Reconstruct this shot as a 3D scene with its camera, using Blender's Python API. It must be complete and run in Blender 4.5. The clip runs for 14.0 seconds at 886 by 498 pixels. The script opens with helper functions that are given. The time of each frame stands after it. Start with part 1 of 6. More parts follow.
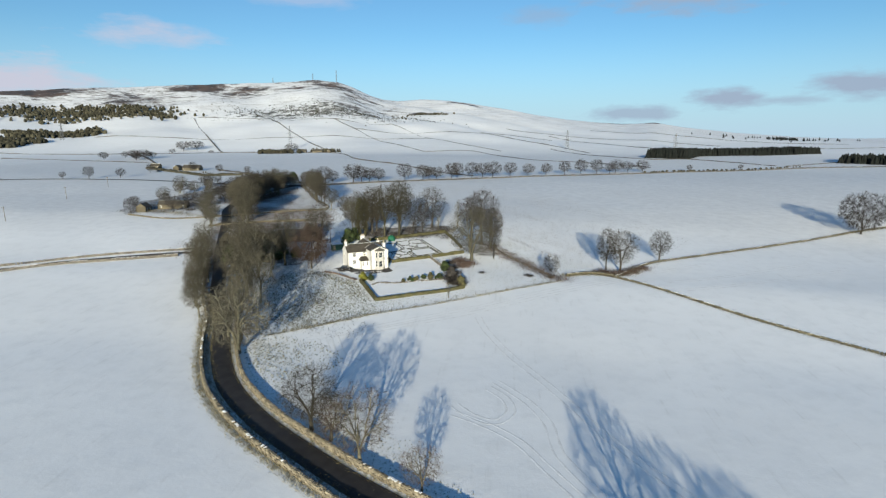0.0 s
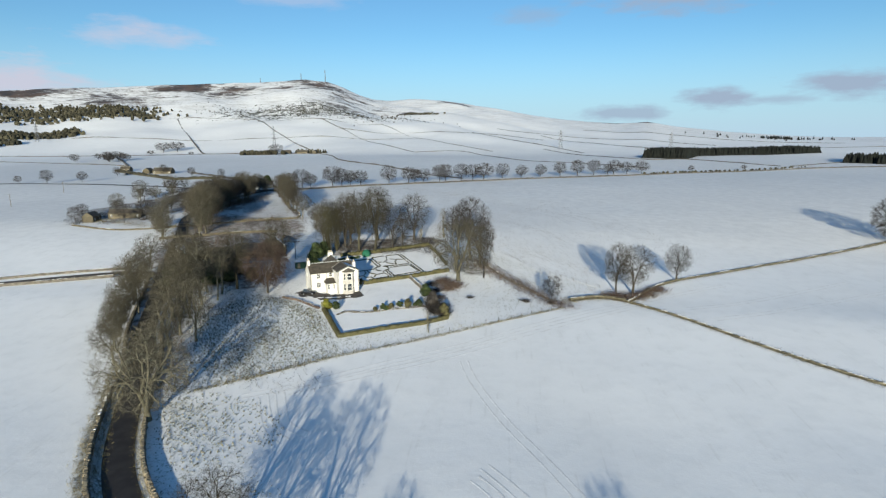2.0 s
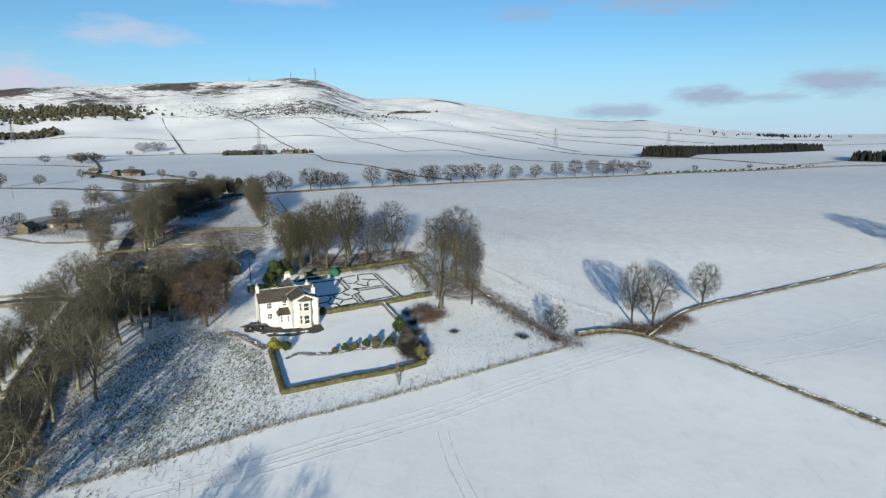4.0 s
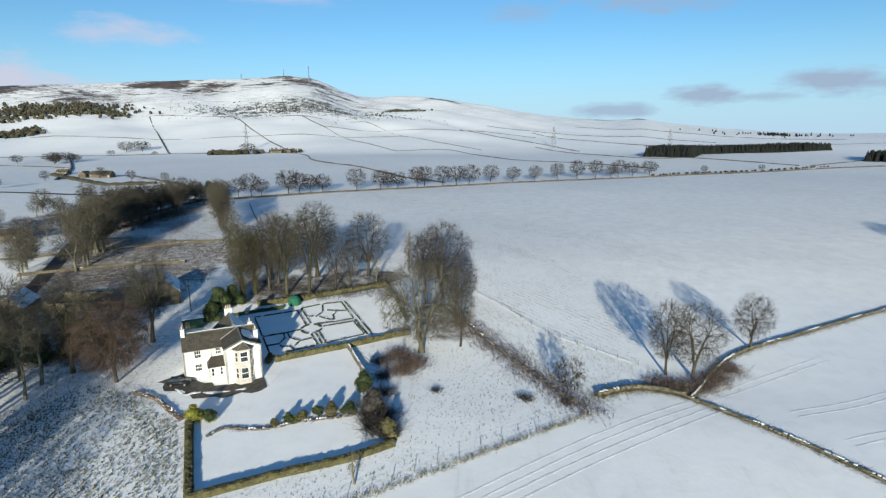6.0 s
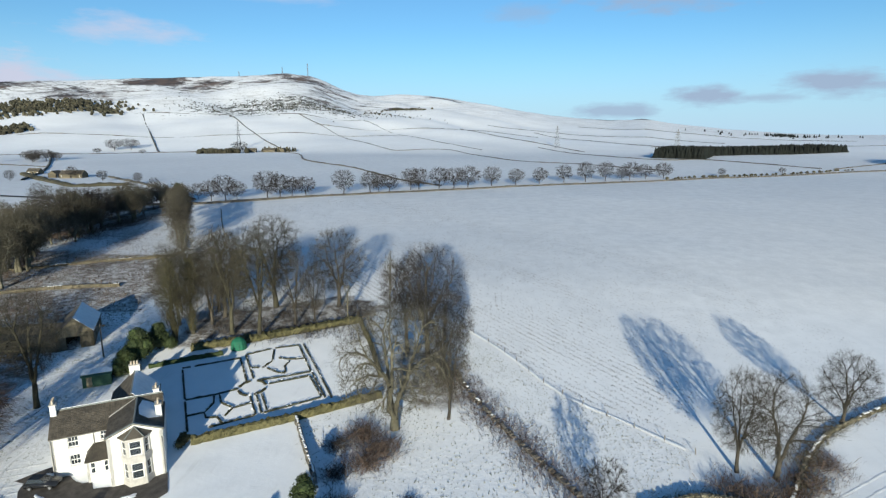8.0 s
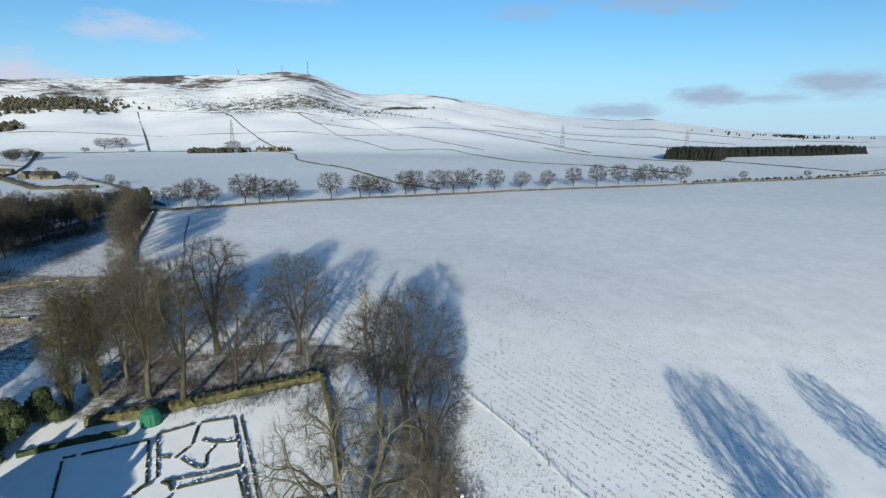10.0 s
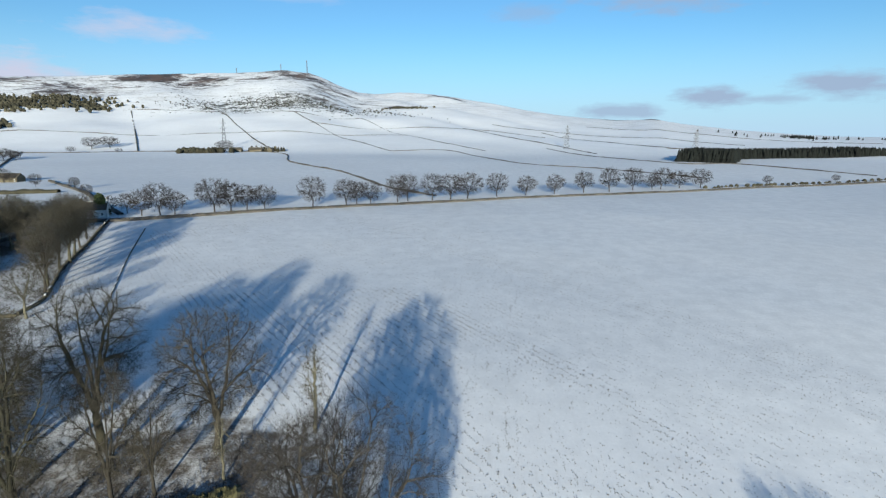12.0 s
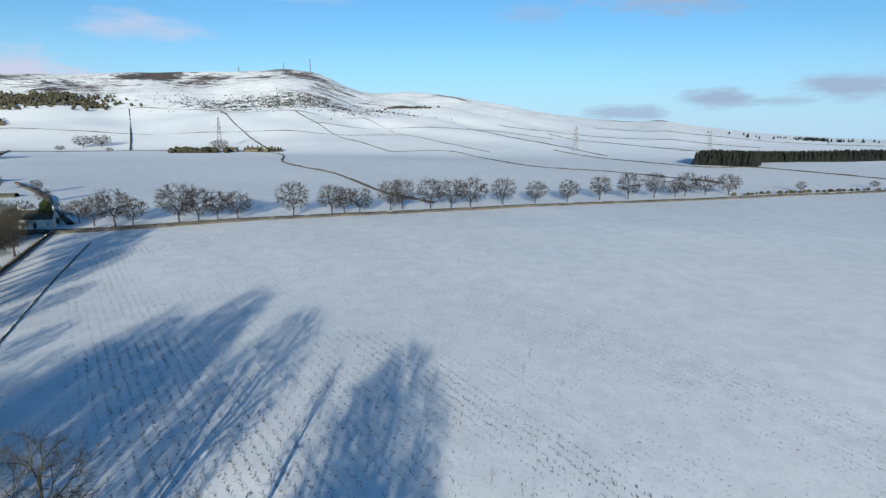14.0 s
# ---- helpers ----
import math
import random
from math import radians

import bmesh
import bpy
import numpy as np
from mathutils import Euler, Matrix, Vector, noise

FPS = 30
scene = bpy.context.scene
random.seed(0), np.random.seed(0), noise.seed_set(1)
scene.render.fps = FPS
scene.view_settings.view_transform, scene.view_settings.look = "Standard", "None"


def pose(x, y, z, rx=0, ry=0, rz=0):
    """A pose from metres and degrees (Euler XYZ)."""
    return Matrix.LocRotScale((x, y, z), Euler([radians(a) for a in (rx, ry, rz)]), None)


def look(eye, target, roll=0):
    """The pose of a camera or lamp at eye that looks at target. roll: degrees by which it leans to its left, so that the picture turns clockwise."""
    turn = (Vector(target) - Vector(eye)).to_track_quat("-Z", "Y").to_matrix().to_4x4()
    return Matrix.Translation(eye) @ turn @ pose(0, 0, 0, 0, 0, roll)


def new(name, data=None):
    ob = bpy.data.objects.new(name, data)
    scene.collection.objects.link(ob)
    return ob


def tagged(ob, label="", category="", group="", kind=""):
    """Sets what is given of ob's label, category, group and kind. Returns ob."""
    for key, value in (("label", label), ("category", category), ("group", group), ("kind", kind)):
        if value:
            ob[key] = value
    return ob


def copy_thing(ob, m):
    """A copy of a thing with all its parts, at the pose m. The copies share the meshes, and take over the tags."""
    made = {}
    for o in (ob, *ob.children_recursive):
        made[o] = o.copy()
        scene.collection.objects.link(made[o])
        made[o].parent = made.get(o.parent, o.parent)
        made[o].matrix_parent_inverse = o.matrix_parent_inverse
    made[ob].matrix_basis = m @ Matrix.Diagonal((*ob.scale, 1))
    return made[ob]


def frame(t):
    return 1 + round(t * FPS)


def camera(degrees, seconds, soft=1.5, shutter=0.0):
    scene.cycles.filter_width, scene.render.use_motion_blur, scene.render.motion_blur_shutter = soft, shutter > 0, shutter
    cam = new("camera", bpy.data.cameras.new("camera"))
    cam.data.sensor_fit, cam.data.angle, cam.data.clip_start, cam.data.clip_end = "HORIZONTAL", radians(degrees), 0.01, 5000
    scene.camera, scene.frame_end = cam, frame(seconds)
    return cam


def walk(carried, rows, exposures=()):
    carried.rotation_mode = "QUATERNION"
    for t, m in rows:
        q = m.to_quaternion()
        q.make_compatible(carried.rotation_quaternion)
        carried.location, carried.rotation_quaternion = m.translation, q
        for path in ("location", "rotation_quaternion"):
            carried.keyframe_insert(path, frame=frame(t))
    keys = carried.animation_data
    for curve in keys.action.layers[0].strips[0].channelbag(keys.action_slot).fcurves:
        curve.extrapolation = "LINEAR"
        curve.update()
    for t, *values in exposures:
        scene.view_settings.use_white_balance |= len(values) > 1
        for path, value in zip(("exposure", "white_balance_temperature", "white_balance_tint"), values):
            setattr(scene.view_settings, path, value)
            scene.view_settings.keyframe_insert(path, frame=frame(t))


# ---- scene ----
cam = camera(78.0, 14.0, soft=1.3)

# the flight: seconds, eye, target, roll
PATH = [
    (0, (-1.55, -1.84, 44.56), (-12.39, 95.74, 25.55), 0.01),
    (0.5, (-1.65, 6.02, 44.50), (-12.05, 103.65, 25.52), 0.05),
    (1, (-1.59, 13.95, 44.49), (-11.67, 111.61, 25.51), -0.06),
    (1.5, (-1.53, 21.52, 44.61), (-11.28, 119.22, 25.64), -0.13),
    (2, (-1.36, 29.19, 44.61), (-10.84, 126.91, 25.63), -0.20),
    (2.5, (-1.12, 36.86, 44.56), (-10.35, 134.60, 25.56), -0.25),
    (3, (-0.88, 44.64, 44.49), (-9.82, 142.40, 25.44), -0.31),
    (5.5, (0.15, 83.12, 44.98), (-7.70, 180.92, 25.65), -0.44),
    (6, (0.26, 91.28, 44.87), (-7.51, 189.08, 25.51), -0.41),
    (6.5, (0.44, 99.31, 44.83), (-7.31, 197.11, 25.46), -0.37),
    (7, (0.45, 107.17, 44.88), (-7.28, 204.98, 25.52), -0.23),
    (7.5, (0.53, 114.99, 44.89), (-7.23, 212.78, 25.51), -0.15),
    (8, (0.61, 122.98, 44.80), (-7.27, 220.75, 25.35), -0.09),
    (8.5, (0.49, 130.79, 44.66), (-7.46, 228.55, 25.19), -0.01),
    (11, (0.27, 168.26, 44.91), (-8.13, 265.98, 25.40), 0.15),
    (11.5, (0.28, 176.15, 45.08), (-8.12, 273.87, 25.56), 0.24),
    (12, (0.26, 184.15, 45.25), (-8.19, 281.86, 25.73), 0.24),
    (12.5, (0.12, 192.07, 45.29), (-8.42, 289.77, 25.77), 0.33),
    (13, (0.08, 199.56, 45.36), (-8.70, 297.25, 25.87), 0.38),
    (13.5, (-0.04, 207.28, 45.32), (-9.05, 304.95, 25.84), 0.42),
    (14, (-0.23, 215.00, 45.35), (-9.45, 312.66, 25.90), 0.53),
]
EXPOSURES = [(0, 0.61, 5800, 6.5), (6, 0.67, 5640, 6.5), (14, 0.69, 5490, 6.5)]
walk(cam, [(t, look(eye, target, roll)) for t, eye, target, roll in PATH], EXPOSURES)

# ---- daylight ----
SUN_EL, SUN_HEADING = 10.6, -2.5  # degrees; the heading is the way in which shadows point, east of north

world = bpy.data.worlds.new("winter_sky")
scene.world = world
world.use_nodes = True
wn, wl = world.node_tree.nodes, world.node_tree.links
wn.clear()


def wmath(op, a, b=None, c=None, clamp=False):
    node = wn.new("ShaderNodeMath")
    node.operation, node.use_clamp = op, clamp
    for socket, value in zip(node.inputs, (a, b, c)):
        if value is None:
            continue
        if isinstance(value, (int, float)):
            socket.default_value = value
        else:
            wl.new(value, socket)
    return node.outputs[0]


sky = wn.new("ShaderNodeTexSky")
sky.sky_type, sky.sun_disc = "NISHITA", False
sky.sun_elevation, sky.sun_rotation = radians(SUN_EL), radians(180 + SUN_HEADING)
sky.altitude, sky.air_density, sky.dust_density, sky.ozone_density = 150, 1.0, 0.0, 2.5
coord = wn.new("ShaderNodeTexCoord")
split = wn.new("ShaderNodeSeparateXYZ")
wl.new(coord.outputs["Generated"], split.inputs[0])
sx, sy, sz = split.outputs
heading = wmath("MULTIPLY", wmath("ARCTAN2", sx, sy), 180 / math.pi)
lift = wmath("MULTIPLY", wmath("ARCSINE", sz), 180 / math.pi)
flat = wn.new("ShaderNodeCombineXYZ")
wl.new(wmath("MULTIPLY", heading, 0.16), flat.inputs[0])
wl.new(wmath("MULTIPLY", lift, 0.55), flat.inputs[1])
puff = wn.new("ShaderNodeTexNoise")
puff.inputs["Scale"].default_value, puff.inputs["Detail"].default_value, puff.inputs["Roughness"].default_value = 1.0, 7, 0.62
wl.new(flat.outputs[0], puff.inputs["Vector"])
billow = wmath("SUBTRACT", puff.outputs[0], 0.5)
# clouds: heading, lift, half width, half height (degrees), weight
white_cloud = grey_cloud = None
for a0, e0, wa, we, k, grey in ((-33.5, 9.4, 6.5, 1.3, 0.62, 0), (-43.5, 4.9, 9.5, 2.2, 0.9, 0), (-60, 9, 14, 2.2, 0.7, 0), (30, 24, 30, 3.5, 0.5, 0),
                                (17.5, 13.2, 12, 2.0, 0.85, 1), (20.4, 4.0, 4.6, 1.2, 0.9, 1), (30.0, 4.6, 6.0, 1.4, 0.9, 1), (12.0, 2.8, 7.0, 0.9, 0.75, 1), (25.0, 3.7, 5.0, 0.5, 0.6, 1),
                                (3.5, 12.0, 4.0, 1.1, 0.45, 1), (-20.0, 13.3, 7, 0.9, 0.35, 0), (45, 6, 10, 1.8, 0.6, 1)):
    da = wmath("DIVIDE", wmath("SUBTRACT", heading, a0), wa)
    de = wmath("DIVIDE", wmath("SUBTRACT", lift, e0), we)
    near = wmath("SUBTRACT", 1.0, wmath("SQRT", wmath("ADD", wmath("MULTIPLY", da, da), wmath("MULTIPLY", de, de))))
    veil = wmath("MULTIPLY", wmath("ADD", near, wmath("MULTIPLY", billow, 2.7)), 1.3, clamp=True)
    veil = wmath("MULTIPLY", veil, k)
    if grey:
        grey_cloud = veil if grey_cloud is None else wmath("MAXIMUM", grey_cloud, veil)
    else:
        white_cloud = veil if white_cloud is None else wmath("MAXIMUM", white_cloud, veil)


def wmix(fac, a, b):
    node = wn.new("ShaderNodeMix")
    node.data_type = "RGBA"
    wl.new(fac, node.inputs[0])
    for socket, value in ((node.inputs[6], a), (node.inputs[7], b)):
        if isinstance(value, tuple):
            socket.default_value = value
        else:
            wl.new(value, socket)
    return node.outputs[2]


low = wn.new("ShaderNodeMapRange")  # pale winter haze over the horizon
low.interpolation_type = "SMOOTHSTEP"
wl.new(lift, low.inputs[0])
for k, value in ((1, -1.0), (2, 11.0), (3, 0.90), (4, 0.0)):
    low.inputs[k].default_value = value
clear = wn.new("ShaderNodeMix")  # a slightly deeper blue
clear.data_type, clear.blend_type = "RGBA", "MULTIPLY"
clear.inputs[0].default_value, clear.inputs[7].default_value = 1.0, (0.80, 0.95, 1.0, 1)
wl.new(sky.outputs[0], clear.inputs[6])
tint = wmix(low.outputs[0], clear.outputs[2], (3.6, 4.65, 5.6, 1))
tint = wmix(white_cloud, tint, (5.0, 4.5, 4.8, 1))
tint = wmix(grey_cloud, tint, (2.9, 3.2, 3.8, 1))
back = wn.new("ShaderNodeBackground")
back.inputs[1].default_value = 0.086
wl.new(tint, back.inputs[0])
wl.new(back.outputs[0], wn.new("ShaderNodeOutputWorld").inputs[0])

sun = new("sun", bpy.data.lights.new("sun", "SUN"))
sun.data.energy, sun.data.angle, sun.data.color = 5.0, radians(0.6), (1.0, 0.85, 0.60)
ray = Vector((math.sin(radians(SUN_HEADING)) * math.cos(radians(SUN_EL)), math.cos(radians(SUN_HEADING)) * math.cos(radians(SUN_EL)), -math.sin(radians(SUN_EL))))
sun.matrix_world = look((0, 0, 300), Vector((0, 0, 300)) + ray)

# ---- materials ----
class Nodes:
    """A small writer of node materials."""

    def __init__(self, name):
        self.mat = bpy.data.materials.new(name)
        self.mat.use_nodes = True
        self.tree = self.mat.node_tree
        self.bsdf = self.tree.nodes["Principled BSDF"]

    def link(self, a, b):
        self.tree.links.new(a, b)

    def put(self, socket, value):
        if isinstance(value, (int, float)):
            socket.default_value = value
        elif isinstance(value, tuple):
            socket.default_value = value if len(value) == 4 or len(socket.default_value) == 3 else (*value, 1)
        else:
            self.link(value, socket)

    def math(self, op, a, b=0.0, clamp=False):
        node = self.tree.nodes.new("ShaderNodeMath")
        node.operation, node.use_clamp = op, clamp
        self.put(node.inputs[0], a), self.put(node.inputs[1], b)
        return node.outputs[0]

    def where(self, scale=(1, 1, 1), turn=0.0, kind="Object"):
        node, m = self.tree.nodes.new("ShaderNodeTexCoord"), self.tree.nodes.new("ShaderNodeMapping")
        m.inputs["Scale"].default_value, m.inputs["Rotation"].default_value = scale, (0, 0, radians(turn))
        self.link(node.outputs[kind], m.inputs[0])
        return m.outputs[0]

    def noise(self, scale, detail=4, rough=0.55, at=None, distort=0.0):
        node = self.tree.nodes.new("ShaderNodeTexNoise")
        for key, value in (("Scale", scale), ("Detail", detail), ("Roughness", rough), ("Distortion", distort)):
            node.inputs[key].default_value = value
        self.link(at if at is not None else self.where(), node.inputs["Vector"])
        return node.outputs[0]

    def ramp(self, fac, low, high, lo=0.0, hi=1.0):
        node = self.tree.nodes.new("ShaderNodeMapRange")
        node.interpolation_type = "SMOOTHSTEP"
        for k, v in enumerate((fac, low, high, lo, hi)):
            self.put(node.inputs[k], v)
        return node.outputs[0]

    def mix(self, fac, a, b):
        node = self.tree.nodes.new("ShaderNodeMix")
        node.data_type = "RGBA"
        self.put(node.inputs[0], fac), self.put(node.inputs[6], a), self.put(node.inputs[7], b)
        return node.outputs[2]

    def attribute(self, name):
        node = self.tree.nodes.new("ShaderNodeAttribute")
        node.attribute_name = name
        return node.outputs["Fac"]

    def object_random(self):
        return self.tree.nodes.new("ShaderNodeObjectInfo").outputs["Random"]

    def island(self):
        return self.tree.nodes.new("ShaderNodeNewGeometry").outputs["Random Per Island"]

    def bump(self, height_, strength=0.3, distance=0.1):
        node = self.tree.nodes.new("ShaderNodeBump")
        node.inputs["Strength"].default_value, node.inputs["Distance"].default_value = strength, distance
        self.link(height_, node.inputs["Height"])
        self.link(node.outputs[0], self.bsdf.inputs["Normal"])

    def done(self, color, rough=0.8, metal=0.0, spec=0.3):
        self.put(self.bsdf.inputs["Base Color"], color)
        self.put(self.bsdf.inputs["Roughness"], rough)
        self.bsdf.inputs["Metallic"].default_value = metal
        self.bsdf.inputs["Specular IOR Level"].default_value = spec
        return self.mat


def speckled(name, a, b, scale, rough=0.8, bump=0.3, distance=0.05, fine=6.0, per=None, spread=0.25, spec=0.3, metal=0.0):
    """Two colours mingled at two scales, with relief; per: "object" or "island" varies each piece."""
    n = Nodes(name)
    big, small = n.noise(scale), n.noise(scale * fine, 5)
    fac = n.ramp(n.math("ADD", n.math("MULTIPLY", big, 0.6), n.math("MULTIPLY", small, 0.4)), 0.35, 0.65)
    color = n.mix(fac, a, b)
    if per:
        value = n.object_random() if per == "object" else n.island()
        shade = n.tree.nodes.new("ShaderNodeHueSaturation")
        n.put(shade.inputs["Value"], n.ramp(value, 0, 1, 1 - spread, 1 + spread))
        n.put(shade.inputs["Color"], color)
        color = shade.outputs[0]
    n.bump(small, bump, distance)
    return n.done(color, rough, metal, spec)


def make_ground():
    n = Nodes("snowy_ground")
    at = n.where()
    cover, heath, rows, drift = n.attribute("grass"), n.attribute("heather"), n.attribute("stubble"), n.attribute("scrub")
    large, mid, fine = n.noise(0.012, 5, at=at), n.noise(0.22, 6, 0.6, at=at), n.noise(1.7, 6, 0.65, at=at)
    grit = n.noise(5.0, 3, 0.7, at=at)
    snow = n.mix(n.ramp(large, 0.35, 0.7), (0.88, 0.885, 0.89), (0.81, 0.815, 0.82))
    snow = n.mix(n.ramp(mid, 0.4, 0.75, 0, 0.35), snow, (0.70, 0.71, 0.72))
    # faint wheel lines and drill rows across the fields
    line = n.noise(1.0, 3, 0.5, at=n.where((1.1, 0.02, 1), -22))
    snow = n.mix(n.math("MULTIPLY", n.ramp(line, 0.56, 0.72, 0, 0.3), n.ramp(mid, 0.42, 0.62)), snow, (0.62, 0.62, 0.61))
    # thin snow on stubble, darkened further to paint cloud shade over the far fields
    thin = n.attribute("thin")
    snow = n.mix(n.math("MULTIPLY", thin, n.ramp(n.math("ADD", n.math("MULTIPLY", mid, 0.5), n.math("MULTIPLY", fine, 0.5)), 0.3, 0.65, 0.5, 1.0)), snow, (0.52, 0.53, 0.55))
    # grass through thin snow
    tuft = n.math("ADD", n.math("MULTIPLY", fine, 0.6), n.math("MULTIPLY", grit, 0.4))
    edge = n.math("SUBTRACT", 0.64, n.math("MULTIPLY", cover, 0.20))
    bare = n.math("MULTIPLY", n.ramp(tuft, edge, n.math("ADD", edge, 0.16)), n.math("MULTIPLY", n.ramp(n.noise(0.09, 4, 0.6, at=at), 0.3, 0.6, 0.45, 1.0), n.ramp(n.noise(0.45, 4, 0.65, at=at), 0.36, 0.6, 0.2, 1.0)))
    bare = n.math("MULTIPLY", bare, n.ramp(cover, 0.02, 0.2))
    turf = n.mix(n.ramp(mid, 0.35, 0.65), (0.10, 0.115, 0.045), (0.20, 0.18, 0.09))
    color = n.mix(bare, snow, turf)
    # leaf litter under the trees
    litter = n.attribute("litter")
    brownleaf = n.ramp(n.math("ADD", n.math("MULTIPLY", n.noise(0.5, 5, 0.65, at=at), 0.6), n.math("MULTIPLY", grit, 0.4)), 0.30, 0.62)
    color = n.mix(n.math("MULTIPLY", brownleaf, n.ramp(litter, 0.05, 0.6)), color, n.mix(fine, (0.055, 0.042, 0.030), (0.14, 0.11, 0.075)))
    # stubble and clods in rows
    drill = n.noise(1.0, 4, 0.7, at=n.where((1.3, 0.16, 1), -41))
    clod = n.ramp(n.math("ADD", n.math("MULTIPLY", drill, 0.6), n.math("MULTIPLY", grit, 0.4)), n.math("SUBTRACT", 0.78, n.math("MULTIPLY", rows, 0.22)), n.math("SUBTRACT", 0.86, n.math("MULTIPLY", rows, 0.22)))
    color = n.mix(n.math("MULTIPLY", clod, n.ramp(rows, 0.02, 0.2, 0, 0.8)), color, (0.13, 0.10, 0.065))
    # heather moor on the hill
    moor = n.math("ADD", n.math("MULTIPLY", n.noise(0.013, 6, 0.66, at=n.where((0.8, 1.4, 1), 15)), 0.55), n.math("MULTIPLY", n.noise(0.06, 5, 0.7, at=n.where((0.8, 1.4, 1), 15)), 0.45))
    low = n.math("SUBTRACT", 0.745, n.math("MULTIPLY", heath, 0.42))
    brown = n.math("MULTIPLY", n.ramp(moor, low, n.math("ADD", low, 0.09)), n.ramp(heath, 0.03, 0.2))
    moss = n.ramp(n.math("ADD", n.math("MULTIPLY", n.noise(0.03, 6, 0.7, at=n.where((0.5, 1.5, 1), -20)), 0.6), n.math("MULTIPLY", n.noise(0.16, 4, 0.7, at=at), 0.4)), 0.47, 0.60, 0.0, 0.42)
    color = n.mix(n.math("MULTIPLY", moss, n.ramp(heath, 0.02, 0.35)), color, (0.20, 0.18, 0.155))
    ling = n.mix(n.ramp(n.noise(0.02, 4, at=at), 0.4, 0.6), (0.055, 0.045, 0.038), (0.125, 0.088, 0.066))
    color = n.mix(brown, color, ling)
    spot = n.math("ADD", n.math("MULTIPLY", n.noise(0.05, 5, 0.7, at=at), 0.7), n.math("MULTIPLY", n.noise(0.2, 3, 0.7, at=at), 0.3))
    color = n.mix(n.math("MULTIPLY", n.ramp(spot, n.math("SUBTRACT", 0.72, n.math("MULTIPLY", drift, 0.24)), n.math("SUBTRACT", 0.77, n.math("MULTIPLY", drift, 0.24))), n.ramp(drift, 0.03, 0.2)), color, (0.05, 0.05, 0.035))
    relief = n.math("ADD", n.math("MULTIPLY", mid, 0.5), n.math("ADD", n.math("MULTIPLY", fine, n.math("ADD", 0.12, n.math("MULTIPLY", cover, 0.5))), n.math("MULTIPLY", drill, n.math("MULTIPLY", rows, 0.25))))
    n.bump(relief, 0.5, 0.28)
    return n.done(color, n.ramp(bare, 0, 1, 0.65, 0.95), spec=0.25)


M_GROUND = make_ground()
M_ASPHALT = speckled("wet_asphalt", (0.020, 0.018, 0.019), (0.036, 0.033, 0.032), 0.5, 0.72, 0.2, 0.02, 14, spec=0.3)
M_GRAVEL = speckled("damp_gravel", (0.045, 0.040, 0.036), (0.10, 0.09, 0.08), 1.0, 0.8, 0.5, 0.04, 12)
M_STONE = speckled("field_stone", (0.102, 0.092, 0.076), (0.187, 0.172, 0.147), 1.6, 0.9, 0.5, 0.06, 6, "island", 0.35)
M_RUBBLE = speckled("barn_rubble", (0.070, 0.062, 0.040), (0.150, 0.130, 0.092), 1.8, 0.9, 0.6, 0.06, 5, "island", 0.3)
M_ROADSTONE = speckled("tan_field_stone", (0.150, 0.128, 0.088), (0.280, 0.245, 0.180), 1.6, 0.9, 0.5, 0.06, 6, "island", 0.35)
M_MOSSSTONE = speckled("mossy_stone", (0.085, 0.078, 0.052), (0.185, 0.168, 0.120), 1.2, 0.95, 0.5, 0.06, 6, "island", 0.35)
M_SNOWCAP = speckled("settled_snow", (0.74, 0.75, 0.77), (0.85, 0.86, 0.87), 1.2, 0.6, 0.4, 0.06, 5)
M_BARK = speckled("bark", (0.030, 0.026, 0.021), (0.074, 0.066, 0.052), 1.1, 0.9, 0.6, 0.05, 7, "object", 0.25)
M_MOSSBARK = speckled("mossy_bark", (0.030, 0.029, 0.019), (0.078, 0.072, 0.046), 1.0, 0.9, 0.6, 0.05, 7, "object", 0.25)
M_LICHEN = speckled("lichened_bark", (0.075, 0.070, 0.048), (0.180, 0.168, 0.118), 1.0, 0.9, 0.6, 0.05, 7, "object", 0.25)
M_TWIG = speckled("twigs", (0.036, 0.032, 0.024), (0.074, 0.066, 0.048), 0.4, 0.9, 0.0, 0.02, 4, "object", 0.25)
M_DARKTWIG = speckled("dark_twigs", (0.029, 0.026, 0.024), (0.056, 0.050, 0.045), 0.4, 0.9, 0.0, 0.02, 4, "object", 0.2)
M_REDTWIG = speckled("russet_twigs", (0.047, 0.030, 0.026), (0.086, 0.059, 0.050), 0.5, 0.9, 0.0, 0.02, 4, "object", 0.2)
M_HEDGE = speckled("hedge_leaf", (0.043, 0.042, 0.018), (0.108, 0.099, 0.045), 0.8, 0.85, 0.2, 0.02, 5, "island", 0.4)
M_BOX = speckled("box_leaf", (0.022, 0.024, 0.014), (0.055, 0.052, 0.030), 0.9, 0.85, 0.2, 0.02, 5, "island", 0.4)
M_YEW = speckled("evergreen_leaf", (0.016, 0.027, 0.010), (0.048, 0.064, 0.019), 0.7, 0.8, 0.2, 0.02, 5, "island", 0.45)
M_GOLD = speckled("golden_leaf", (0.085, 0.095, 0.012), (0.20, 0.19, 0.03), 0.8, 0.8, 0.2, 0.02, 5, "island", 0.4)
M_BRACKEN = speckled("bramble_stem", (0.065, 0.046, 0.036), (0.143, 0.107, 0.086), 0.6, 0.9, 0.1, 0.02, 5, "island", 0.4)
M_RUSSET = speckled("russet_twig", (0.038, 0.026, 0.020), (0.082, 0.058, 0.044), 0.6, 0.9, 0.0, 0.02, 5, "object", 0.2)
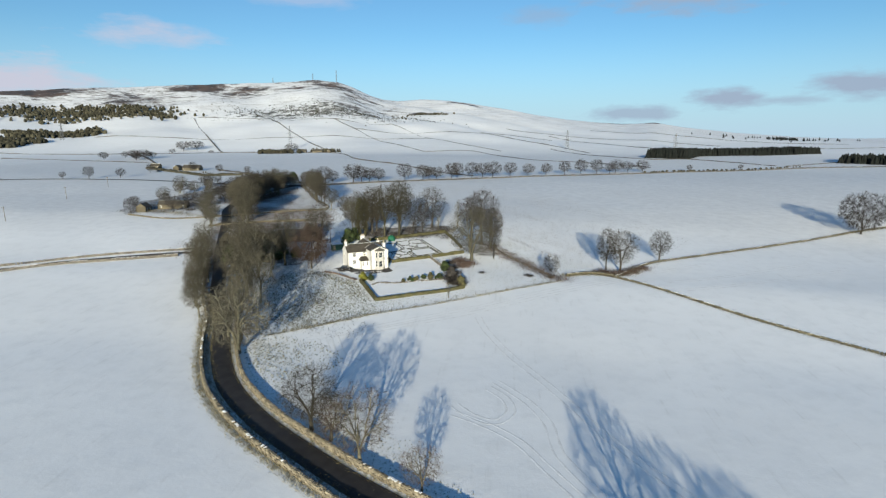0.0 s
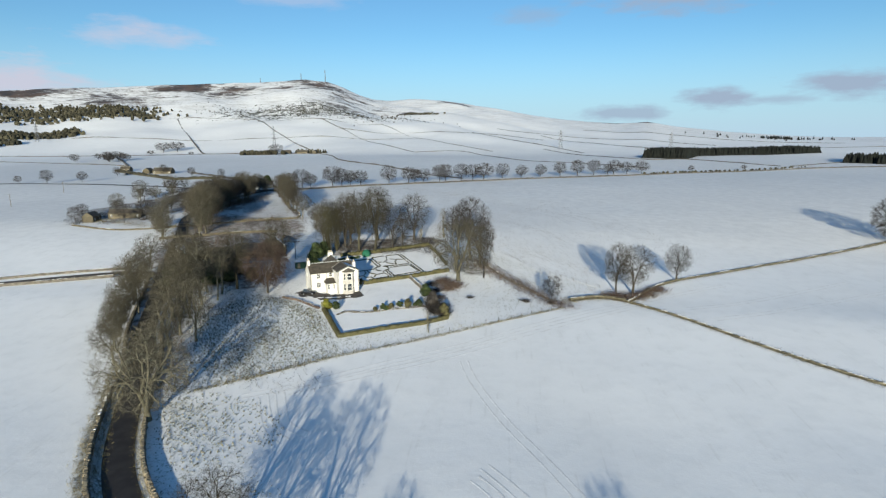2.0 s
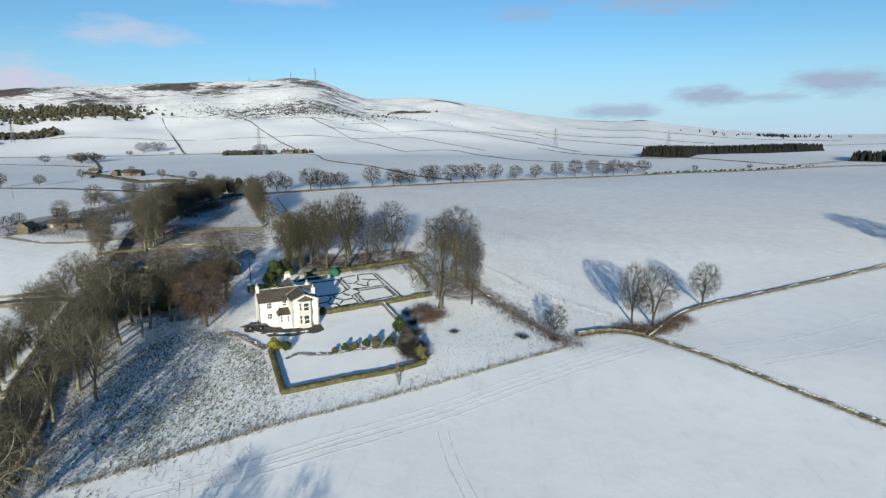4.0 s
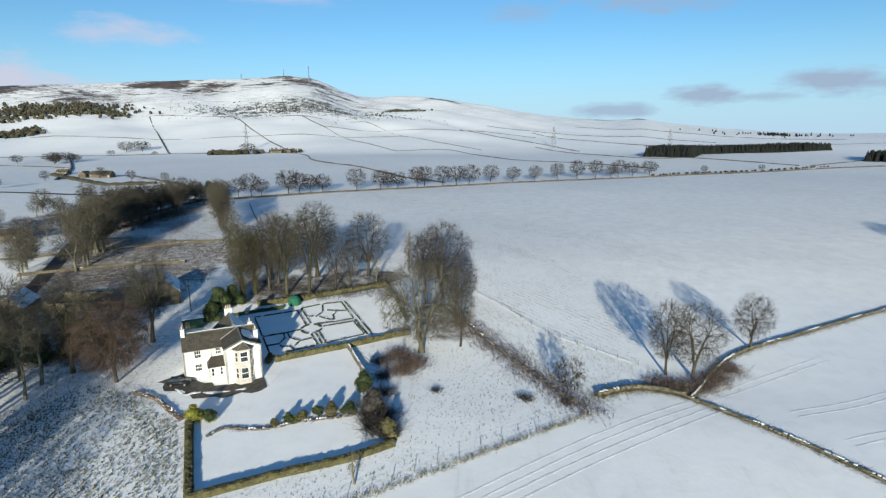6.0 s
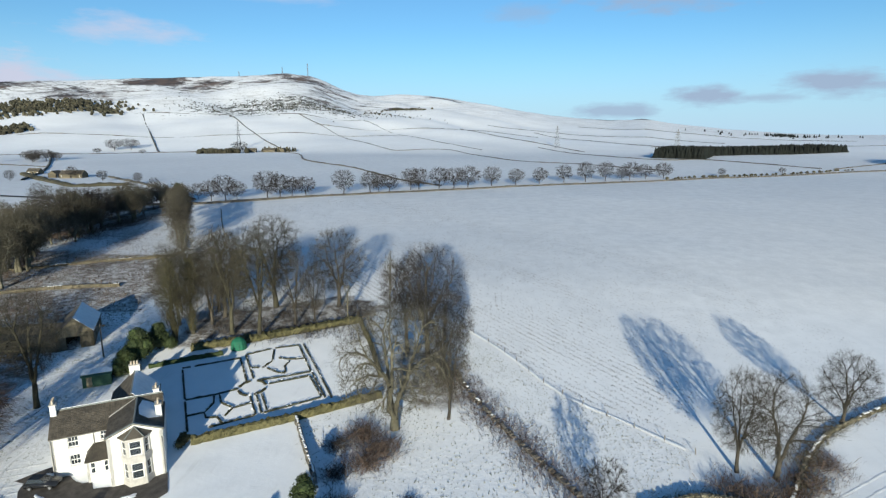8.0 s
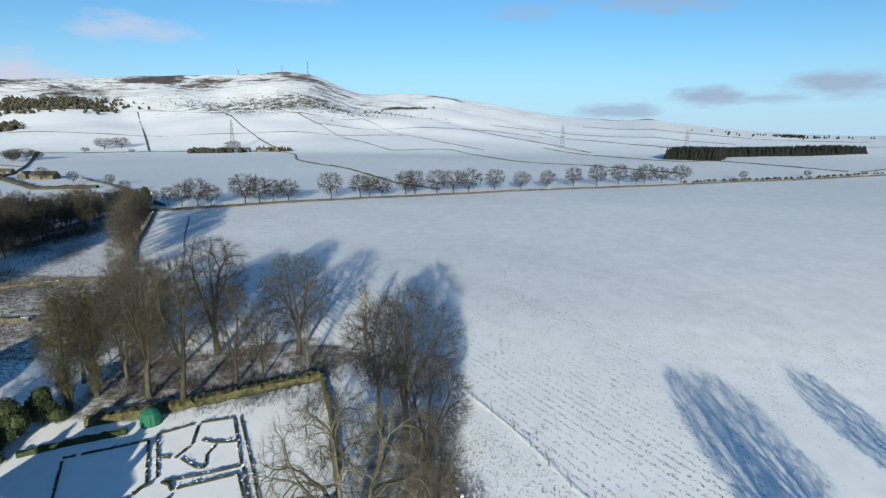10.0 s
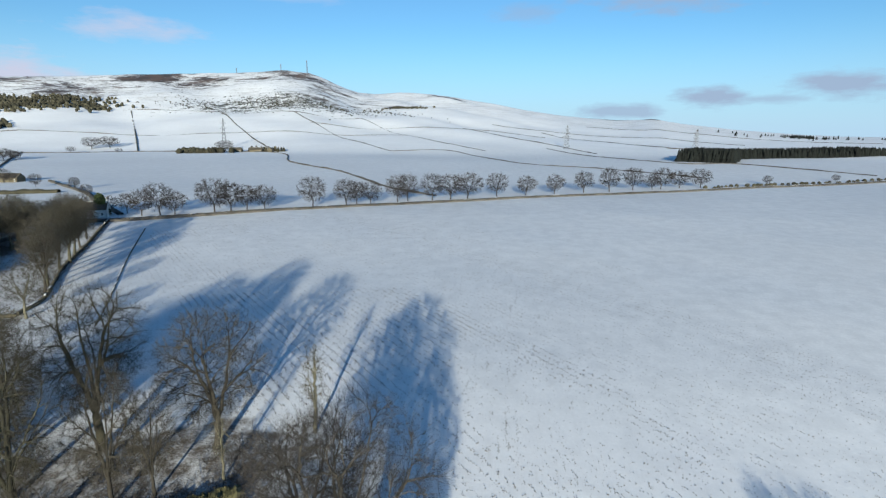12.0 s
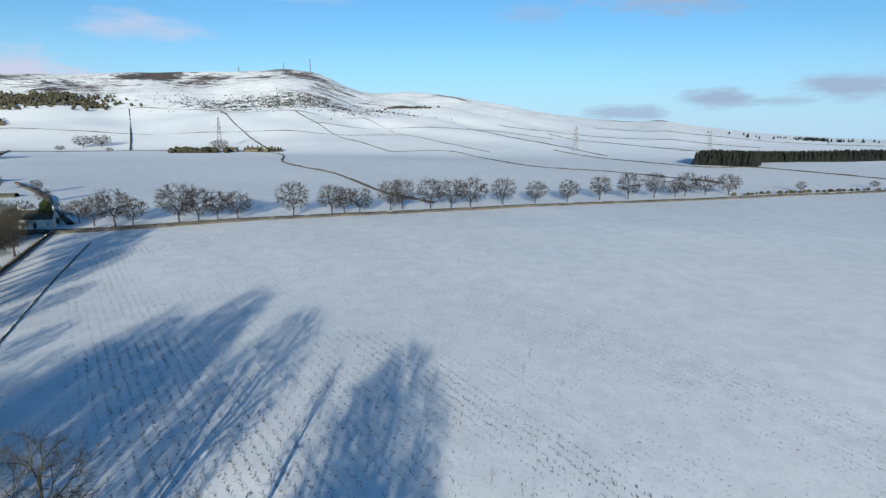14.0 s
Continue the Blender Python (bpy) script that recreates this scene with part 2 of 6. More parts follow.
M_STRAW = speckled("winter_grass", (0.117, 0.104, 0.050), (0.242, 0.208, 0.113), 0.5, 0.9, 0.0, 0.02, 5, "island", 0.3)
M_GRASS = speckled("thin_grass", (0.10, 0.10, 0.065), (0.20, 0.19, 0.13), 0.5, 0.9, 0.0, 0.02, 5, "island", 0.3)
M_CLOD = speckled("stubble_clod", (0.060, 0.048, 0.032), (0.130, 0.104, 0.066), 0.5, 0.9, 0.0, 0.02, 5, "island", 0.3)
M_SPRUCE = speckled("spruce", (0.004, 0.006, 0.005), (0.009, 0.011, 0.009), 0.2, 0.9, 0.0, 0.02, 5, "island", 0.35)
M_WHITE = speckled("white_harling", (0.62, 0.61, 0.58), (0.70, 0.69, 0.66), 0.7, 0.85, 0.35, 0.02, 20)
M_TRIM = speckled("stone_trim", (0.36, 0.345, 0.32), (0.48, 0.46, 0.425), 1.5, 0.8, 0.2, 0.02, 8)
M_SASH = speckled("white_paint", (0.74, 0.73, 0.70), (0.80, 0.79, 0.76), 2.0, 0.5, 0.1, 0.01, 6)
M_SLATE = speckled("slate", (0.050, 0.044, 0.036), (0.092, 0.080, 0.062), 0.9, 0.75, 0.4, 0.02, 9, "island", 0.2)
M_LEAD = speckled("lead", (0.133, 0.147, 0.140), (0.210, 0.224, 0.210), 1.0, 0.6, 0.2, 0.02, 6)
M_CLAY = speckled("clay_pot", (0.40, 0.34, 0.26), (0.55, 0.48, 0.38), 3.0, 0.8, 0.2, 0.01, 5)
M_TIMBER = speckled("weathered_timber", (0.104, 0.084, 0.052), (0.256, 0.216, 0.136), 1.0, 0.9, 0.4, 0.02, 8, "island", 0.35)
M_POLE = speckled("pole_wood", (0.10, 0.085, 0.065), (0.18, 0.155, 0.12), 1.0, 0.9, 0.3, 0.02, 8)
M_STEEL = speckled("galvanised_steel", (0.132, 0.138, 0.150), (0.192, 0.198, 0.210), 0.3, 0.6, 0.0, 0.02, 8, metal=0.3)
M_TRACK = speckled("pressed_snow", (0.68, 0.68, 0.68), (0.86, 0.86, 0.86), 0.5, 0.6, 0.5, 0.08, 6)
M_DYKE = speckled("dark_dyke", (0.045, 0.042, 0.037), (0.120, 0.110, 0.094), 0.2, 0.95, 0.2, 0.1, 6)
M_GORSE = speckled("moor_scrub", (0.024, 0.024, 0.015), (0.068, 0.062, 0.040), 0.05, 0.95, 0.2, 0.1, 6, "island", 0.4)
M_GREENPAINT = speckled("green_boards", (0.020, 0.060, 0.035), (0.035, 0.085, 0.050), 2.0, 0.6, 0.2, 0.02, 5)
M_CANVAS = speckled("green_canvas", (0.013, 0.092, 0.051), (0.024, 0.126, 0.072), 1.5, 0.7, 0.3, 0.03, 4)
M_CARPAINT = speckled("black_car_paint", (0.012, 0.013, 0.015), (0.02, 0.021, 0.024), 2.0, 0.25, 0.0, 0.01, 5, spec=0.5)
M_TYRE = speckled("tyre_rubber", (0.012, 0.012, 0.012), (0.025, 0.025, 0.025), 4.0, 0.9, 0.2, 0.01, 5)
M_GREYWALL = speckled("grey_render", (0.165, 0.160, 0.149), (0.231, 0.226, 0.209), 0.8, 0.9, 0.3, 0.03, 8)


def make_glass():
    n = Nodes("window_glass")
    n.bsdf.inputs["Transmission Weight"].default_value = 0.7
    return n.done((0.10, 0.12, 0.14), 0.06, 0.0, 0.6)


M_GLASS = make_glass()

# ---- mesh helpers ----
def raw(name, verts, faces, material, smooth=False):
    """A mesh from arrays."""
    me = bpy.data.meshes.new(name)
    me.from_pydata([tuple(v) for v in verts], [], [tuple(f) for f in faces])
    for m in (material if isinstance(material, (list, tuple)) else [material]):
        me.materials.append(m)
    if smooth:
        me.shade_smooth()
    me.update()
    return me


def part(name, data, parent=None, label="", at=None):
    """Links a mesh as one object, under a thing or under a part."""
    ob = new(name, data)
    if parent is not None:
        ob.parent = parent
    if at is not None:
        ob.matrix_basis = at
    return tagged(ob, label)


def from_bm(name, bm, material, smooth=False):
    bmesh.ops.recalc_face_normals(bm, faces=bm.faces)
    me = bpy.data.meshes.new(name)
    bm.to_mesh(me)
    bm.free()
    for m in (material if isinstance(material, (list, tuple)) else [material]):
        me.materials.append(m)
    if smooth:
        me.shade_smooth()
    return me


def block(bm, x0, x1, y0, y1, z0, z1, bevel=0.0):
    """A box in a bmesh, with softened edges."""
    made = bmesh.ops.create_cube(bm, size=1)["verts"]
    for v in made:
        v.co = Vector(((x0 + x1) / 2 + v.co.x * (x1 - x0), (y0 + y1) / 2 + v.co.y * (y1 - y0), (z0 + z1) / 2 + v.co.z * (z1 - z0)))
    if bevel:
        edges = {e for v in made for e in v.link_edges}
        bmesh.ops.bevel(bm, geom=list(edges), offset=bevel, segments=1, affect="EDGES")
    return made


def poly(bm, points, depth):
    """A flat polygon pushed out by the vector depth into a solid."""
    depth = Vector(depth)
    a = [bm.verts.new(p) for p in points]
    b = [bm.verts.new(Vector(p) + depth) for p in points]
    bm.faces.new(a), bm.faces.new(b[::-1])
    for k in range(len(a)):
        j = (k + 1) % len(a)
        bm.faces.new((a[k], b[k], b[j], a[j]))


def thing(name, x, y, z=None, turn=0.0, label="", category="", group="", kind=""):
    """An Empty at the base of a thing."""
    ob = new(name)
    ob.matrix_basis = pose(x, y, hz(x, y) if z is None else z, 0, 0, turn)
    ob.empty_display_size = 0.5
    return tagged(ob, label, category, group, kind)


def smooth_line(points, step):
    """Points every step metres along a smooth curve through the given plan points."""
    p = np.array(points, float)
    p = np.vstack([2 * p[0] - p[1], p, 2 * p[-1] - p[-2]])
    out = []
    for k in range(1, len(p) - 2):
        a, b, c, d = p[k - 1:k + 3]
        n = max(2, int(np.hypot(*(c - b)) / step))
        t = np.linspace(0, 1, n, endpoint=False)[:, None]
        out.append(0.5 * (2 * b + (c - a) * t + (2 * a - 5 * b + 4 * c - d) * t ** 2 + (3 * b - a - 3 * c + d) * t ** 3))
    out.append(p[-2][None])
    return np.vstack(out)


def sides(line):
    """Unit normals, to the left, along a plan line."""
    d = np.gradient(line, axis=0)
    d /= np.maximum(np.hypot(d[:, 0], d[:, 1]), 1e-6)[:, None]
    return np.stack([-d[:, 1], d[:, 0]], 1)


def scatter_cards(rng, points, size, flat=0.5):
    """Small leaf-like triangles at points: verts and faces."""
    n = len(points)
    a = rng.normal(size=(n, 3))
    a[:, 2] *= flat
    a /= np.linalg.norm(a, axis=1)[:, None]
    b = np.cross(a, rng.normal(size=(n, 3)))
    b /= np.maximum(np.linalg.norm(b, axis=1)[:, None], 1e-6)
    s = (size * rng.uniform(0.6, 1.4, n))[:, None]
    v = np.stack([points - a * s * 0.5 - b * s * 0.4, points - a * s * 0.5 + b * s * 0.4, points + a * s * 0.6], 1).reshape(-1, 3)
    return v, np.arange(3 * n).reshape(-1, 3)


def join(*pieces):
    verts, faces, off = [], [], 0
    for v, f in pieces:
        verts.append(np.asarray(v, float))
        faces += [tuple(int(i) + off for i in q) for q in f]
        off += len(v)
    return np.vstack(verts), faces


CUBE = np.array([(-1, -1, 0), (1, -1, 0), (1, 1, 0), (-1, 1, 0), (-1, -1, 2), (1, -1, 2), (1, 1, 2), (-1, 1, 2)]) * 0.5
CUBE_F = ((0, 1, 5, 4), (1, 2, 6, 5), (2, 3, 7, 6), (3, 0, 4, 7), (4, 5, 6, 7))

# ---- the lie of the land ----
FLOOR_Y = (-1500, -200, 0, 60, 120, 150, 175, 190, 215, 240, 270, 300, 330, 360, 410, 460, 550, 750, 1000, 6000)
FLOOR_Z = (-30, -14, -8, -6, -4.4, -2.3, -0.2, 0.4, 2.6, 5, 8, 9.8, 11.2, 13, 15.5, 17, 18.5, 25, 30, 30)
# the ridge's height by azimuth, degrees east of north
SKY_A = (-90, -60, -44.4, -40.7, -36.6, -32.1, -27.3, -23.7, -22.2, -18.9, -16.8, -15.4, -14.0, -12.4, -11.0, -8.8, -5.6, -3.5, 0.3, 3.1, 5.9, 8.6, 11.3, 13.0, 14.2, 16.4, 21.2, 25.6, 28.8, 32.1, 60, 90)
SKY_Z = (120, 180, 212, 228, 240, 255, 271, 278, 283, 296, 287, 268, 242, 220, 215, 220, 214, 204, 178, 156, 138, 126, 117, 118, 123, 106, 82, 66, 60, 60, 45, 45)
RIDGE = 2350.0


def wave(x, y, s, k):
    return (np.sin(x / s + k) * np.cos(y / s * 0.83 - 1.7 * k) + 0.6 * np.sin((x + y) / s * 1.7 + 2.3 * k)) / 1.6


def height(x, y):
    """Height of the ground, in metres, over the plan."""
    x, y = np.asarray(x, float), np.asarray(y, float)
    z = np.interp(y, FLOOR_Y, FLOOR_Z)
    z = 0.5 * z + 0.25 * (np.interp(y - 7, FLOOR_Y, FLOOR_Z) + np.interp(y + 7, FLOOR_Y, FLOOR_Z))
    z = z - 0.03 * np.clip(x, -20, 130) * np.exp(-((y - 245) / 55) ** 2)
    far = np.hypot(x, y)
    az = np.degrees(np.arctan2(x, np.maximum(y, 1e-3)))
    top = np.interp(az, SKY_A, SKY_Z)
    foot = np.interp(az, (-60, -30, -12, 0, 15, 40), (1150, 1080, 900, 850, 900, 1000))
    u = np.clip((far - foot) / (RIDGE - foot), 0, 1)
    s = u ** 1.25
    zf = np.interp(foot, FLOOR_Y, FLOOR_Z)
    hill = (top - zf) * s
    on = (y > 0) * np.clip((far - foot) / 200, 0, 1)
    hill = hill + on * np.clip(u * 3, 0, 1) * (1 - 0.8 * np.clip((u - .85) / .15, 0, 1)) * (8 * wave(x, y, 110, 1.0) + 5 * wave(x, y, 47, 2.0)) * np.clip((top - 60) / 150, 0.1, 1)
    over = np.clip((far - RIDGE) / 1500, 0, 1.2)
    z = z + hill * (y > 0) - over ** 1.2 * 160 * (y > 0)
    return z + 0.5 * wave(x, y, 60, 0.4) * np.clip((far - 350) / 200, 0, 1) + 0.12 * wave(x, y, 14, 3.1)


def hz(x, y):
    return float(height(x, y))


def spread_axis(lo, fine_lo, fine_hi, hi, step, most):
    up, down, s = [fine_hi], [fine_lo], step
    while up[-1] < hi:
        s = min(s * 1.07, most)
        up.append(up[-1] + s)
    s = step
    while down[-1] > lo:
        s = min(s * 1.07, most)
        down.append(down[-1] - s)
    return np.array(down[:0:-1] + list(np.arange(fine_lo, fine_hi, step)) + up)


def near_line(x, y, line):
    """Distance from plan points to a plan line."""
    best = np.full(np.shape(x), 1e9)
    for (ax, ay), (bx, by) in zip(line[:-1], line[1:]):
        dx, dy = bx - ax, by - ay
        t = np.clip(((x - ax) * dx + (y - ay) * dy) / (dx * dx + dy * dy), 0, 1)
        best = np.minimum(best, np.hypot(x - ax - t * dx, y - ay - t * dy))
    return best


def inside(x, y, ring):
    """Whether plan points lie in a ring."""
    hit = np.zeros(np.shape(x), bool)
    for (ax, ay), (bx, by) in zip(ring, ring[1:] + ring[:1]):
        cross = (ay > y) != (by > y)
        hit ^= cross & (x < (bx - ax) * (y - ay) / ((by - ay) if by != ay else 1e-9) + ax)
    return hit


ROAD = [(70, 20), (30, 42), (2, 56), (-20, 68), (-36, 79), (-46, 87), (-56, 97), (-63.5, 107.5), (-72, 122.8), (-79, 137.5), (-90, 155), (-101, 177), (-112, 198), (-124, 224), (-137, 252), (-152, 283), (-160, 320), (-158, 360), (-152, 383)]
FAR_ROAD = [(-420, 400), (-330, 412), (-243, 400), (-190, 382), (-143, 386), (-80, 420), (-18, 447), (53, 479), (120, 509), (200, 548), (255, 575), (340, 605), (470, 640)]
PADDOCK = [(-62, 124), (-47, 135), (-35, 144), (-21, 152.5), (-2, 164.5), (17.5, 177.6), (14, 186), (0.5, 205), (-8, 216), (-16, 208), (-28.8, 200), (-21, 184), (-13, 168), (-39, 153.5), (-48, 170.5), (-62, 180), (-76, 182), (-88, 160), (-80, 138)]
VERGE = [(-10, 60), (-36, 82), (-52, 97), (-58, 108), (-66, 124), (-50, 120), (-38, 104), (-20, 84), (-4, 70)]
STUBBLE = [(-119, 366), (-86, 300), (-62, 248), (-4, 238), (14, 212), (32, 198), (56, 212), (80, 240), (40, 330), (-20, 395), (-80, 400)]
YARD = [(-124, 232), (-106, 194), (-95, 175), (-72, 185), (-66, 205), (-70, 240), (-92, 290), (-140, 280)]


def build_ground():
    xs = spread_axis(-3900, -200, 130, 3700, 2.6, 42)
    ys = spread_axis(-1500, 40, 440, 4300, 2.6, 42)
    gx, gy = np.meshgrid(xs, ys)
    gz = height(gx, gy)
    nx, ny = len(xs), len(ys)
    k = np.arange(nx * ny).reshape(ny, nx)
    faces = np.stack([k[:-1, :-1], k[:-1, 1:], k[1:, 1:], k[1:, :-1]], -1).reshape(-1, 4)
    me = raw("ground", np.stack([gx, gy, gz], -1).reshape(-1, 3), faces.tolist(), M_GROUND, True)
    x, y = gx.ravel(), gy.ravel()
    az, far = np.degrees(np.arctan2(x, np.maximum(y, 1))), np.hypot(x, y)
    grass = (0.85 - 0.3 * np.clip((x + 40) / 15, 0, 1)) * inside(x, y, PADDOCK) + 0.75 * inside(x, y, VERGE) + 0.9 * inside(x, y, YARD)
    grass = np.maximum(grass, np.clip(1.2 - near_line(x, y, smooth_line(ROAD, 5)) / 7, 0, 0.9))
    grass = np.maximum(grass, 0.45 * np.exp(-((near_line(x, y, [(-5, 238), (14, 211.5), (31, 197)]) / 7) ** 2)))
    grass = np.maximum(grass, 0.62 * inside(x, y, [(-8, 238), (14, 211.5), (31, 197), (20, 184), (6, 198), (-6, 220)]))
    grass = np.maximum(grass, 0.7 * inside(x, y, [(-62, 226), (-20, 246), (-4, 226), (-6, 208), (-20, 206), (-30, 234)]))
    grass = np.maximum(grass, 0.72 * inside(x, y, [(-84, 178), (-62, 174), (-51, 176), (-60, 186), (-60, 200), (-66, 222), (-78, 222)]))
    for hem in ([(20, 184), (27, 187), (36, 185), (47.5, 172.5), (66, 150), (88, 128), (140, 80)], [(37, 184.5), (50, 201), (65, 211.5), (102, 234), (146, 259.5), (200, 285)]):
        grass = np.maximum(grass, 0.8 * np.exp(-((near_line(x, y, hem) / 2.2) ** 2)))
    grass = np.maximum(grass, 0.85 * inside(x, y, [(-150, 262), (-97, 286), (-99.6, 295), (-113, 316.7), (-129, 348), (-147, 382), (-160, 330)]) * np.clip(0.9 + 0.5 * wave(x, y, 7, 1.1), 0, 1))
    stub = 0.9 * inside(x, y, STUBBLE) * np.clip((400 - y) / 90, 0.15, 1) * np.clip((70 - x) / 60, 0.25, 1)
    u = np.clip((far - 1050) / 1300, 0, 1)
    left = np.clip((-az - 3) / 8, 0, 1)
    heath = 0.66 * np.clip((u - 0.42) * 4, 0, 1) * left * (0.85 + 0.3 * wave(x, y, 130, 0.6))
    for a0, wa, u0, wu, k in ((-42, 6.0, 0.93, 0.16, 1.0), (-36.5, 3.0, 0.72, 0.12, 0.80), (-29.5, 4.8, 0.93, 0.14, 1.0), (-25, 3.2, 0.88, 0.12, 0.88), (-21.0, 1.8, 0.86, 0.07, 0.86), (-15.5, 3.2, 0.58, 0.14, 0.74), (-4.2, 2.6, 0.92, 0.10, 0.95), (-9, 1.6, 0.62, 0.05, 0.95), (14, 1.4, 0.97, 0.05, 1.0), (11, 2.4, 0.98, 0.04, 0.95)):
        heath = np.maximum(heath, k * np.exp(-((az - a0) / wa) ** 2 - ((u - u0) / wu) ** 2))
    heath = np.maximum(heath, 0.25 * np.clip((u - 0.4) * 4, 0, 1)) * (y > 0)
    scrub = np.exp(-((u - 0.45) / 0.10) ** 2) * np.exp(-((az + 21) / 9) ** 2) + 0.75 * np.exp(-((u - 0.5) / 0.22) ** 2) * np.exp(-((az + 14) / 11) ** 2) * np.clip(0.7 + 0.6 * wave(x, y, 90, 1.9), 0, 1)
    scrub = np.where(y > 0, np.clip(scrub, 0, 1), 0)
    # far-field mask: thin snow plus the cloud shade mixed into its colour
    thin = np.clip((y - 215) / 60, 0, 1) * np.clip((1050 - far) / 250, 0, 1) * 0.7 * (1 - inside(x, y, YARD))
    litter = 0.9 * inside(x, y, [(-63, 224), (-56, 222), (-28, 237), (-22, 246), (-34, 252), (-62, 238)]) + 0.85 * inside(x, y, [(-150, 290), (-136, 236), (-112, 190), (-96, 158), (-78, 128), (-68, 124), (-74, 160), (-76, 184), (-84, 214), (-112, 212), (-118, 250)])
    litter = np.maximum(litter, 0.8 * inside(x, y, [(-218, 300), (-196, 268), (-170, 290), (-158, 340), (-152, 385), (-200, 380)]))
    litter = np.maximum(litter, 0.5 * inside(x, y, [(-150, 290), (-97, 284), (-86, 262), (-80, 240), (-112, 232), (-134, 242)]))
    litter = np.maximum(litter, 0.9 * inside(x, y, [(-140, 258), (-122, 226), (-108, 196), (-92, 186), (-84, 198), (-88, 222), (-92, 238), (-112, 248)]))
    litter = np.maximum(litter, 0.4 * inside(x, y, [(-160, 300), (-118, 290), (-132, 330), (-146, 376), (-156, 372)]) * np.clip(0.6 + wave(x, y, 9, 2.2), 0, 1.4))
    litter = litter * (1 - 0.8 * inside(x, y, [(-100, 166), (-86, 150), (-70, 130), (-66, 150), (-68, 186), (-92, 190)]))
    litter = np.maximum(litter, 0.55 * inside(x, y, [(-16, 228), (-6, 226), (-2, 208), (-8, 204), (-16, 210)]))
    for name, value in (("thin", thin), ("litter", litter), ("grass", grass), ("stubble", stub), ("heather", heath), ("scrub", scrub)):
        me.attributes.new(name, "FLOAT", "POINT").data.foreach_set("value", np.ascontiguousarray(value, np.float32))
    return tagged(new("ground", me), "snow-covered fields rising to a heather hill", "ground", kind="structure")


build_ground()


def offset_line(points, off):
    line = smooth_line(points, 4)
    return line + sides(line) * off


def ribbon(name, points, width, material, lift, label, category, step=2.0, kind="structure", across=5, ragged=0.0, camber=0.05):
    line = smooth_line(points, step)
    nrm = sides(line)
    offs = np.linspace(-width / 2, width / 2, across)
    wild = 1 + ragged * np.random.default_rng(len(line)).uniform(-1, 1, (len(line), 2))
    reach = np.where(offs[None] < 0, wild[:, :1], wild[:, 1:]) * offs[None]
    v = (line[:, None] + nrm[:, None] * reach[..., None]).reshape(-1, 2)
    crown = np.tile(camber * (1 - (2 * offs / width) ** 2), len(line))
    z = height(v[:, 0], v[:, 1]) + lift + crown
    k = np.arange(len(v)).reshape(len(line), across)
    f = np.stack([k[:-1, :-1], k[:-1, 1:], k[1:, 1:], k[1:, :-1]], -1).reshape(-1, 4)
    return tagged(new(name, raw(name, np.column_stack([v, z]), f.tolist(), material, True)), label, category, kind=kind)


ribbon("road", ROAD, 4.6, M_ASPHALT, 0.10, "cleared dark wet asphalt country road", "road")
ribbon("road_far", FAR_ROAD, 4.2, M_ASPHALT, 0.14, "narrow dark country road beyond the field", "road", 6)
TRACKS = (
    [(70, 203), (44, 187), (19.7, 172.1), (-6.2, 152.9), (-25.8, 140.4), (-40.7, 130.2), (-50.4, 124.8)],
    [(40, 181), (17, 166), (-8, 148), (-28, 135.5), (-42, 127)],
    [(-7.9, 143.5), (-5.5, 134.9), (0.7, 120.3), (6.7, 109.1), (11.4, 99.7), (20, 82), (36, 58)],
    [(-10.1, 95.7), (-6.6, 91.9), (-2.2, 90.3), (0.6, 94.3), (-0.5, 99.3), (-3.9, 103.4)],
    [(-2.5, 106.4), (4.1, 98), (7.5, 89.6), (8.4, 81.6), (14, 70)],
    [(-10.2, 92.6), (-3.9, 89.1), (1.9, 84.1), (5.5, 78.3), (12, 68)],
    [(-46, 125), (-40.8, 114.9), (-35.9, 110.4)], [(-43.5, 127), (-38.4, 116.5), (-33.4, 113.2)],
    [(52, 180), (72, 188), (112, 212)], [(56, 172), (78, 181), (120, 204)],
    [(-62, 178.5), (-66, 186), (-67, 198), (-71, 212)], [(-72, 178), (-63, 181), (-57, 184)], [(-78, 186), (-68, 184), (-60, 187)],
)
for pts in TRACKS:
    for side in (-0.85, 0.85):
        ribbon("wheel_track", offset_line(pts, side), 0.42, M_TRACK, 0.008, "pressed wheel track in the snow", "track", 0.9, across=5, ragged=0.35, camber=0.022)
ribbon("track_west", [(-300, 110), (-230, 145), (-182, 172), (-161, 187), (-127, 199.5), (-112, 198)], 2.6, M_GRAVEL, 0.10, "brown farm track between white fields", "track", 4)


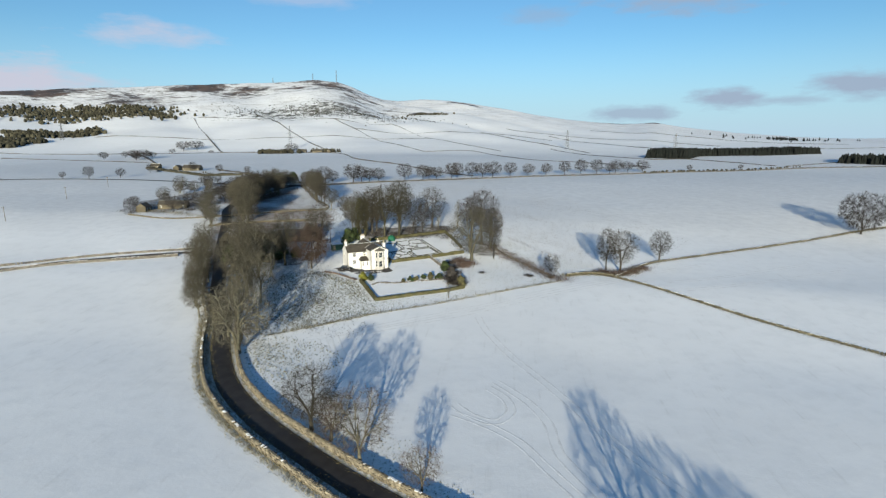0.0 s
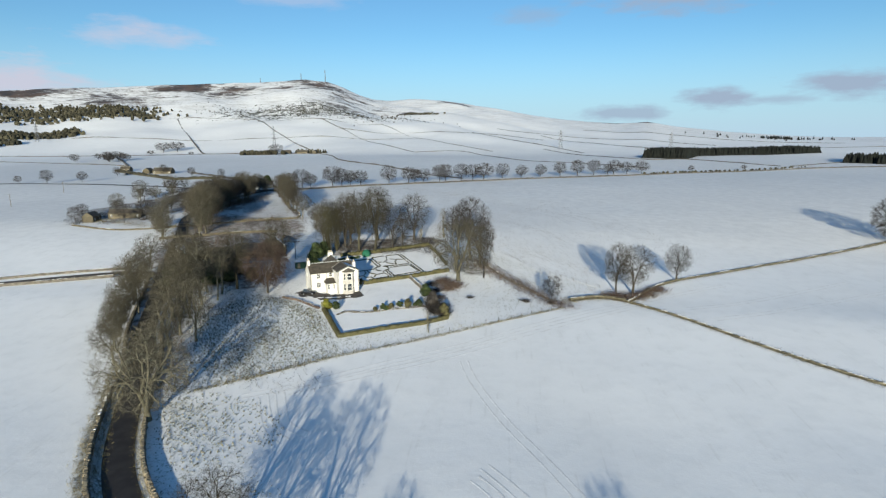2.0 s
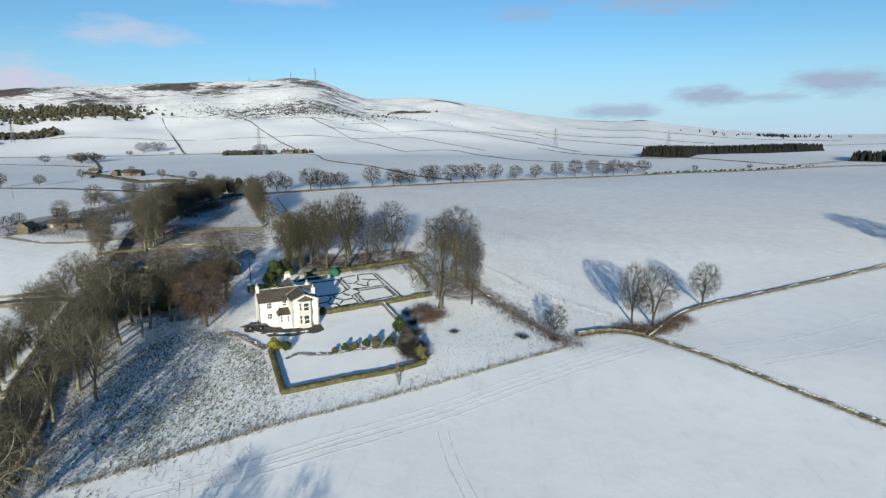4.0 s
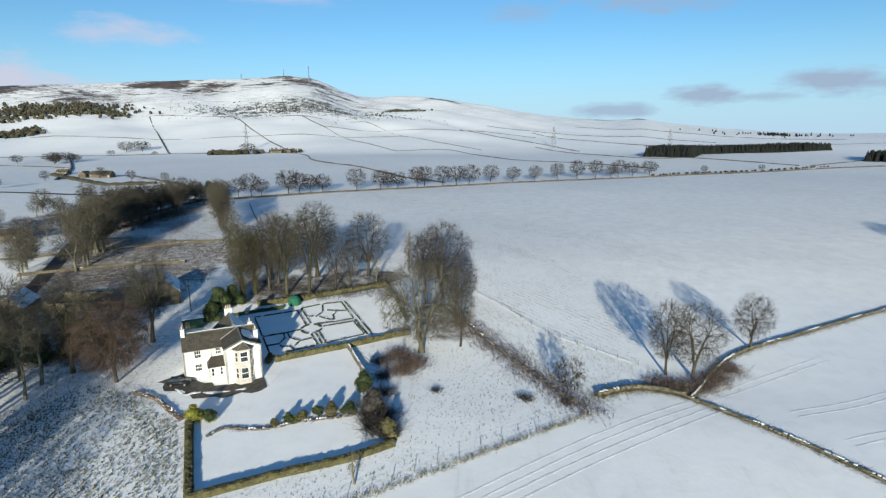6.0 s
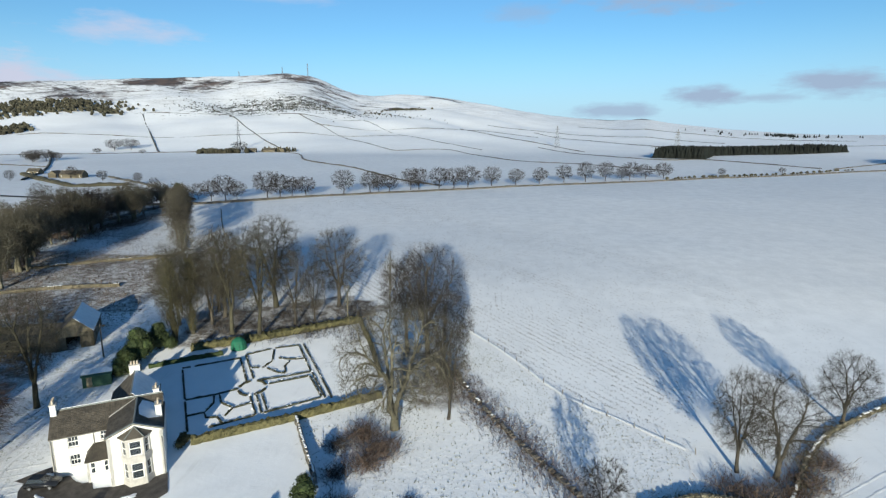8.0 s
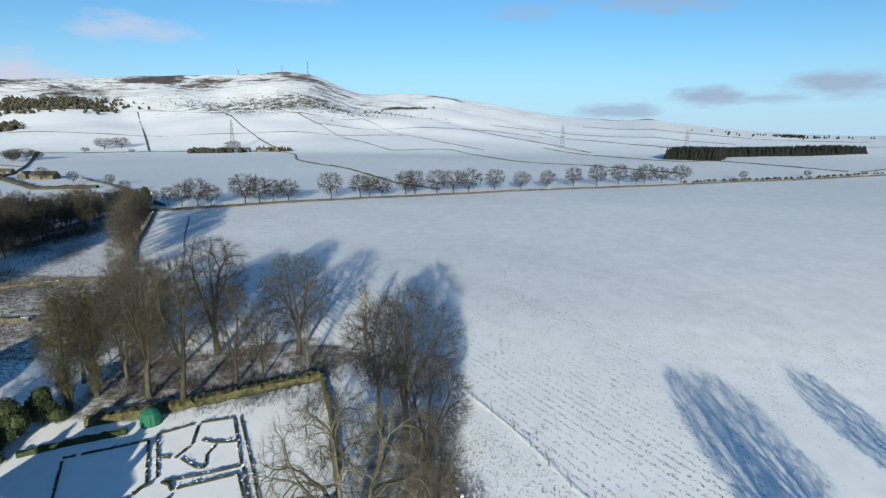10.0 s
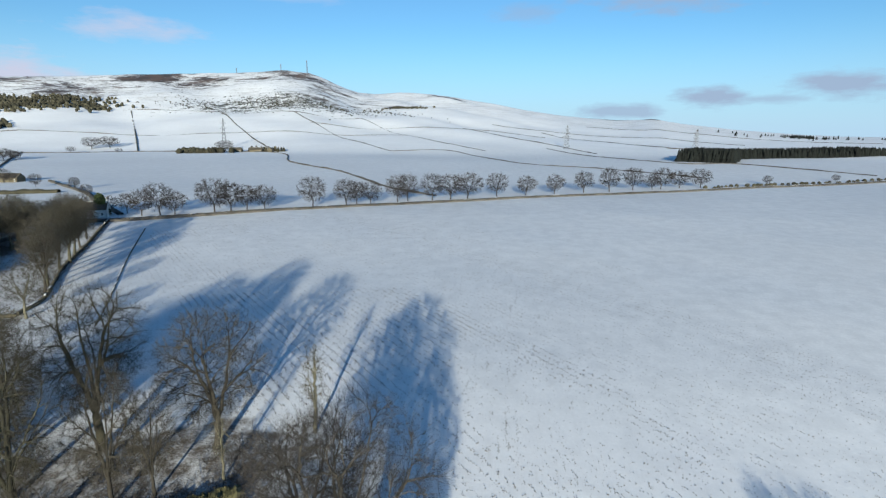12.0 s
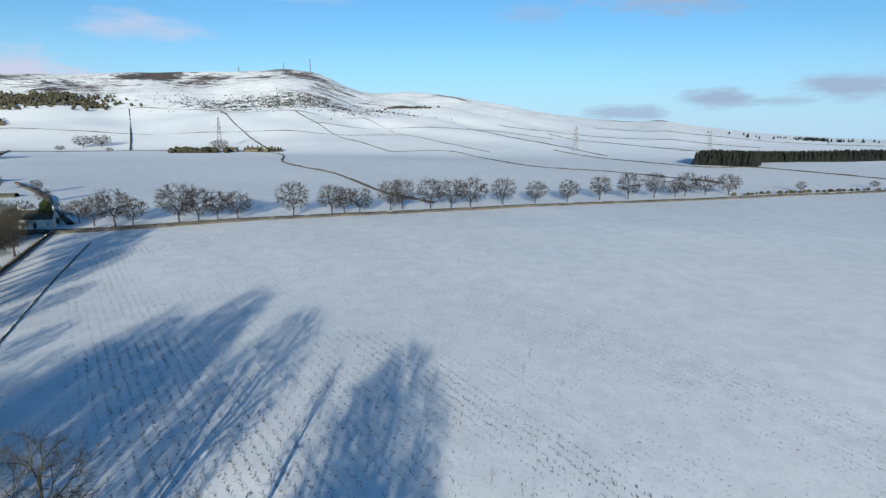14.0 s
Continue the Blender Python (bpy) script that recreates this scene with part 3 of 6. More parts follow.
def stone_wall(points, tall, wide, rng, label, material, snow=0.25, stone=0.42, name="stone_wall", gaps=0.0):
    """A dry-stone wall: uneven courses of separate stones with a row of copes, some of them snowy."""
    line = smooth_line(points, stone)
    nrm = sides(line)
    turn = np.arctan2(-nrm[:, 0], nrm[:, 1])
    verts, faces, caps, cap_f = [], [], [], []
    courses = max(2, int(round(tall / 0.34)))
    for c in range(courses + 1):
        cope = c == courses
        for (px, py), ang in zip(line, turn):
            if rng.random() < gaps:
                continue
            jx, jy = rng.uniform(-0.08, 0.08, 2)
            size = np.array((stone * rng.uniform(0.85, 1.2), wide * (1 - 0.25 * c / courses) * rng.uniform(0.8, 1.15), (tall / courses) * rng.uniform(0.9, 1.25)))
            if cope:
                size *= (0.8, 0.8, 0.55)
            q = CUBE * size + rng.uniform(-0.05, 0.05, (8, 3))
            ca, sa = math.cos(ang + rng.uniform(-0.12, 0.12)), math.sin(ang)
            w = np.column_stack([q[:, 0] * ca - q[:, 1] * sa, q[:, 0] * sa + q[:, 1] * ca, q[:, 2]])
            w += (px + jx, py + jy, hz(px, py) - 0.12 + c * tall / courses)
            faces += [tuple(i + len(verts) for i in f) for f in CUBE_F]
            verts += w.tolist()
            if cope and math.sin(px * 0.31 + py * 0.23) + 0.6 * math.sin(px * 0.9 - py * 0.7) + rng.uniform(-0.5, 0.5) < 3.2 * snow - 1.5:
                cap_f += [tuple(i + len(caps) for i in f) for f in CUBE_F]
                t = w.copy()
                t[:4] = w[4:] - (0, 0, 0.02)
                t[4:] = w[4:] * 0.8 + w[4:].mean(0) * 0.2 + (0, 0, rng.uniform(0.04, 0.1))
                caps += t.tolist()
    wall = tagged(new(name, raw(name, verts, faces, material)), label, "wall", kind="structure")
    if caps:
        part("snow_cap", raw("snow_cap", caps, cap_f, M_SNOWCAP), wall)
    return wall


rng = np.random.default_rng(5)
east = offset_line([p for p in ROAD if 40 < p[1] < 200], -3.5)
west = offset_line([p for p in ROAD if 40 < p[1] < 200], 4.2)
stone_wall(east, 1.05, 0.75, rng, "mossy dry-stone wall beside the road", M_ROADSTONE, 0.15, 0.45)
stone_wall(west, 1.0, 0.8, rng, "snow-dusted dry-stone wall beside the road", M_ROADSTONE, 0.10, 0.5)
stone_wall([(36, 184.5), (47.5, 172.5), (66, 150), (88, 128), (140, 80)], 0.5, 0.6, rng, "low dry-stone field wall with snow", M_MOSSSTONE, 0.22, 0.55)
stone_wall([(37, 184.5), (50, 201), (65, 211.5), (102, 234), (146, 259.5), (200, 285), (300, 320)], 0.5, 0.6, rng, "low dry-stone field wall with snow", M_MOSSSTONE, 0.22, 0.6)
stone_wall([(20.5, 184), (27, 187), (31.5, 187), (36, 185)], 0.72, 0.85, rng, "short mossy dry-stone wall at the field corner", M_MOSSSTONE, 0.2, 0.34)
stone_wall([(-6, 219), (-3, 213), (0.5, 206), (6.4, 196.5), (11.4, 189), (16, 181.5)], 0.45, 0.9, rng, "tumbled stones along the bramble bank", M_STONE, 0.3, 0.5, gaps=0.5)
ribbon("snow_ridge", [(-6, 239.5), (4.5, 226.2), (14, 211.7), (22, 205), (30, 198)], 0.7, M_SNOWCAP, 0.10, "ridge of drifted snow along the field edge", "snow", 1.2, ragged=0.5)
stone_wall([(-310, 104), (-232, 140), (-184, 167), (-162, 182), (-128, 195)], 0.9, 0.8, rng, "dry-stone wall along the farm track", M_STONE, 0.4, 0.7)
stone_wall([(-306, 116), (-230, 151), (-182, 178), (-160, 193), (-128, 204)], 0.7, 0.7, rng, "dry-stone wall along the farm track", M_STONE, 0.4, 0.8)
stone_wall([(-77, 281), (-86.2, 298.4), (-104.6, 331.6), (-123.6, 369)], 0.26, 0.3, rng, "low dark wall running up the field", M_RUBBLE, 0.2, 0.7)
stone_wall(offset_line([p for p in FAR_ROAD if -150 < p[0]], -3.4), 0.7, 0.6, rng, "low field wall in front of the far road", M_DYKE, 0.2, 1.2)

# ---- trees ----
def tube(path, radii, n):
    """A tapered tube along a path: verts and faces."""
    path, k = np.asarray(path, float), len(path)
    d = np.gradient(path, axis=0)
    d /= np.maximum(np.linalg.norm(d, axis=1)[:, None], 1e-6)
    ref = np.array((0.31, 0.17, 0.94)) if abs(d[0, 2]) < 0.8 else np.array((0.94, 0.2, 0.1))
    a = np.cross(d, ref)
    a /= np.linalg.norm(a, axis=1)[:, None]
    b = np.cross(d, a)
    ang = np.arange(n) * 2 * math.pi / n
    ring = a[:, None] * np.cos(ang)[None, :, None] + b[:, None] * np.sin(ang)[None, :, None]
    v = (path[:, None] + ring * np.asarray(radii)[:, None, None]).reshape(-1, 3)
    f = []
    for i in range(k - 1):
        for j in range(n):
            f.append((i * n + j, i * n + (j + 1) % n, (i + 1) * n + (j + 1) % n, (i + 1) * n + j))
    return v, f


def grow(seed, tall, spread, bole, ends=520, twigs=14, shell=0.33, lean=0.0, upright=0.4, droop=0.0, girth=0.02, fine=0.9, thick=1.0, base=0.0, fork=0.36, lobes=9):
    """A bare tree as trunk, bough and twig arrays. spread: crown radius; bole: height of the first fork; base: where the crown's dome begins."""
    r = np.random.default_rng(seed)
    base = base or bole
    mid = base + (tall - base) * 0.46
    # shoot tips fill an uneven dome, most of them near its outside
    d = r.normal(size=(ends, 3))
    d /= np.linalg.norm(d, axis=1)[:, None]
    lobe = r.normal(size=(lobes, 3)) + (0, 0, 0.4)
    lobe /= np.linalg.norm(lobe, axis=1)[:, None]
    lump = 0.90 + 0.14 * np.exp(-((1 - d @ lobe.T) / 0.12)).max(1)
    lump *= (np.hypot(d[:, 0], d[:, 1]) ** 2.35 + np.abs(d[:, 2]) ** 2.35) ** (-1 / 2.35)
    tips = d * (r.uniform(0.02, 1, ends) ** shell * lump)[:, None]
    tips[:, :2] *= spread * (1 - 0.22 * np.clip(-tips[:, 2:], 0, 1))
    tips[:, 2] = mid + np.where(tips[:, 2] > 0, tips[:, 2] * (tall - mid), tips[:, 2] * (mid - base))
    tips[:, 0] += lean * tips[:, 2]
    wood, shoots = [], []
    girth = girth * tall
    todo = [(np.array((0.0, 0.0, -0.4)), np.array((lean, 0.0, 1.0)), np.arange(ends))]
    while todo:
        start, way, own = todo.pop()
        n = len(own)
        thick0 = max(girth * (n / ends) ** 0.49, 0.014)
        to = tips[own].mean(0) - start
        far = max(np.linalg.norm(to), 0.05)
        if n == ends:
            step, way = bole + 0.4, np.array((lean, 0.0, 1.0)) + r.normal(0, 0.04, 3)
        elif n == 1:
            step, way = far, to / far
        else:
            step, way = far * fork * r.uniform(0.75, 1.25), way * 0.55 + to / far * 0.75 + np.array((0, 0, 0.22 * upright))
        way = way / np.linalg.norm(way)
        end = start + way * step
        bend = (start + end) / 2 + r.normal(0, 0.055 * step, 3) - np.array((0, 0, 0.02 * step if n > 1 else -0.05 * step))
        thick1 = max(thick0 * (0.82 if n > 1 else 0.5), 0.008)
        ring = 8 if n > ends * 0.4 else 6 if n > ends * 0.08 else 4 if n > 5 else 3
        wood.append((n, tube([start, bend, end], ((thick0 * 1.25 if n == ends else thick0), (thick0 + thick1) / 2, thick1), ring)))
        if n <= 9:
            shoots.append((bend, end, n))
        if n == 1:
            continue
        # the tips part into two or three boughs by the way in which they lie
        rel = tips[own] - end
        rel /= np.maximum(np.linalg.norm(rel, axis=1)[:, None], 1e-6)
        count = 3 if n > ends * 0.25 or (n > 8 and r.random() < 0.25) else 2
        pick = [rel[r.integers(n)]]
        for _ in range(count - 1):
            pick.append(rel[np.argmin(np.max(rel @ np.array(pick).T, axis=1))])
        pick = np.array(pick)
        for _ in range(3):
            side = np.argmax(rel @ pick.T, axis=1)
            for k in range(count):
                if (side == k).any():
                    pick[k] = rel[side == k].mean(0)
        for k in range(count):
            if (side == k).any():
                todo.append((end, way, own[side == k]))
    # twigs: thin spikes along the last shoots
    a = np.array([s[0] for s in shoots])
    b = np.array([s[1] for s in shoots])
    i = np.repeat(np.arange(len(shoots)), twigs)
    n = len(i)
    s = r.uniform(0.0, 1.05, (n, 1))
    p = a[i] * (1 - s) + b[i] * s
    d = b[i] - a[i]
    d /= np.maximum(np.linalg.norm(d, axis=1)[:, None], 1e-6)
    out = p - np.array((lean * mid, 0, mid - 0.25 * (tall - base)))
    out /= np.maximum(np.linalg.norm(out, axis=1)[:, None], 1e-6)
    w = d * 0.65 + out * 0.4 + r.normal(0, 0.36, (n, 3)) + np.array((0, 0, 0.22 * upright - 0.9 * droop))
    w /= np.linalg.norm(w, axis=1)[:, None]
    ln = r.uniform(0.5, 1.7, (n, 1)) * fine * min(1.3, 0.04 * tall + 0.35)
    e = np.cross(w, r.normal(size=(n, 3)))
    e /= np.maximum(np.linalg.norm(e, axis=1)[:, None], 1e-6)
    t = 0.020 * r.uniform(0.7, 1.3, (n, 1)) * thick
    q = np.stack([p + e * t, p - e * t, p + w * ln], 1).reshape(-1, 3)
    trunk = join(*[m for k, m in wood if k > ends * 0.06])
    boughs = join(*[m for k, m in wood if k <= ends * 0.06])
    return trunk, boughs, (q, np.arange(len(q)).reshape(-1, 3).tolist())


def tree_kind(name, label, bark, twig, category="tree", **shape):
    """A master tree, standing out of use until it is set down."""
    trunk, boughs, twigs = grow(**shape)
    ob = new(name)
    tagged(ob, label, category)
    part("trunk", raw("trunk", *trunk, bark, True), ob)
    crown = part("crown", raw("crown", *boughs, bark), ob)
    part("twig_layer", raw("twig_layer", *twigs, twig), crown)
    ob["tall"] = float(shape["tall"])
    return ob


used = set()


def plant(master, x, y, tall, turn, group="", label="", wide=1.0):
    """Sets a tree down at a plan point with a given height."""
    s = tall / master["tall"]
    ob = master if master.name not in used else copy_thing(master, pose(0, 0, 0))
    used.add(master.name)
    ob.matrix_basis = pose(x, y, hz(x, y) - 0.05, 0, 0, turn) @ Matrix.Diagonal((s * wide, s * wide, s, 1))
    return tagged(ob, label, "", group)


ASH = tree_kind("broadleaf_tree", "bare broadleaf tree with a spreading grey-brown crown", M_BARK, M_TWIG, seed=11, tall=16, spread=6.6, bole=3.0, base=2.6, ends=1363, twigs=8, thick=0.30, fine=1.0, girth=0.027)
OAK = tree_kind("broadleaf_tree", "bare broadleaf tree with a round brown crown", M_BARK, M_TWIG, seed=23, tall=15, spread=6.6, bole=2.6, base=2.4, ends=1363, twigs=8, thick=0.30, lean=0.03, fine=1.0, girth=0.027)
SYCAMORE = tree_kind("broadleaf_tree", "tall bare tree with mossy sunlit limbs", M_MOSSBARK, M_TWIG, seed=37, tall=22, spread=6.9, bole=4.6, base=5.5, ends=1595, twigs=8, thick=0.32, upright=0.6, fine=1.05, girth=0.027)
POPLAR = tree_kind("broadleaf_tree", "tall slender ivy-clad bare tree", M_MOSSBARK, M_TWIG, seed=41, tall=30, spread=4.8, bole=4.0, base=2.6, ends=1885, twigs=6, thick=0.35, upright=0.7, fine=0.9)
BEECH = tree_kind("broadleaf_tree", "dense dark brown bare tree", M_BARK, M_DARKTWIG, seed=53, tall=23, spread=8.0, bole=5.6, base=7.0, ends=1600, twigs=8, thick=0.35, upright=0.5, fine=1.05, girth=0.022)
MULTI = tree_kind("broadleaf_tree", "broad bare tree with a mossy trunk and many limbs", M_LICHEN, M_TWIG, seed=61, tall=20, spread=9.4, bole=1.8, base=1.8, ends=1595, twigs=9, thick=0.32, girth=0.036, upright=0.8, fork=0.5, fine=1.05)
WEEPER = tree_kind("weeping_tree", "russet weeping tree without leaves", M_BARK, M_RUSSET, seed=71, tall=12, spread=5.0, bole=2.4, base=2.0, ends=609, twigs=9, droop=0.75, fine=2.4, thick=0.63)
YOUNG = tree_kind("young_tree", "slender young tree with reddish bare twigs", M_LICHEN, M_REDTWIG, seed=83, tall=11, spread=5.2, bole=1.4, base=1.8, ends=754, twigs=6, thick=0.38, fine=1.0, girth=0.027)
FARTREE = tree_kind("roadside_tree", "bare roadside tree seen across the field", M_DARKTWIG, M_DARKTWIG, seed=91, tall=11.5, spread=5.9, bole=1.9, base=1.6, ends=435, twigs=9, thick=0.90, fine=1.0)
FARTREE_B = tree_kind("roadside_tree", "bare round-headed roadside tree seen across the field", M_DARKTWIG, M_DARKTWIG, seed=97, tall=11.0, spread=5.6, bole=1.6, base=1.5, ends=435, twigs=9, thick=0.90, fine=1.0)
WOOD = tree_kind("broadleaf_tree", "bare tree with a mossy trunk in the roadside wood", M_LICHEN, M_TWIG, seed=103, tall=16, spread=6.0, bole=4.4, base=3.8, ends=812, twigs=6, thick=0.54, fine=1.15, lean=0.06, girth=0.023)
WOOD_B = tree_kind("broadleaf_tree", "bare tree with a dull brown crown in the roadside wood", M_LICHEN, M_TWIG, seed=107, tall=16, spread=6.4, bole=3.6, base=3.4, ends=812, twigs=6, thick=0.54, fine=1.15, girth=0.023)

STEM = tree_kind("broadleaf_tree", "tall bare tree with a long clear mossy trunk", M_LICHEN, M_TWIG, seed=127, tall=18, spread=4.6, bole=7.5, base=7.0, ends=560, twigs=6, thick=0.5, fine=1.1, girth=0.019, lean=0.04)
DOME = tree_kind("broadleaf_tree", "broad dark domed bare tree on the field wall", M_BARK, M_DARKTWIG, seed=131, tall=18, spread=9.6, bole=2.2, base=1.4, ends=1300, twigs=8, thick=0.9, fine=1.1)
BIRCH = tree_kind("slender_tree", "slim pale bare tree at the garden's end", M_LICHEN, M_TWIG, seed=113, tall=13, spread=1.9, bole=3.0, base=2.6, ends=174, twigs=5, thick=0.45, upright=0.8)

tr = random.Random(4)
for kind, spots, group in (
    (SYCAMORE, ((-52.8, 229.4, 23, 0.75), (-46.1, 227.8, 24, 0.72), (-49, 244.4, 22.4, 1.0)), "trees behind the garden"),
    (ASH, ((-41.1, 234.8, 18, 0.6), (-58.5, 238, 20, 0.85), (-34.2, 245.6, 19.4, 0.92), (-37.2, 237, 13.5, 0.55)), "trees behind the garden"),
    (ASH, ((-109.6, 308.1, 17.8, 0.75), (-125.6, 339.8, 16, 0.8), (-103, 299, 16, 0.75), (-133, 352, 14, 0.8)), "trees along the meadow edge"),
    (SYCAMORE, ((-116.7, 324.2, 18.6, 0.9), (-113.5, 316.5, 17.6, 0.8), (-121, 331.5, 16.5, 0.85), (-106, 303.5, 16, 0.7)), "trees along the meadow edge"),
    (OAK, ((-61.5, 241, 20, 0.8), (-59.5, 234, 18, 0.7)), "trees behind the garden"),
    (WOOD_B, ((-66.5, 233, 17, 0.9), (-70, 240, 15, 0.9)), "trees behind the garden"),
    (BIRCH, ((-22.6, 250, 13.5, 1.0), (-30.5, 240, 9, 1.0)), "slim trees at the garden's end"),
    (POPLAR, ((-63.2, 225.4, 21.5, 1.1), (-61.4, 229.2, 20, 1.0)), "tall ivy-clad trees"),
    (WOOD, ((-93.7, 283.3, 12, 1.0), (-80, 262, 12, 1.0)), "bare trees by the steading"),
    (MULTI, ((-13.0, 199.2, 20.6, 0.98),), ""),
    (BEECH, ((-10.2, 221, 23.2, 0.95), (-6.5, 214, 17.5, 0.9), (-14.5, 224, 19.5, 0.9)), "dark trees by the garden"),
    (ASH, ((-5.0, 202.4, 18.2, 0.5),), ""),
    (ASH, ((35.2, 193.4, 15.6, 0.66),), "trees at the field corner"),
    (OAK, ((39.8, 192.4, 15.0, 0.95),), "trees at the field corner"),
    (OAK, ((56.8, 207, 12, 0.9),), "trees at the field corner"),
    (DOME, ((160.5, 263.4, 19, 1.1),), ""),
    (WEEPER, ((-69.5, 183.4, 16, 1.0),), ""),
    (SYCAMORE, ((-80.6, 186.4, 19.6, 0.8), (-73.1, 201, 20.2, 0.85)), "bare trees by the steading"),
    (BIRCH, ((-17.6, 158.2, 5.5, 1.5),), "leafless bush at the lawn hedge"),
    (YOUNG, ((-23.7, 75.2, 13.4, 1.0), (-12.7, 69.5, 7.5, 1.0)), "young trees by the road"),
    (ASH, ((-34.4, 83.8, 12.4, 1.15), (-30, 81, 9, 1.2)), "young trees by the road"),
    (MULTI, ((-63.5, 115.0, 17.6, 1.08),), "trees by the road"),
    (OAK, ((18.5, 44, 13.5, 1.15), (27, 28, 13, 1.2), (34, 26, 12, 1.2)), "trees by the road"),
    (STEM, ((-84.1, 171.8, 20, 1.0), (-81.8, 176.1, 15.5, 0.9), (-83.2, 181.5, 15.8, 1.0), (-90, 176, 18, 1.0), (-95, 181, 18, 1.1), (-88.5, 183, 17, 1.0)), "tall trees below the house"),
    (WOOD, ((-86, 160.5, 17.2, 1.0), (-75.4, 141.2, 14.2, 0.85), (-71.5, 131, 14, 0.9)), "wood along the road"),
    (WOOD_B, ((-82.3, 162.3, 16.6, 0.8), (-73, 148.7, 16.3, 0.85), (-79, 152, 16.5, 1.0), (-88, 170, 17, 1.0), (-98.3, 164.5, 10, 1.0), (-70.5, 124, 13.5, 0.9)), "wood along the road"),
    (FARTREE, ((-340, 415, 10.5, 1.0), (-213, 341, 7.6, 1.0), (-360, 411, 6, 1.0)), "field trees"),
    (FARTREE, ((-199, 268, 8, 1.0), (-176, 270, 9, 1.0), (-170, 278, 10, 1.0), (-192, 288, 8, 1.0), (-205, 280, 7, 1.0)), "trees round the byre"),
    (FARTREE_B, ((-321, 427, 8.5, 1.0), (-211, 346, 7, 1.0), (15, 183, 8, 0.8)), "field trees"),
):
    for x, y, tall, broad in spots:
        plant(kind, x, y, tall, tr.uniform(0, 360), group, wide=broad)

# the wood along the road
wood_line = smooth_line([p for p in ROAD if 118 < p[1] < 372], 2)
wood_side = sides(wood_line)
for k in range(80):
    s = int(tr.random() * (len(wood_line) - 1))
    p, nrm = wood_line[s], wood_side[s]
    off = tr.uniform(5.0, 22) if k % 3 and p[1] > 122 else tr.uniform(5.0, 9)
    if p[1] > 215:
        off = min(off, tr.uniform(5, 12))
    if p[1] < 165:
        off = min(off, tr.uniform(5.0, 12))
    west_side = k % 3 == 0
    if west_side:
        off = -tr.uniform(5.2, 6.5 + (9 if p[1] > 220 else 0))
    x, y = p[0] - nrm[0] * off, p[1] - nrm[1] * off
    kind = (WOOD, WOOD_B)[tr.randrange(2)] if y < 270 else (FARTREE, WOOD, WOOD_B)[tr.randrange(3)]
    if inside(np.array(x), np.array(y), [(-113, 203), (-78, 184), (-66, 240), (-84, 262), (-124, 258)]):
        continue
    if west_side and y < 136 or not west_side and y < 192:
        continue
    plant(kind, x, y, tr.uniform(8, 13) if west_side else tr.uniform(13, 18.5), tr.uniform(0, 360), "wood along the road", wide=tr.uniform(0.9, 1.2))
for k in range(17):
    plant((WOOD, WOOD_B)[k % 2], -149 + 0.1 * (k % 5) + tr.uniform(-11, 7) - 0.05 * (k * 4), 298 + k * 4.8 + tr.uniform(-3, 3), tr.uniform(8.5, 13), tr.uniform(0, 360), "wood along the road", wide=1.2)
for k in range(22):
    x, y = tr.uniform(-215, -150), tr.uniform(290, 385)
    plant((WOOD, WOOD_B, FARTREE)[k % 3], x, y, tr.uniform(8, 13), tr.uniform(0, 360), "wood along the road", wide=1.15)

# the avenue beside the far road: steps along it and heights
for x, y, tall in ((-133.5, 394, 12.6), (-140.5, 393, 10), (-128.6, 397, 9.2), (-114.3, 402, 13.7), (-109.2, 406, 11.5), (-104.2, 411, 10.2), (-97.5, 413, 10.1), (-78.5, 421, 12.8), (-65.1, 428, 11.2), (-61.1, 431, 9.9), (-55, 433, 9.9), (-43.8, 441, 12.3), (-39.6, 445, 12), (-28, 448, 12), (-19.2, 451, 11.5), (-10.8, 455, 12.5), (3.4, 463, 11.2), (18.5, 470, 9.8), (33.9, 477, 10), (50.6, 488, 10.8), (65.4, 493, 12.5), (80.1, 502, 11.9), (92.4, 508, 8.5), (98.4, 511, 12), (110.3, 517, 10.1), (124.1, 522, 10.8), (173.4, 546, 5.6), (231, 575, 4.8)):
    plant((FARTREE, FARTREE_B)[tr.randrange(2)], x, y, tall * 1.08, tr.uniform(0, 360), "avenue by the far road", wide=tr.uniform(1.0, 1.2))


def ivy(tree, tall, spread, seed):
    """Ivy wrapped thickly round the stem and limbs of a tree, in the tree's own measure."""
    r = np.random.default_rng(seed)
    n = 9000
    h = r.uniform(0.04, 0.82, n) * tall
    a = r.uniform(0, 2 * math.pi, n)
    q = spread * (0.16 + 0.30 * np.sin(np.clip(h / tall, 0, 1) * math.pi) ** 1.2) * np.sqrt(r.uniform(0.1, 1, n)) * (1 + 0.35 * np.sin(a * 3 + h * 0.7))
    p = np.column_stack([q * np.cos(a), q * np.sin(a), h])
    part("ivy", raw("ivy", *scatter_cards(r, p, 0.22), M_HEDGE), tree, "olive ivy leaves")


for ob in [o for o in bpy.data.objects if o.get("group") == "tall ivy-clad trees"]:
    ivy(ob, 30, 5.2, 15)

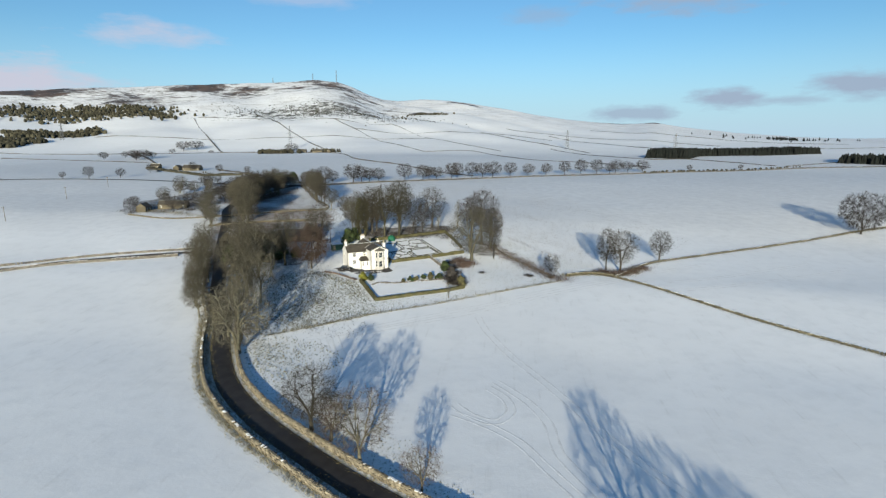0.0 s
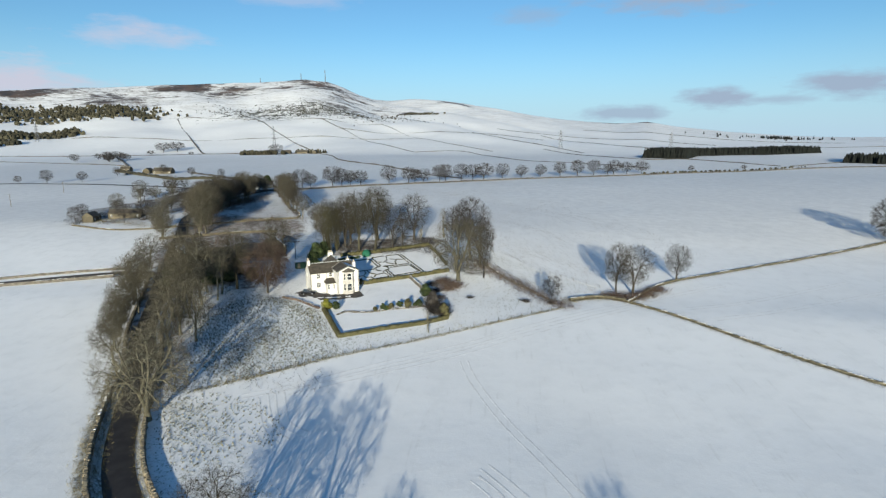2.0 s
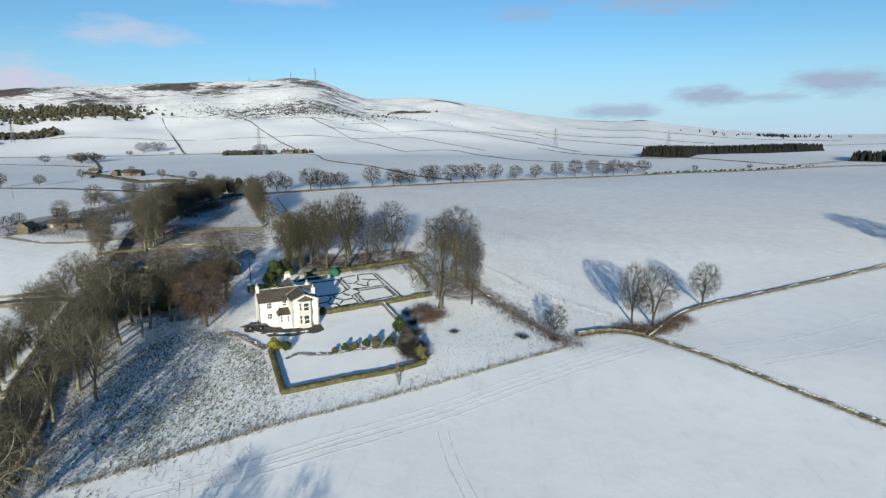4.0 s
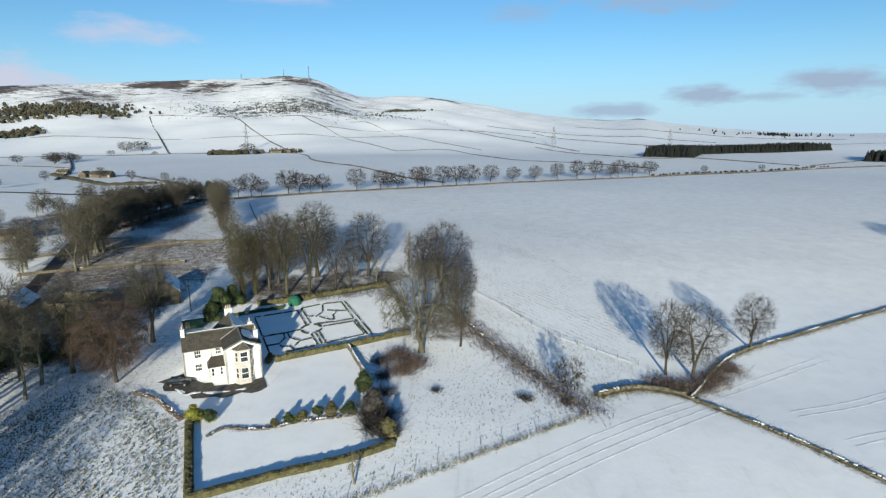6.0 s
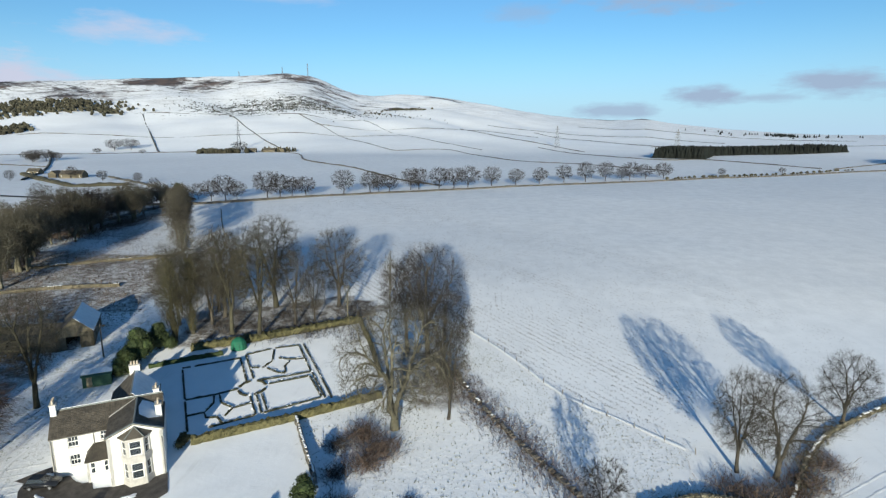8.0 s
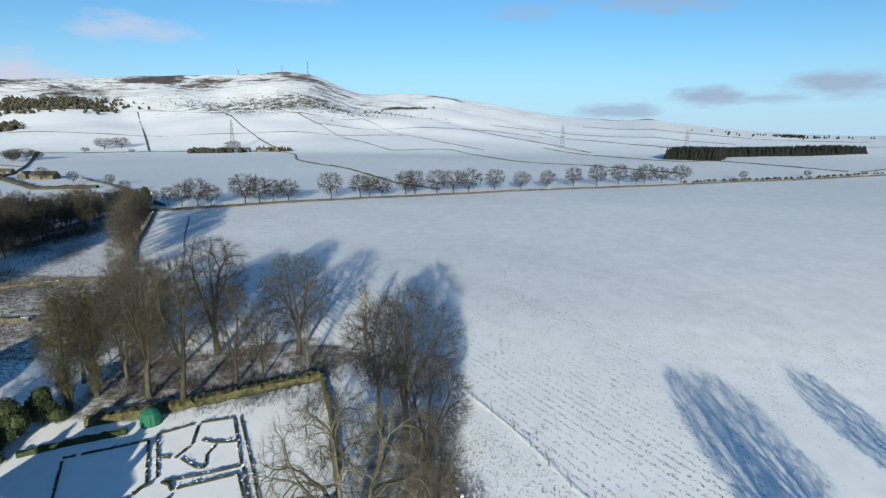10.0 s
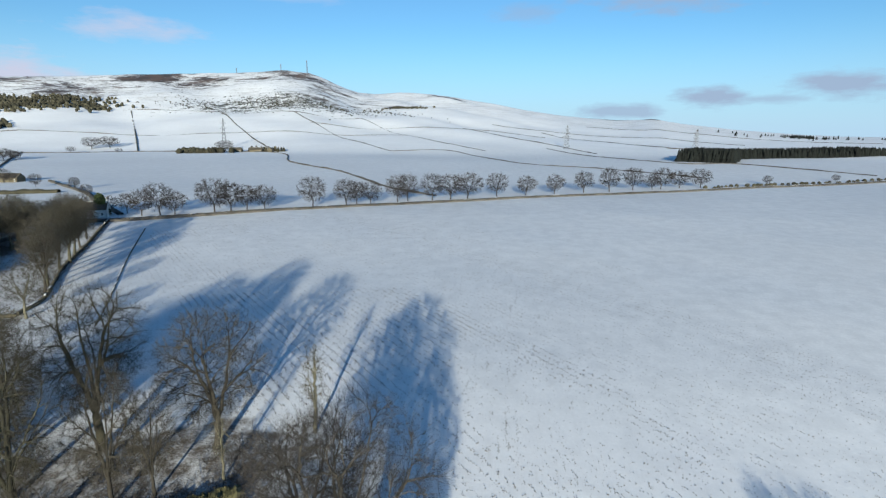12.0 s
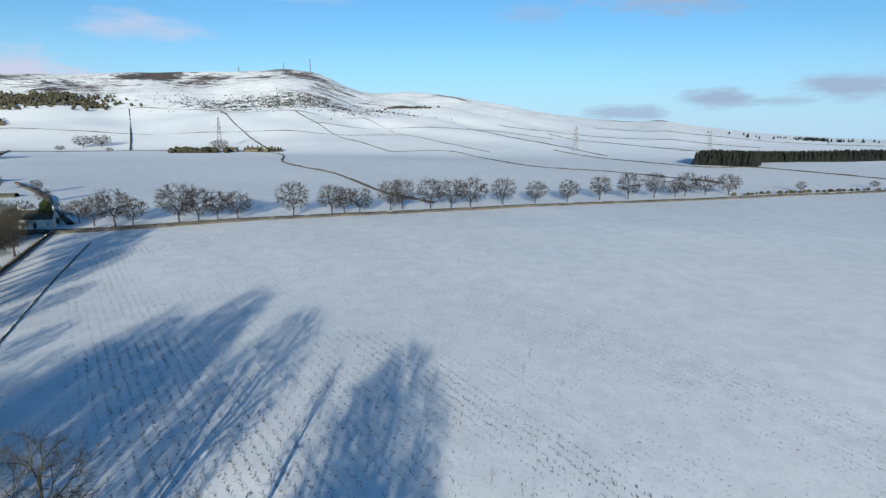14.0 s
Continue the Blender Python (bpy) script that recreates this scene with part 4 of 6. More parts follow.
# ---- the white farmhouse ----
def wall_panel(bm, origin, along, out, length, tall, holes, thick=0.45, top=None):
    """An upright wall with real openings: holes are (u0, u1, z0, z1) along it. top: points (u, z) of a gable over it."""
    o, a, n = Vector(origin), Vector(along), Vector(out)
    us = sorted({0.0, length, *(h[0] for h in holes), *(h[1] for h in holes)})
    zs = sorted({0.0, tall, *(h[2] for h in holes), *(h[3] for h in holes)})
    solid = {}
    for i in range(len(us) - 1):
        for j in range(len(zs) - 1):
            u, z = (us[i] + us[i + 1]) / 2, (zs[j] + zs[j + 1]) / 2
            solid[i, j] = not any(h[0] < u < h[1] and h[2] < z < h[3] for h in holes)

    def at(u, z, d):
        return o + a * u + Vector((0, 0, z)) - n * d

    def quad(*pts):
        bm.faces.new([bm.verts.new(p) for p in pts])

    for (i, j), full in solid.items():
        if not full:
            continue
        u0, u1, z0, z1 = us[i], us[i + 1], zs[j], zs[j + 1]
        quad(at(u0, z0, 0), at(u1, z0, 0), at(u1, z1, 0), at(u0, z1, 0))
        quad(at(u0, z0, thick), at(u0, z1, thick), at(u1, z1, thick), at(u1, z0, thick))
        for (di, dj), p, q in (((-1, 0), (u0, z0), (u0, z1)), ((1, 0), (u1, z0), (u1, z1)), ((0, -1), (u0, z0), (u1, z0)), ((0, 1), (u0, z1), (u1, z1))):
            if not solid.get((i + di, j + dj), False):
                quad(at(*p, 0), at(*q, 0), at(*q, thick), at(*p, thick))
    if top:
        poly(bm, [at(u, z, 0) for u, z in top], -n * thick)


def gable_roof(parent, u0, u1, v0, v1, eave, ridge, axis, over=0.25, end_over=0.15, snow=None, cut=None):
    """A pitched slate roof of courses of slates over the rectangle; snow: which slope (-1 or 1) lies under snow."""
    half = (v1 - v0) / 2 if axis == "u" else (u1 - u0) / 2
    length = (u1 - u0 if axis == "u" else v1 - v0) + 2 * end_over
    slope = math.atan2(ridge - eave, half)
    run = (half + over) / math.cos(slope)
    roof = None
    for s in (-1, 1):
        verts, faces, r = [], [], np.random.default_rng(int(ridge * 100) + s)
        courses = int(run / 0.26)
        for c in range(courses):
            n = int(length / 0.34)
            for k in range(n):
                x0, x1 = -length / 2 + length * (k + 0.5 * (c % 2) * 0.0) / n + 0.012, -length / 2 + length * (k + 1) / n - 0.012
                d0, d1 = run * c / courses, run * (c + 1) / courses + 0.05
                t = 0.045 + r.uniform(0, 0.02)
                faces += [tuple(i + len(verts) for i in f) for f in CUBE_F]
                for up in (0, 1):
                    for x, d in ((x0, d0), (x1, d0), (x1, d1), (x0, d1)):
                        h = (0.02 if d == d0 else t) * up
                        verts.append((x, -s * d * math.cos(slope) * -1 * -1, -d * math.sin(slope) + h + 0.06))
        verts = np.array(verts)
        if axis == "v":
            verts = np.column_stack([-verts[:, 1], verts[:, 0], verts[:, 2]])
        verts += ((u0 + u1) / 2, (v0 + v1) / 2, ridge)
        side = part("roof_slope", raw("roof_slope", verts, faces, M_SLATE), parent)
        # sarking under the slates
        bm = bmesh.new()
        e = 0.05
        if axis == "u":
            y = (v0 + v1) / 2
            yo = y - s * run * math.cos(slope)
            a, b = u0 - end_over + e, u1 + end_over - e
            poly(bm, [(a, y, ridge), (b, y, ridge), (b, yo, ridge - run * math.sin(slope)), (a, yo, ridge - run * math.sin(slope))], (0, 0, 0.05))
        else:
            x = (u0 + u1) / 2
            xo = x + s * run * math.cos(slope)
            a, b = v0 - end_over + e, v1 + end_over - e
            poly(bm, [(x, a, ridge), (x, b, ridge), (xo, b, ridge - run * math.sin(slope)), (xo, a, ridge - run * math.sin(slope))], (0, 0, 0.05))
        part("sarking", from_bm("sarking", bm, M_TIMBER), side)
        if snow == s:
            bm = bmesh.new()
            q, f = 0.12, 0.985
            if axis == "u":
                poly(bm, [(a, y - s * 0.1, ridge + q), (b, y - s * 0.1, ridge + q), (b, y - s * f * run * math.cos(slope), ridge + q - f * run * math.sin(slope)), (a, y - s * f * run * math.cos(slope), ridge + q - f * run * math.sin(slope))], (0, 0, 0.10))
            else:
                poly(bm, [(x + s * 0.1, a, ridge + q), (x + s * 0.1, b, ridge + q), (x + s * f * run * math.cos(slope), b, ridge + q - f * run * math.sin(slope)), (x + s * f * run * math.cos(slope), a, ridge + q - f * run * math.sin(slope))], (0, 0, 0.10))
            part("snow_sheet", from_bm("snow_sheet", bm, M_SNOWCAP), side, "snow lying on the shaded slope")
    bm = bmesh.new()
    if axis == "u":
        block(bm, u0 - end_over, u1 + end_over, (v0 + v1) / 2 - 0.12, (v0 + v1) / 2 + 0.12, ridge + 0.02, ridge + 0.17, 0.03)
    else:
        block(bm, (u0 + u1) / 2 - 0.12, (u0 + u1) / 2 + 0.12, v0 - end_over, v1 + end_over, ridge + 0.02, ridge + 0.17, 0.03)
    part("ridge_cap", from_bm("ridge_cap", bm, M_LEAD), parent)


def sash(parent, origin, along, out, u0, u1, z0, z1, bars=(1, 1), set_in=0.16):
    """A sash window in an opening: frame, meeting rail, glazing bars, sill and panes."""
    o, a, n = Vector(origin), Vector(along), Vector(out)
    turn = math.atan2(a.y, a.x)
    base = Matrix.Translation(o + a * u0 + Vector((0, 0, z0)) - n * set_in) @ Matrix.Rotation(turn, 4, "Z")
    w, h = u1 - u0, z1 - z0
    win = thing("window", 0, 0, 0)
    win.parent = parent
    win.matrix_basis = base
    tagged(win, "white sash window")
    del win["label"]
    bm = bmesh.new()
    f = 0.09
    for x0, x1, y0, y1 in ((0, f, 0, h), (w - f, w, 0, h), (f, w - f, 0, f), (f, w - f, h - f, h), (f, w - f, h / 2 - 0.05, h / 2 + 0.05)):
        block(bm, x0, x1, -0.05, 0.05, y0, y1)
    for k in range(bars[0]):
        x = f + (w - 2 * f) * (k + 1) / (bars[0] + 1)
        block(bm, x - 0.022, x + 0.022, -0.03, 0.03, f, h / 2 - 0.05)
        block(bm, x - 0.022, x + 0.022, -0.03, 0.03, h / 2 + 0.05, h - f)
    part("window_frame", from_bm("window_frame", bm, M_SASH), win)
    for z0_, z1_ in ((f, h / 2 - 0.05), (h / 2 + 0.05, h - f)):
        bm = bmesh.new()
        block(bm, f, w - f, -0.008, 0.008, z0_, z1_)
        part("pane", from_bm("pane", bm, M_GLASS), win)
    bm = bmesh.new()
    block(bm, -0.1, w + 0.1, -0.06 - set_in, 0.06, -0.14, -0.01, 0.02)
    part("sill", from_bm("sill", bm, M_TRIM), win)


def chimney(parent, u, v, z0, z1, wu, wv, pots):
    bm = bmesh.new()
    block(bm, u - wu / 2, u + wu / 2, v - wv / 2, v + wv / 2, z0, z1 - 0.16, 0.02)
    stack = part("chimney", from_bm("chimney", bm, M_WHITE), parent)
    bm = bmesh.new()
    block(bm, u - wu / 2 - 0.08, u + wu / 2 + 0.08, v - wv / 2 - 0.08, v + wv / 2 + 0.08, z1 - 0.16, z1, 0.03)
    part("cope", from_bm("cope", bm, M_TRIM), stack)
    for k in range(pots):
        s = ((k + 0.5) / pots - 0.5)
        pu, pv = (u + s * wu * 0.85, v) if wu > wv else (u, v + s * wv * 0.85)
        path = [(pu, pv, z1), (pu, pv, z1 + 0.1), (pu, pv, z1 + 0.5), (pu, pv, z1 + 0.55)]
        part("chimney_pot", raw("chimney_pot", *tube(path, (0.17, 0.14, 0.12, 0.15), 8), M_CLAY, True), stack)


X, Y = Vector((1, 0, 0)), Vector((0, 1, 0))


def farmhouse():
    """Origin at the front corner of the projecting wing; x along the front to the right, y to the back."""
    h = thing("farmhouse", -42.2, 186.8, 0.15, 30.5, "white harled two-storey farmhouse with slate roofs and bay window", "house")
    L, P, D, W, EAVE, RIDGE_Z, WING = 13.6, 5.4, 6.8, 6.5, 6.1, 8.3, 6.95
    up, down = (4.2, 5.6), (1.3, 2.9)
    # main range
    bm = bmesh.new()
    holes = [(2.0, 3.25, 4.25, 5.75), (2.0, 3.25, 1.6, 3.1), (5.75, 6.85, 4.5, 5.85)]
    wall_panel(bm, (-L, P, 0), X, -Y, L - W, EAVE, holes)
    wall_panel(bm, (-L, P + D, 0), -Y, -X, D, EAVE, [(2.6, 3.4, 4.3, 5.4)], top=[(0, EAVE), (D, EAVE), (D / 2, RIDGE_Z)])
    wall_panel(bm, (0, P + D, 0), -X, Y, L, EAVE, [(2, 3, *up), (9, 10, *up), (9, 10, *down)])
    wall_panel(bm, (-0.01, P, 0), Y, X, D, EAVE, [(1.8, 2.7, *up), (1.8, 2.7, *down)], top=[(0, EAVE), (D, EAVE), (D / 2, RIDGE_Z)])
    part("main_wall", from_bm("main_wall", bm, M_WHITE), h)
    for u0, u1, z0, z1 in holes:
        sash(h, (-L, P, 0), X, -Y, u0, u1, z0, z1, (2, 1))
    sash(h, (-L, P + D, 0), -Y, -X, 2.6, 3.4, 4.3, 5.4)
    for z in (up, down):
        sash(h, (-0.01, P, 0), Y, X, 1.8, 2.7, *z)
        sash(h, (0, P + D, 0), -X, Y, 9, 10, *z)
    sash(h, (0, P + D, 0), -X, Y, 2, 3, *up)
    # wing with its gable
    bm = bmesh.new()
    wing_ridge = 8.3
    wall_panel(bm, (-W, 0, 0), X, -Y, W, WING, [(1.9, 4.6, 0.4, 6.6)], top=[(0, WING), (W, WING), (W / 2, wing_ridge)])
    wall_panel(bm, (-W, P + 1.25, 0), -Y, -X, P + 1.25, WING, [])
    wall_panel(bm, (0, 0, 0), Y, X, P + 1.25, WING, [])
    part("wing_wall", from_bm("wing_wall", bm, M_WHITE), h)
    gable_roof(h, -L, 0, P, P + D, EAVE, RIDGE_Z, "u", end_over=0.05, snow=-1)
    half, back = W / 2, P + D / 2 - 0.4
    gable_roof(h, -W, 0, 0, back, WING, wing_ridge, "v", over=0.18, end_over=0.08)
    drop = (wing_ridge - WING) / half
    bm = bmesh.new()
    poly(bm, [(-half + x, y, wing_ridge - x * drop + 0.16) for x, y in ((0.5, 3.0), (0.35, 5.2), (0.7, 7.6), (1.9, 7.4), (2.7, 6.6), (2.4, 4.6), (2.9, 3.2), (1.6, 2.2))], (0, 0, 0.06))
    part("snow_sheet", from_bm("snow_sheet", bm, M_SNOWCAP), h, "snow lying on the shaded slope")
    # pale skews on the gable and the valley gutter
    for s in (-1, 1):
        bm = bmesh.new()
        x0, x1 = -half, -half + s * (half + 0.2)
        z1 = wing_ridge - (half + 0.2) * drop
        poly(bm, [(x0, -0.14, wing_ridge + 0.16), (x1, -0.14, z1 + 0.16), (x1, 0.26, z1 + 0.16), (x0, 0.26, wing_ridge + 0.16)], (0, 0, 0.1))
        part("skew", from_bm("skew", bm, M_LEAD), h, "pale coping on the gable")
    bm = bmesh.new()
    poly(bm, [(-half - 0.1, 8.45, 8.28), (-half + 0.1, 8.75, 8.36), (-W - 0.05, 6.85, 7.05), (-W - 0.25, 6.5, 6.95)], (0, 0, 0.1))
    part("valley", from_bm("valley", bm, M_TRIM), h, "pale valley gutter")
    # two-storey canted bay
    c, pr = -half, 1.15
    pts = [(c - 1.75, -0.02), (c - 1.0, -pr), (c + 1.0, -pr), (c + 1.75, -0.02)]
    bay = thing("bay", 0, 0, 0)
    bay.parent, bay.matrix_basis = h, Matrix.Identity(4)
    bm = bmesh.new()
    for (ax, ay), (bx, by) in zip(pts[:-1], pts[1:]):
        a = Vector((bx - ax, by - ay, 0))
        ln = a.length
        a.normalize()
        n = Vector((a.y, -a.x, 0))
        g = (0.3, ln - 0.3) if ln > 1.6 else (0.27, ln - 0.27)
        wall_panel(bm, (ax, ay, 0), a, n, ln, 6.9, [(*g, 1.2, 3.4), (*g, 4.5, 6.5)], 0.25)
    part("bay_wall", from_bm("bay_wall", bm, M_TRIM), bay, "pale stone bay wall")
    for (ax, ay), (bx, by) in zip(pts[:-1], pts[1:]):
        a = Vector((bx - ax, by - ay, 0))
        ln = a.length
        a.normalize()
        n = Vector((a.y, -a.x, 0))
        g = (0.3, ln - 0.3) if ln > 1.6 else (0.27, ln - 0.27)
        sash(h, (ax, ay, 0), a, n, *g, 1.2, 3.4, (0, 0), 0.1)
        sash(h, (ax, ay, 0), a, n, *g, 4.5, 6.5, (0, 0), 0.1)
    for z0, z1, o in ((3.75, 4.3, 0.06), (6.75, 6.98, 0.12), (0.0, 0.9, 0.06)):
        bm = bmesh.new()
        ring = [(c - 1.8 - o, 0), (c - 1.0 - o * 0.6, -pr - o), (c + 1.0 + o * 0.6, -pr - o), (c + 1.8 + o, 0)]
        poly(bm, [(x, y, z0) for x, y in ring], (0, 0, z1 - z0))
        part("band_course", from_bm("band_course", bm, M_TRIM), bay)
    bm = bmesh.new()
    apex = (c, -0.1, 8.0)
    rim = [(c - 2.05, -0.1, 6.95), (c - 1.15, -pr - 0.2, 6.95), (c + 1.15, -pr - 0.2, 6.95), (c + 2.05, -0.1, 6.95)]
    for k in range(3):
        poly(bm, [rim[k], rim[k + 1], apex], (0, 0, 0.08))
    part("bay_roof", from_bm("bay_roof", bm, M_SLATE), bay, "dark slated bay roof")
    for p in rim[1:3]:
        part("hip_cap", raw("hip_cap", *tube([(p[0], p[1], p[2] + 0.1), ((p[0] + apex[0]) / 2, (p[1] + apex[1]) / 2, (p[2] + apex[2]) / 2 + 0.1), (apex[0], apex[1], apex[2] + 0.1)], (0.07, 0.07, 0.07), 5), M_LEAD), bay)
    # porch in the angle
    p0, p1, py0, py1 = -W - 2.85, -W, 2.4, P
    bm = bmesh.new()
    wall_panel(bm, (p0, py0, 0), X, -Y, p1 - p0, 3.15, [(0.4, 1.0, 1.35, 2.95), (1.95, 2.5, 1.35, 2.95)], 0.3)
    wall_panel(bm, (p0, py1, 0), -Y, -X, py1 - py0, 3.15, [(0.7, 1.6, 0.05, 2.1)], 0.3)
    porch = part("porch_wall", from_bm("porch_wall", bm, M_WHITE), h)
    sash(h, (p0, py0, 0), X, -Y, 0.4, 1.0, 1.35, 2.95, (0, 0), 0.1)
    sash(h, (p0, py0, 0), X, -Y, 1.95, 2.5, 1.35, 2.95, (0, 0), 0.1)
    bm = bmesh.new()
    poly(bm, [(p0 - 0.2, py0 - 0.2, 3.1), (p1, py0 - 0.2, 3.1), (p1, py1, 4.1), (p0 + 0.6, py1, 4.1)], (0, 0, 0.12))
    poly(bm, [(p0 - 0.2, py0 - 0.2, 3.11), (p0 + 0.6, py1, 4.09), (p0 - 0.2, py1, 3.11)], (0, 0, 0.11))
    part("porch_roof", from_bm("porch_roof", bm, M_SLATE), h)
    bm = bmesh.new()
    block(bm, p0 + 0.1, p0 + 0.18, py0 + 1.1, py0 + 1.8, 0.1, 2.1)
    part("door", from_bm("door", bm, M_GREENPAINT), h)
    # rear wing
    RU0, RU1, RV0, RV1 = -7.2, -0.9, P + D, P + D + 7.2
    bm = bmesh.new()
    wall_panel(bm, (RU0, RV1, 0), -Y, -X, RV1 - RV0, 5.5, [(2, 3, 3.3, 4.4), (2, 3, 0.9, 2.2)])
    wall_panel(bm, (RU1, RV0, 0), Y, X, RV1 - RV0, 5.5, [(3, 4, 3.3, 4.4), (3, 4, 0.9, 2.2)])
    wall_panel(bm, (RU1, RV1, 0), -X, Y, RU1 - RU0, 5.5, [], top=[(0, 5.5), (RU1 - RU0, 5.5), ((RU1 - RU0) / 2, 8.5)])
    part("rear_wall", from_bm("rear_wall", bm, M_WHITE), h)
    sash(h, (RU1, RV0, 0), Y, X, 3, 4, 3.3, 4.4)
    sash(h, (RU1, RV0, 0), Y, X, 3, 4, 0.9, 2.2)
    sash(h, (RU0, RV1, 0), -Y, -X, 2, 3, 3.3, 4.4)
    gable_roof(h, RU0, RU1, RV0 - 2.6, RV1, 5.5, 8.5, "v", end_over=0.0, snow=1)
    chimney(h, -L + 0.35, P + D / 2, 7.0, 9.6, 0.7, 1.5, 3)
    chimney(h, -0.42, 4.0, 6.2, 9.0, 0.75, 1.2, 2)
    chimney(h, -0.8, 9.6, 6.6, 9.0, 0.75, 1.1, 2)
    chimney(h, (RU0 + RU1) / 2, RV1 - 0.4, 7.6, 9.6, 1.5, 0.7, 3)
    # floor, gutters and downpipes
    bm = bmesh.new()
    block(bm, -L + 0.3, -0.3, P + 0.3, P + D - 0.3, -0.2, 0.05)
    part("floor_slab", from_bm("floor_slab", bm, M_TIMBER), h)
    for x, y in ((-L + 5.0, P - 0.08), (-0.15, -0.08), (-L + 0.15, P - 0.08)):
        part("downpipe", raw("downpipe", *tube([(x, y, 0), (x, y, 2.9), (x, y, 5.9)], (0.06, 0.06, 0.06), 6), M_GREYWALL), h)
    part("gutter", raw("gutter", *tube([(-L, P - 0.32, 5.9), (-L + 3.5, P - 0.32, 5.9), (-W, P - 0.32, 5.9)], (0.07, 0.07, 0.07), 6), M_GREYWALL), h)
    return h


farmhouse()

# ---- the garden ----
def hedge_mesh(points, wide, tall, material, seed, leaf=0.16, dense=46, ragged=0.12, cap=0.0, closed=False):
    """A clipped hedge along a plan line: a lumpy core hidden under a coat of small leaves. Returns leaf mesh and snow mesh."""
    r = np.random.default_rng(seed)
    pts = list(points) + ([points[0]] if closed else [])
    line = smooth_line(pts, 0.5) if not closed and len(pts) > 2 and leaf < 0 else np.vstack([np.linspace(a, b, max(2, int(math.dist(a, b) / 0.5)), endpoint=False) for a, b in zip(pts[:-1], pts[1:])] + [np.array([pts[-1]], float)])
    nrm = sides(line)
    prof = np.array([(-0.5, 0.0), (-0.52, 0.55), (-0.40, 0.95), (0.0, 1.03), (0.40, 0.95), (0.52, 0.55), (0.5, 0.0)])
    lump = 1 + r.normal(0, ragged, (len(line), len(prof)))
    ground = height(line[:, 0], line[:, 1])
    v = np.empty((len(line), len(prof), 3))
    v[..., :2] = line[:, None] + nrm[:, None] * (prof[None, :, 0] * wide * lump)[..., None]
    v[..., 2] = ground[:, None] - 0.1 + prof[None, :, 1] * tall * lump
    k = np.arange(v.shape[0] * v.shape[1]).reshape(v.shape[:2])
    f = np.stack([k[:-1, :-1], k[:-1, 1:], k[1:, 1:], k[1:, :-1]], -1).reshape(-1, 4).tolist()
    f += [tuple(k[0]), tuple(k[-1][::-1])]
    length = len(line) * 0.5
    n = int(length * (2 * tall + wide) * dense)
    i, j = r.integers(0, len(line) - 1, n), r.integers(0, len(prof) - 1, n)
    a, b = r.random((n, 1)), r.random((n, 1))
    p = v[i, j] * (1 - a) * (1 - b) + v[i + 1, j] * a * (1 - b) + v[i, j + 1] * (1 - a) * b + v[i + 1, j + 1] * a * b
    leaves = scatter_cards(r, p + r.normal(0, 0.03, p.shape), abs(leaf))
    me = raw("hedge", *join((v.reshape(-1, 3), f), leaves), material)
    snow = None
    if cap:
        n = int(length * wide * 26 * cap)
        i, b = r.integers(0, len(line) - 1, n), r.uniform(-0.42, 0.42, n)
        q = np.column_stack([line[i] + nrm[i] * (b * wide)[:, None], ground[i] + tall * r.uniform(0.93, 1.05, n)])
        q[:, :2] += r.uniform(-0.25, 0.25, (n, 2))
        snow = raw("snow_cap", *scatter_cards(r, q, 0.22, 0.1), M_SNOWCAP)
    return me, snow


def hedge(points, wide, tall, material, seed, label, name="hedge", category="hedge", group="", **how):
    me, snow = hedge_mesh(points, wide, tall, material, seed, **how)
    ob = tagged(new(name, me), label, category, group)
    if snow:
        tagged(part("snow_cap", snow, ob), kind="stuff")
    return ob


def leafy(seed, rx, ry, rz, material, leaf=0.2, count=900, base=0.35, lumps=7):
    """A dense shrub: overlapping lumps of leaves with an uneven outline."""
    r = np.random.default_rng(seed)
    pieces = []
    for k in range(lumps):
        up = r.uniform(0.12, 0.8)
        c = np.array((r.uniform(-0.6, 0.6) * rx * (1.1 - up), r.uniform(-0.6, 0.6) * ry * (1.1 - up), rz * up)) if k else np.array((0, 0, rz * 0.45))
        s = np.array((rx, ry, rz * 0.45)) * (r.uniform(0.32, 0.6) * (1.25 - 0.6 * up) if k else 0.7)
        d = r.normal(size=(count // lumps, 3))
        d /= np.linalg.norm(d, axis=1)[:, None]
        p = c + d * s * r.uniform(0.72, 1.05, (len(d), 1))
        p = p[p[:, 2] > 0.02]
        pieces.append(scatter_cards(r, p, leaf))
        th, ph = np.meshgrid(np.linspace(0, math.pi, 6), np.linspace(0, 2 * math.pi, 8)[:-1], indexing="ij")
        core = np.stack([np.sin(th) * np.cos(ph), np.sin(th) * np.sin(ph), np.cos(th)], -1) * s * 0.78 + c
        core[..., 2] = np.maximum(core[..., 2], 0)
        g = np.arange(core.shape[0] * core.shape[1]).reshape(core.shape[:2])
        q = np.stack([g[:-1], np.roll(g, -1, 1)[:-1], np.roll(g, -1, 1)[1:], g[1:]], -1).reshape(-1, 4).tolist()
        pieces.append((core.reshape(-1, 3), q))
    return join(*pieces)


def shrub(name, x, y, rx, ry, rz, material, seed, label, category="shrub", group="", leaf=0.2, count=900, lumps=7, stem=True):
    ob = thing(name, x, y, None, (seed * 47) % 360, label, category, group)
    if stem:
        part("stem", raw("stem", *tube([(0, 0, -0.2), (0.03, 0, rz * 0.25), (0, 0.03, rz * 0.5)], (0.12, 0.1, 0.06), 6), M_BARK), ob)
    part("foliage", raw("foliage", *leafy(seed, rx, ry, rz, material, leaf, count, lumps=lumps), material), ob)
    return ob


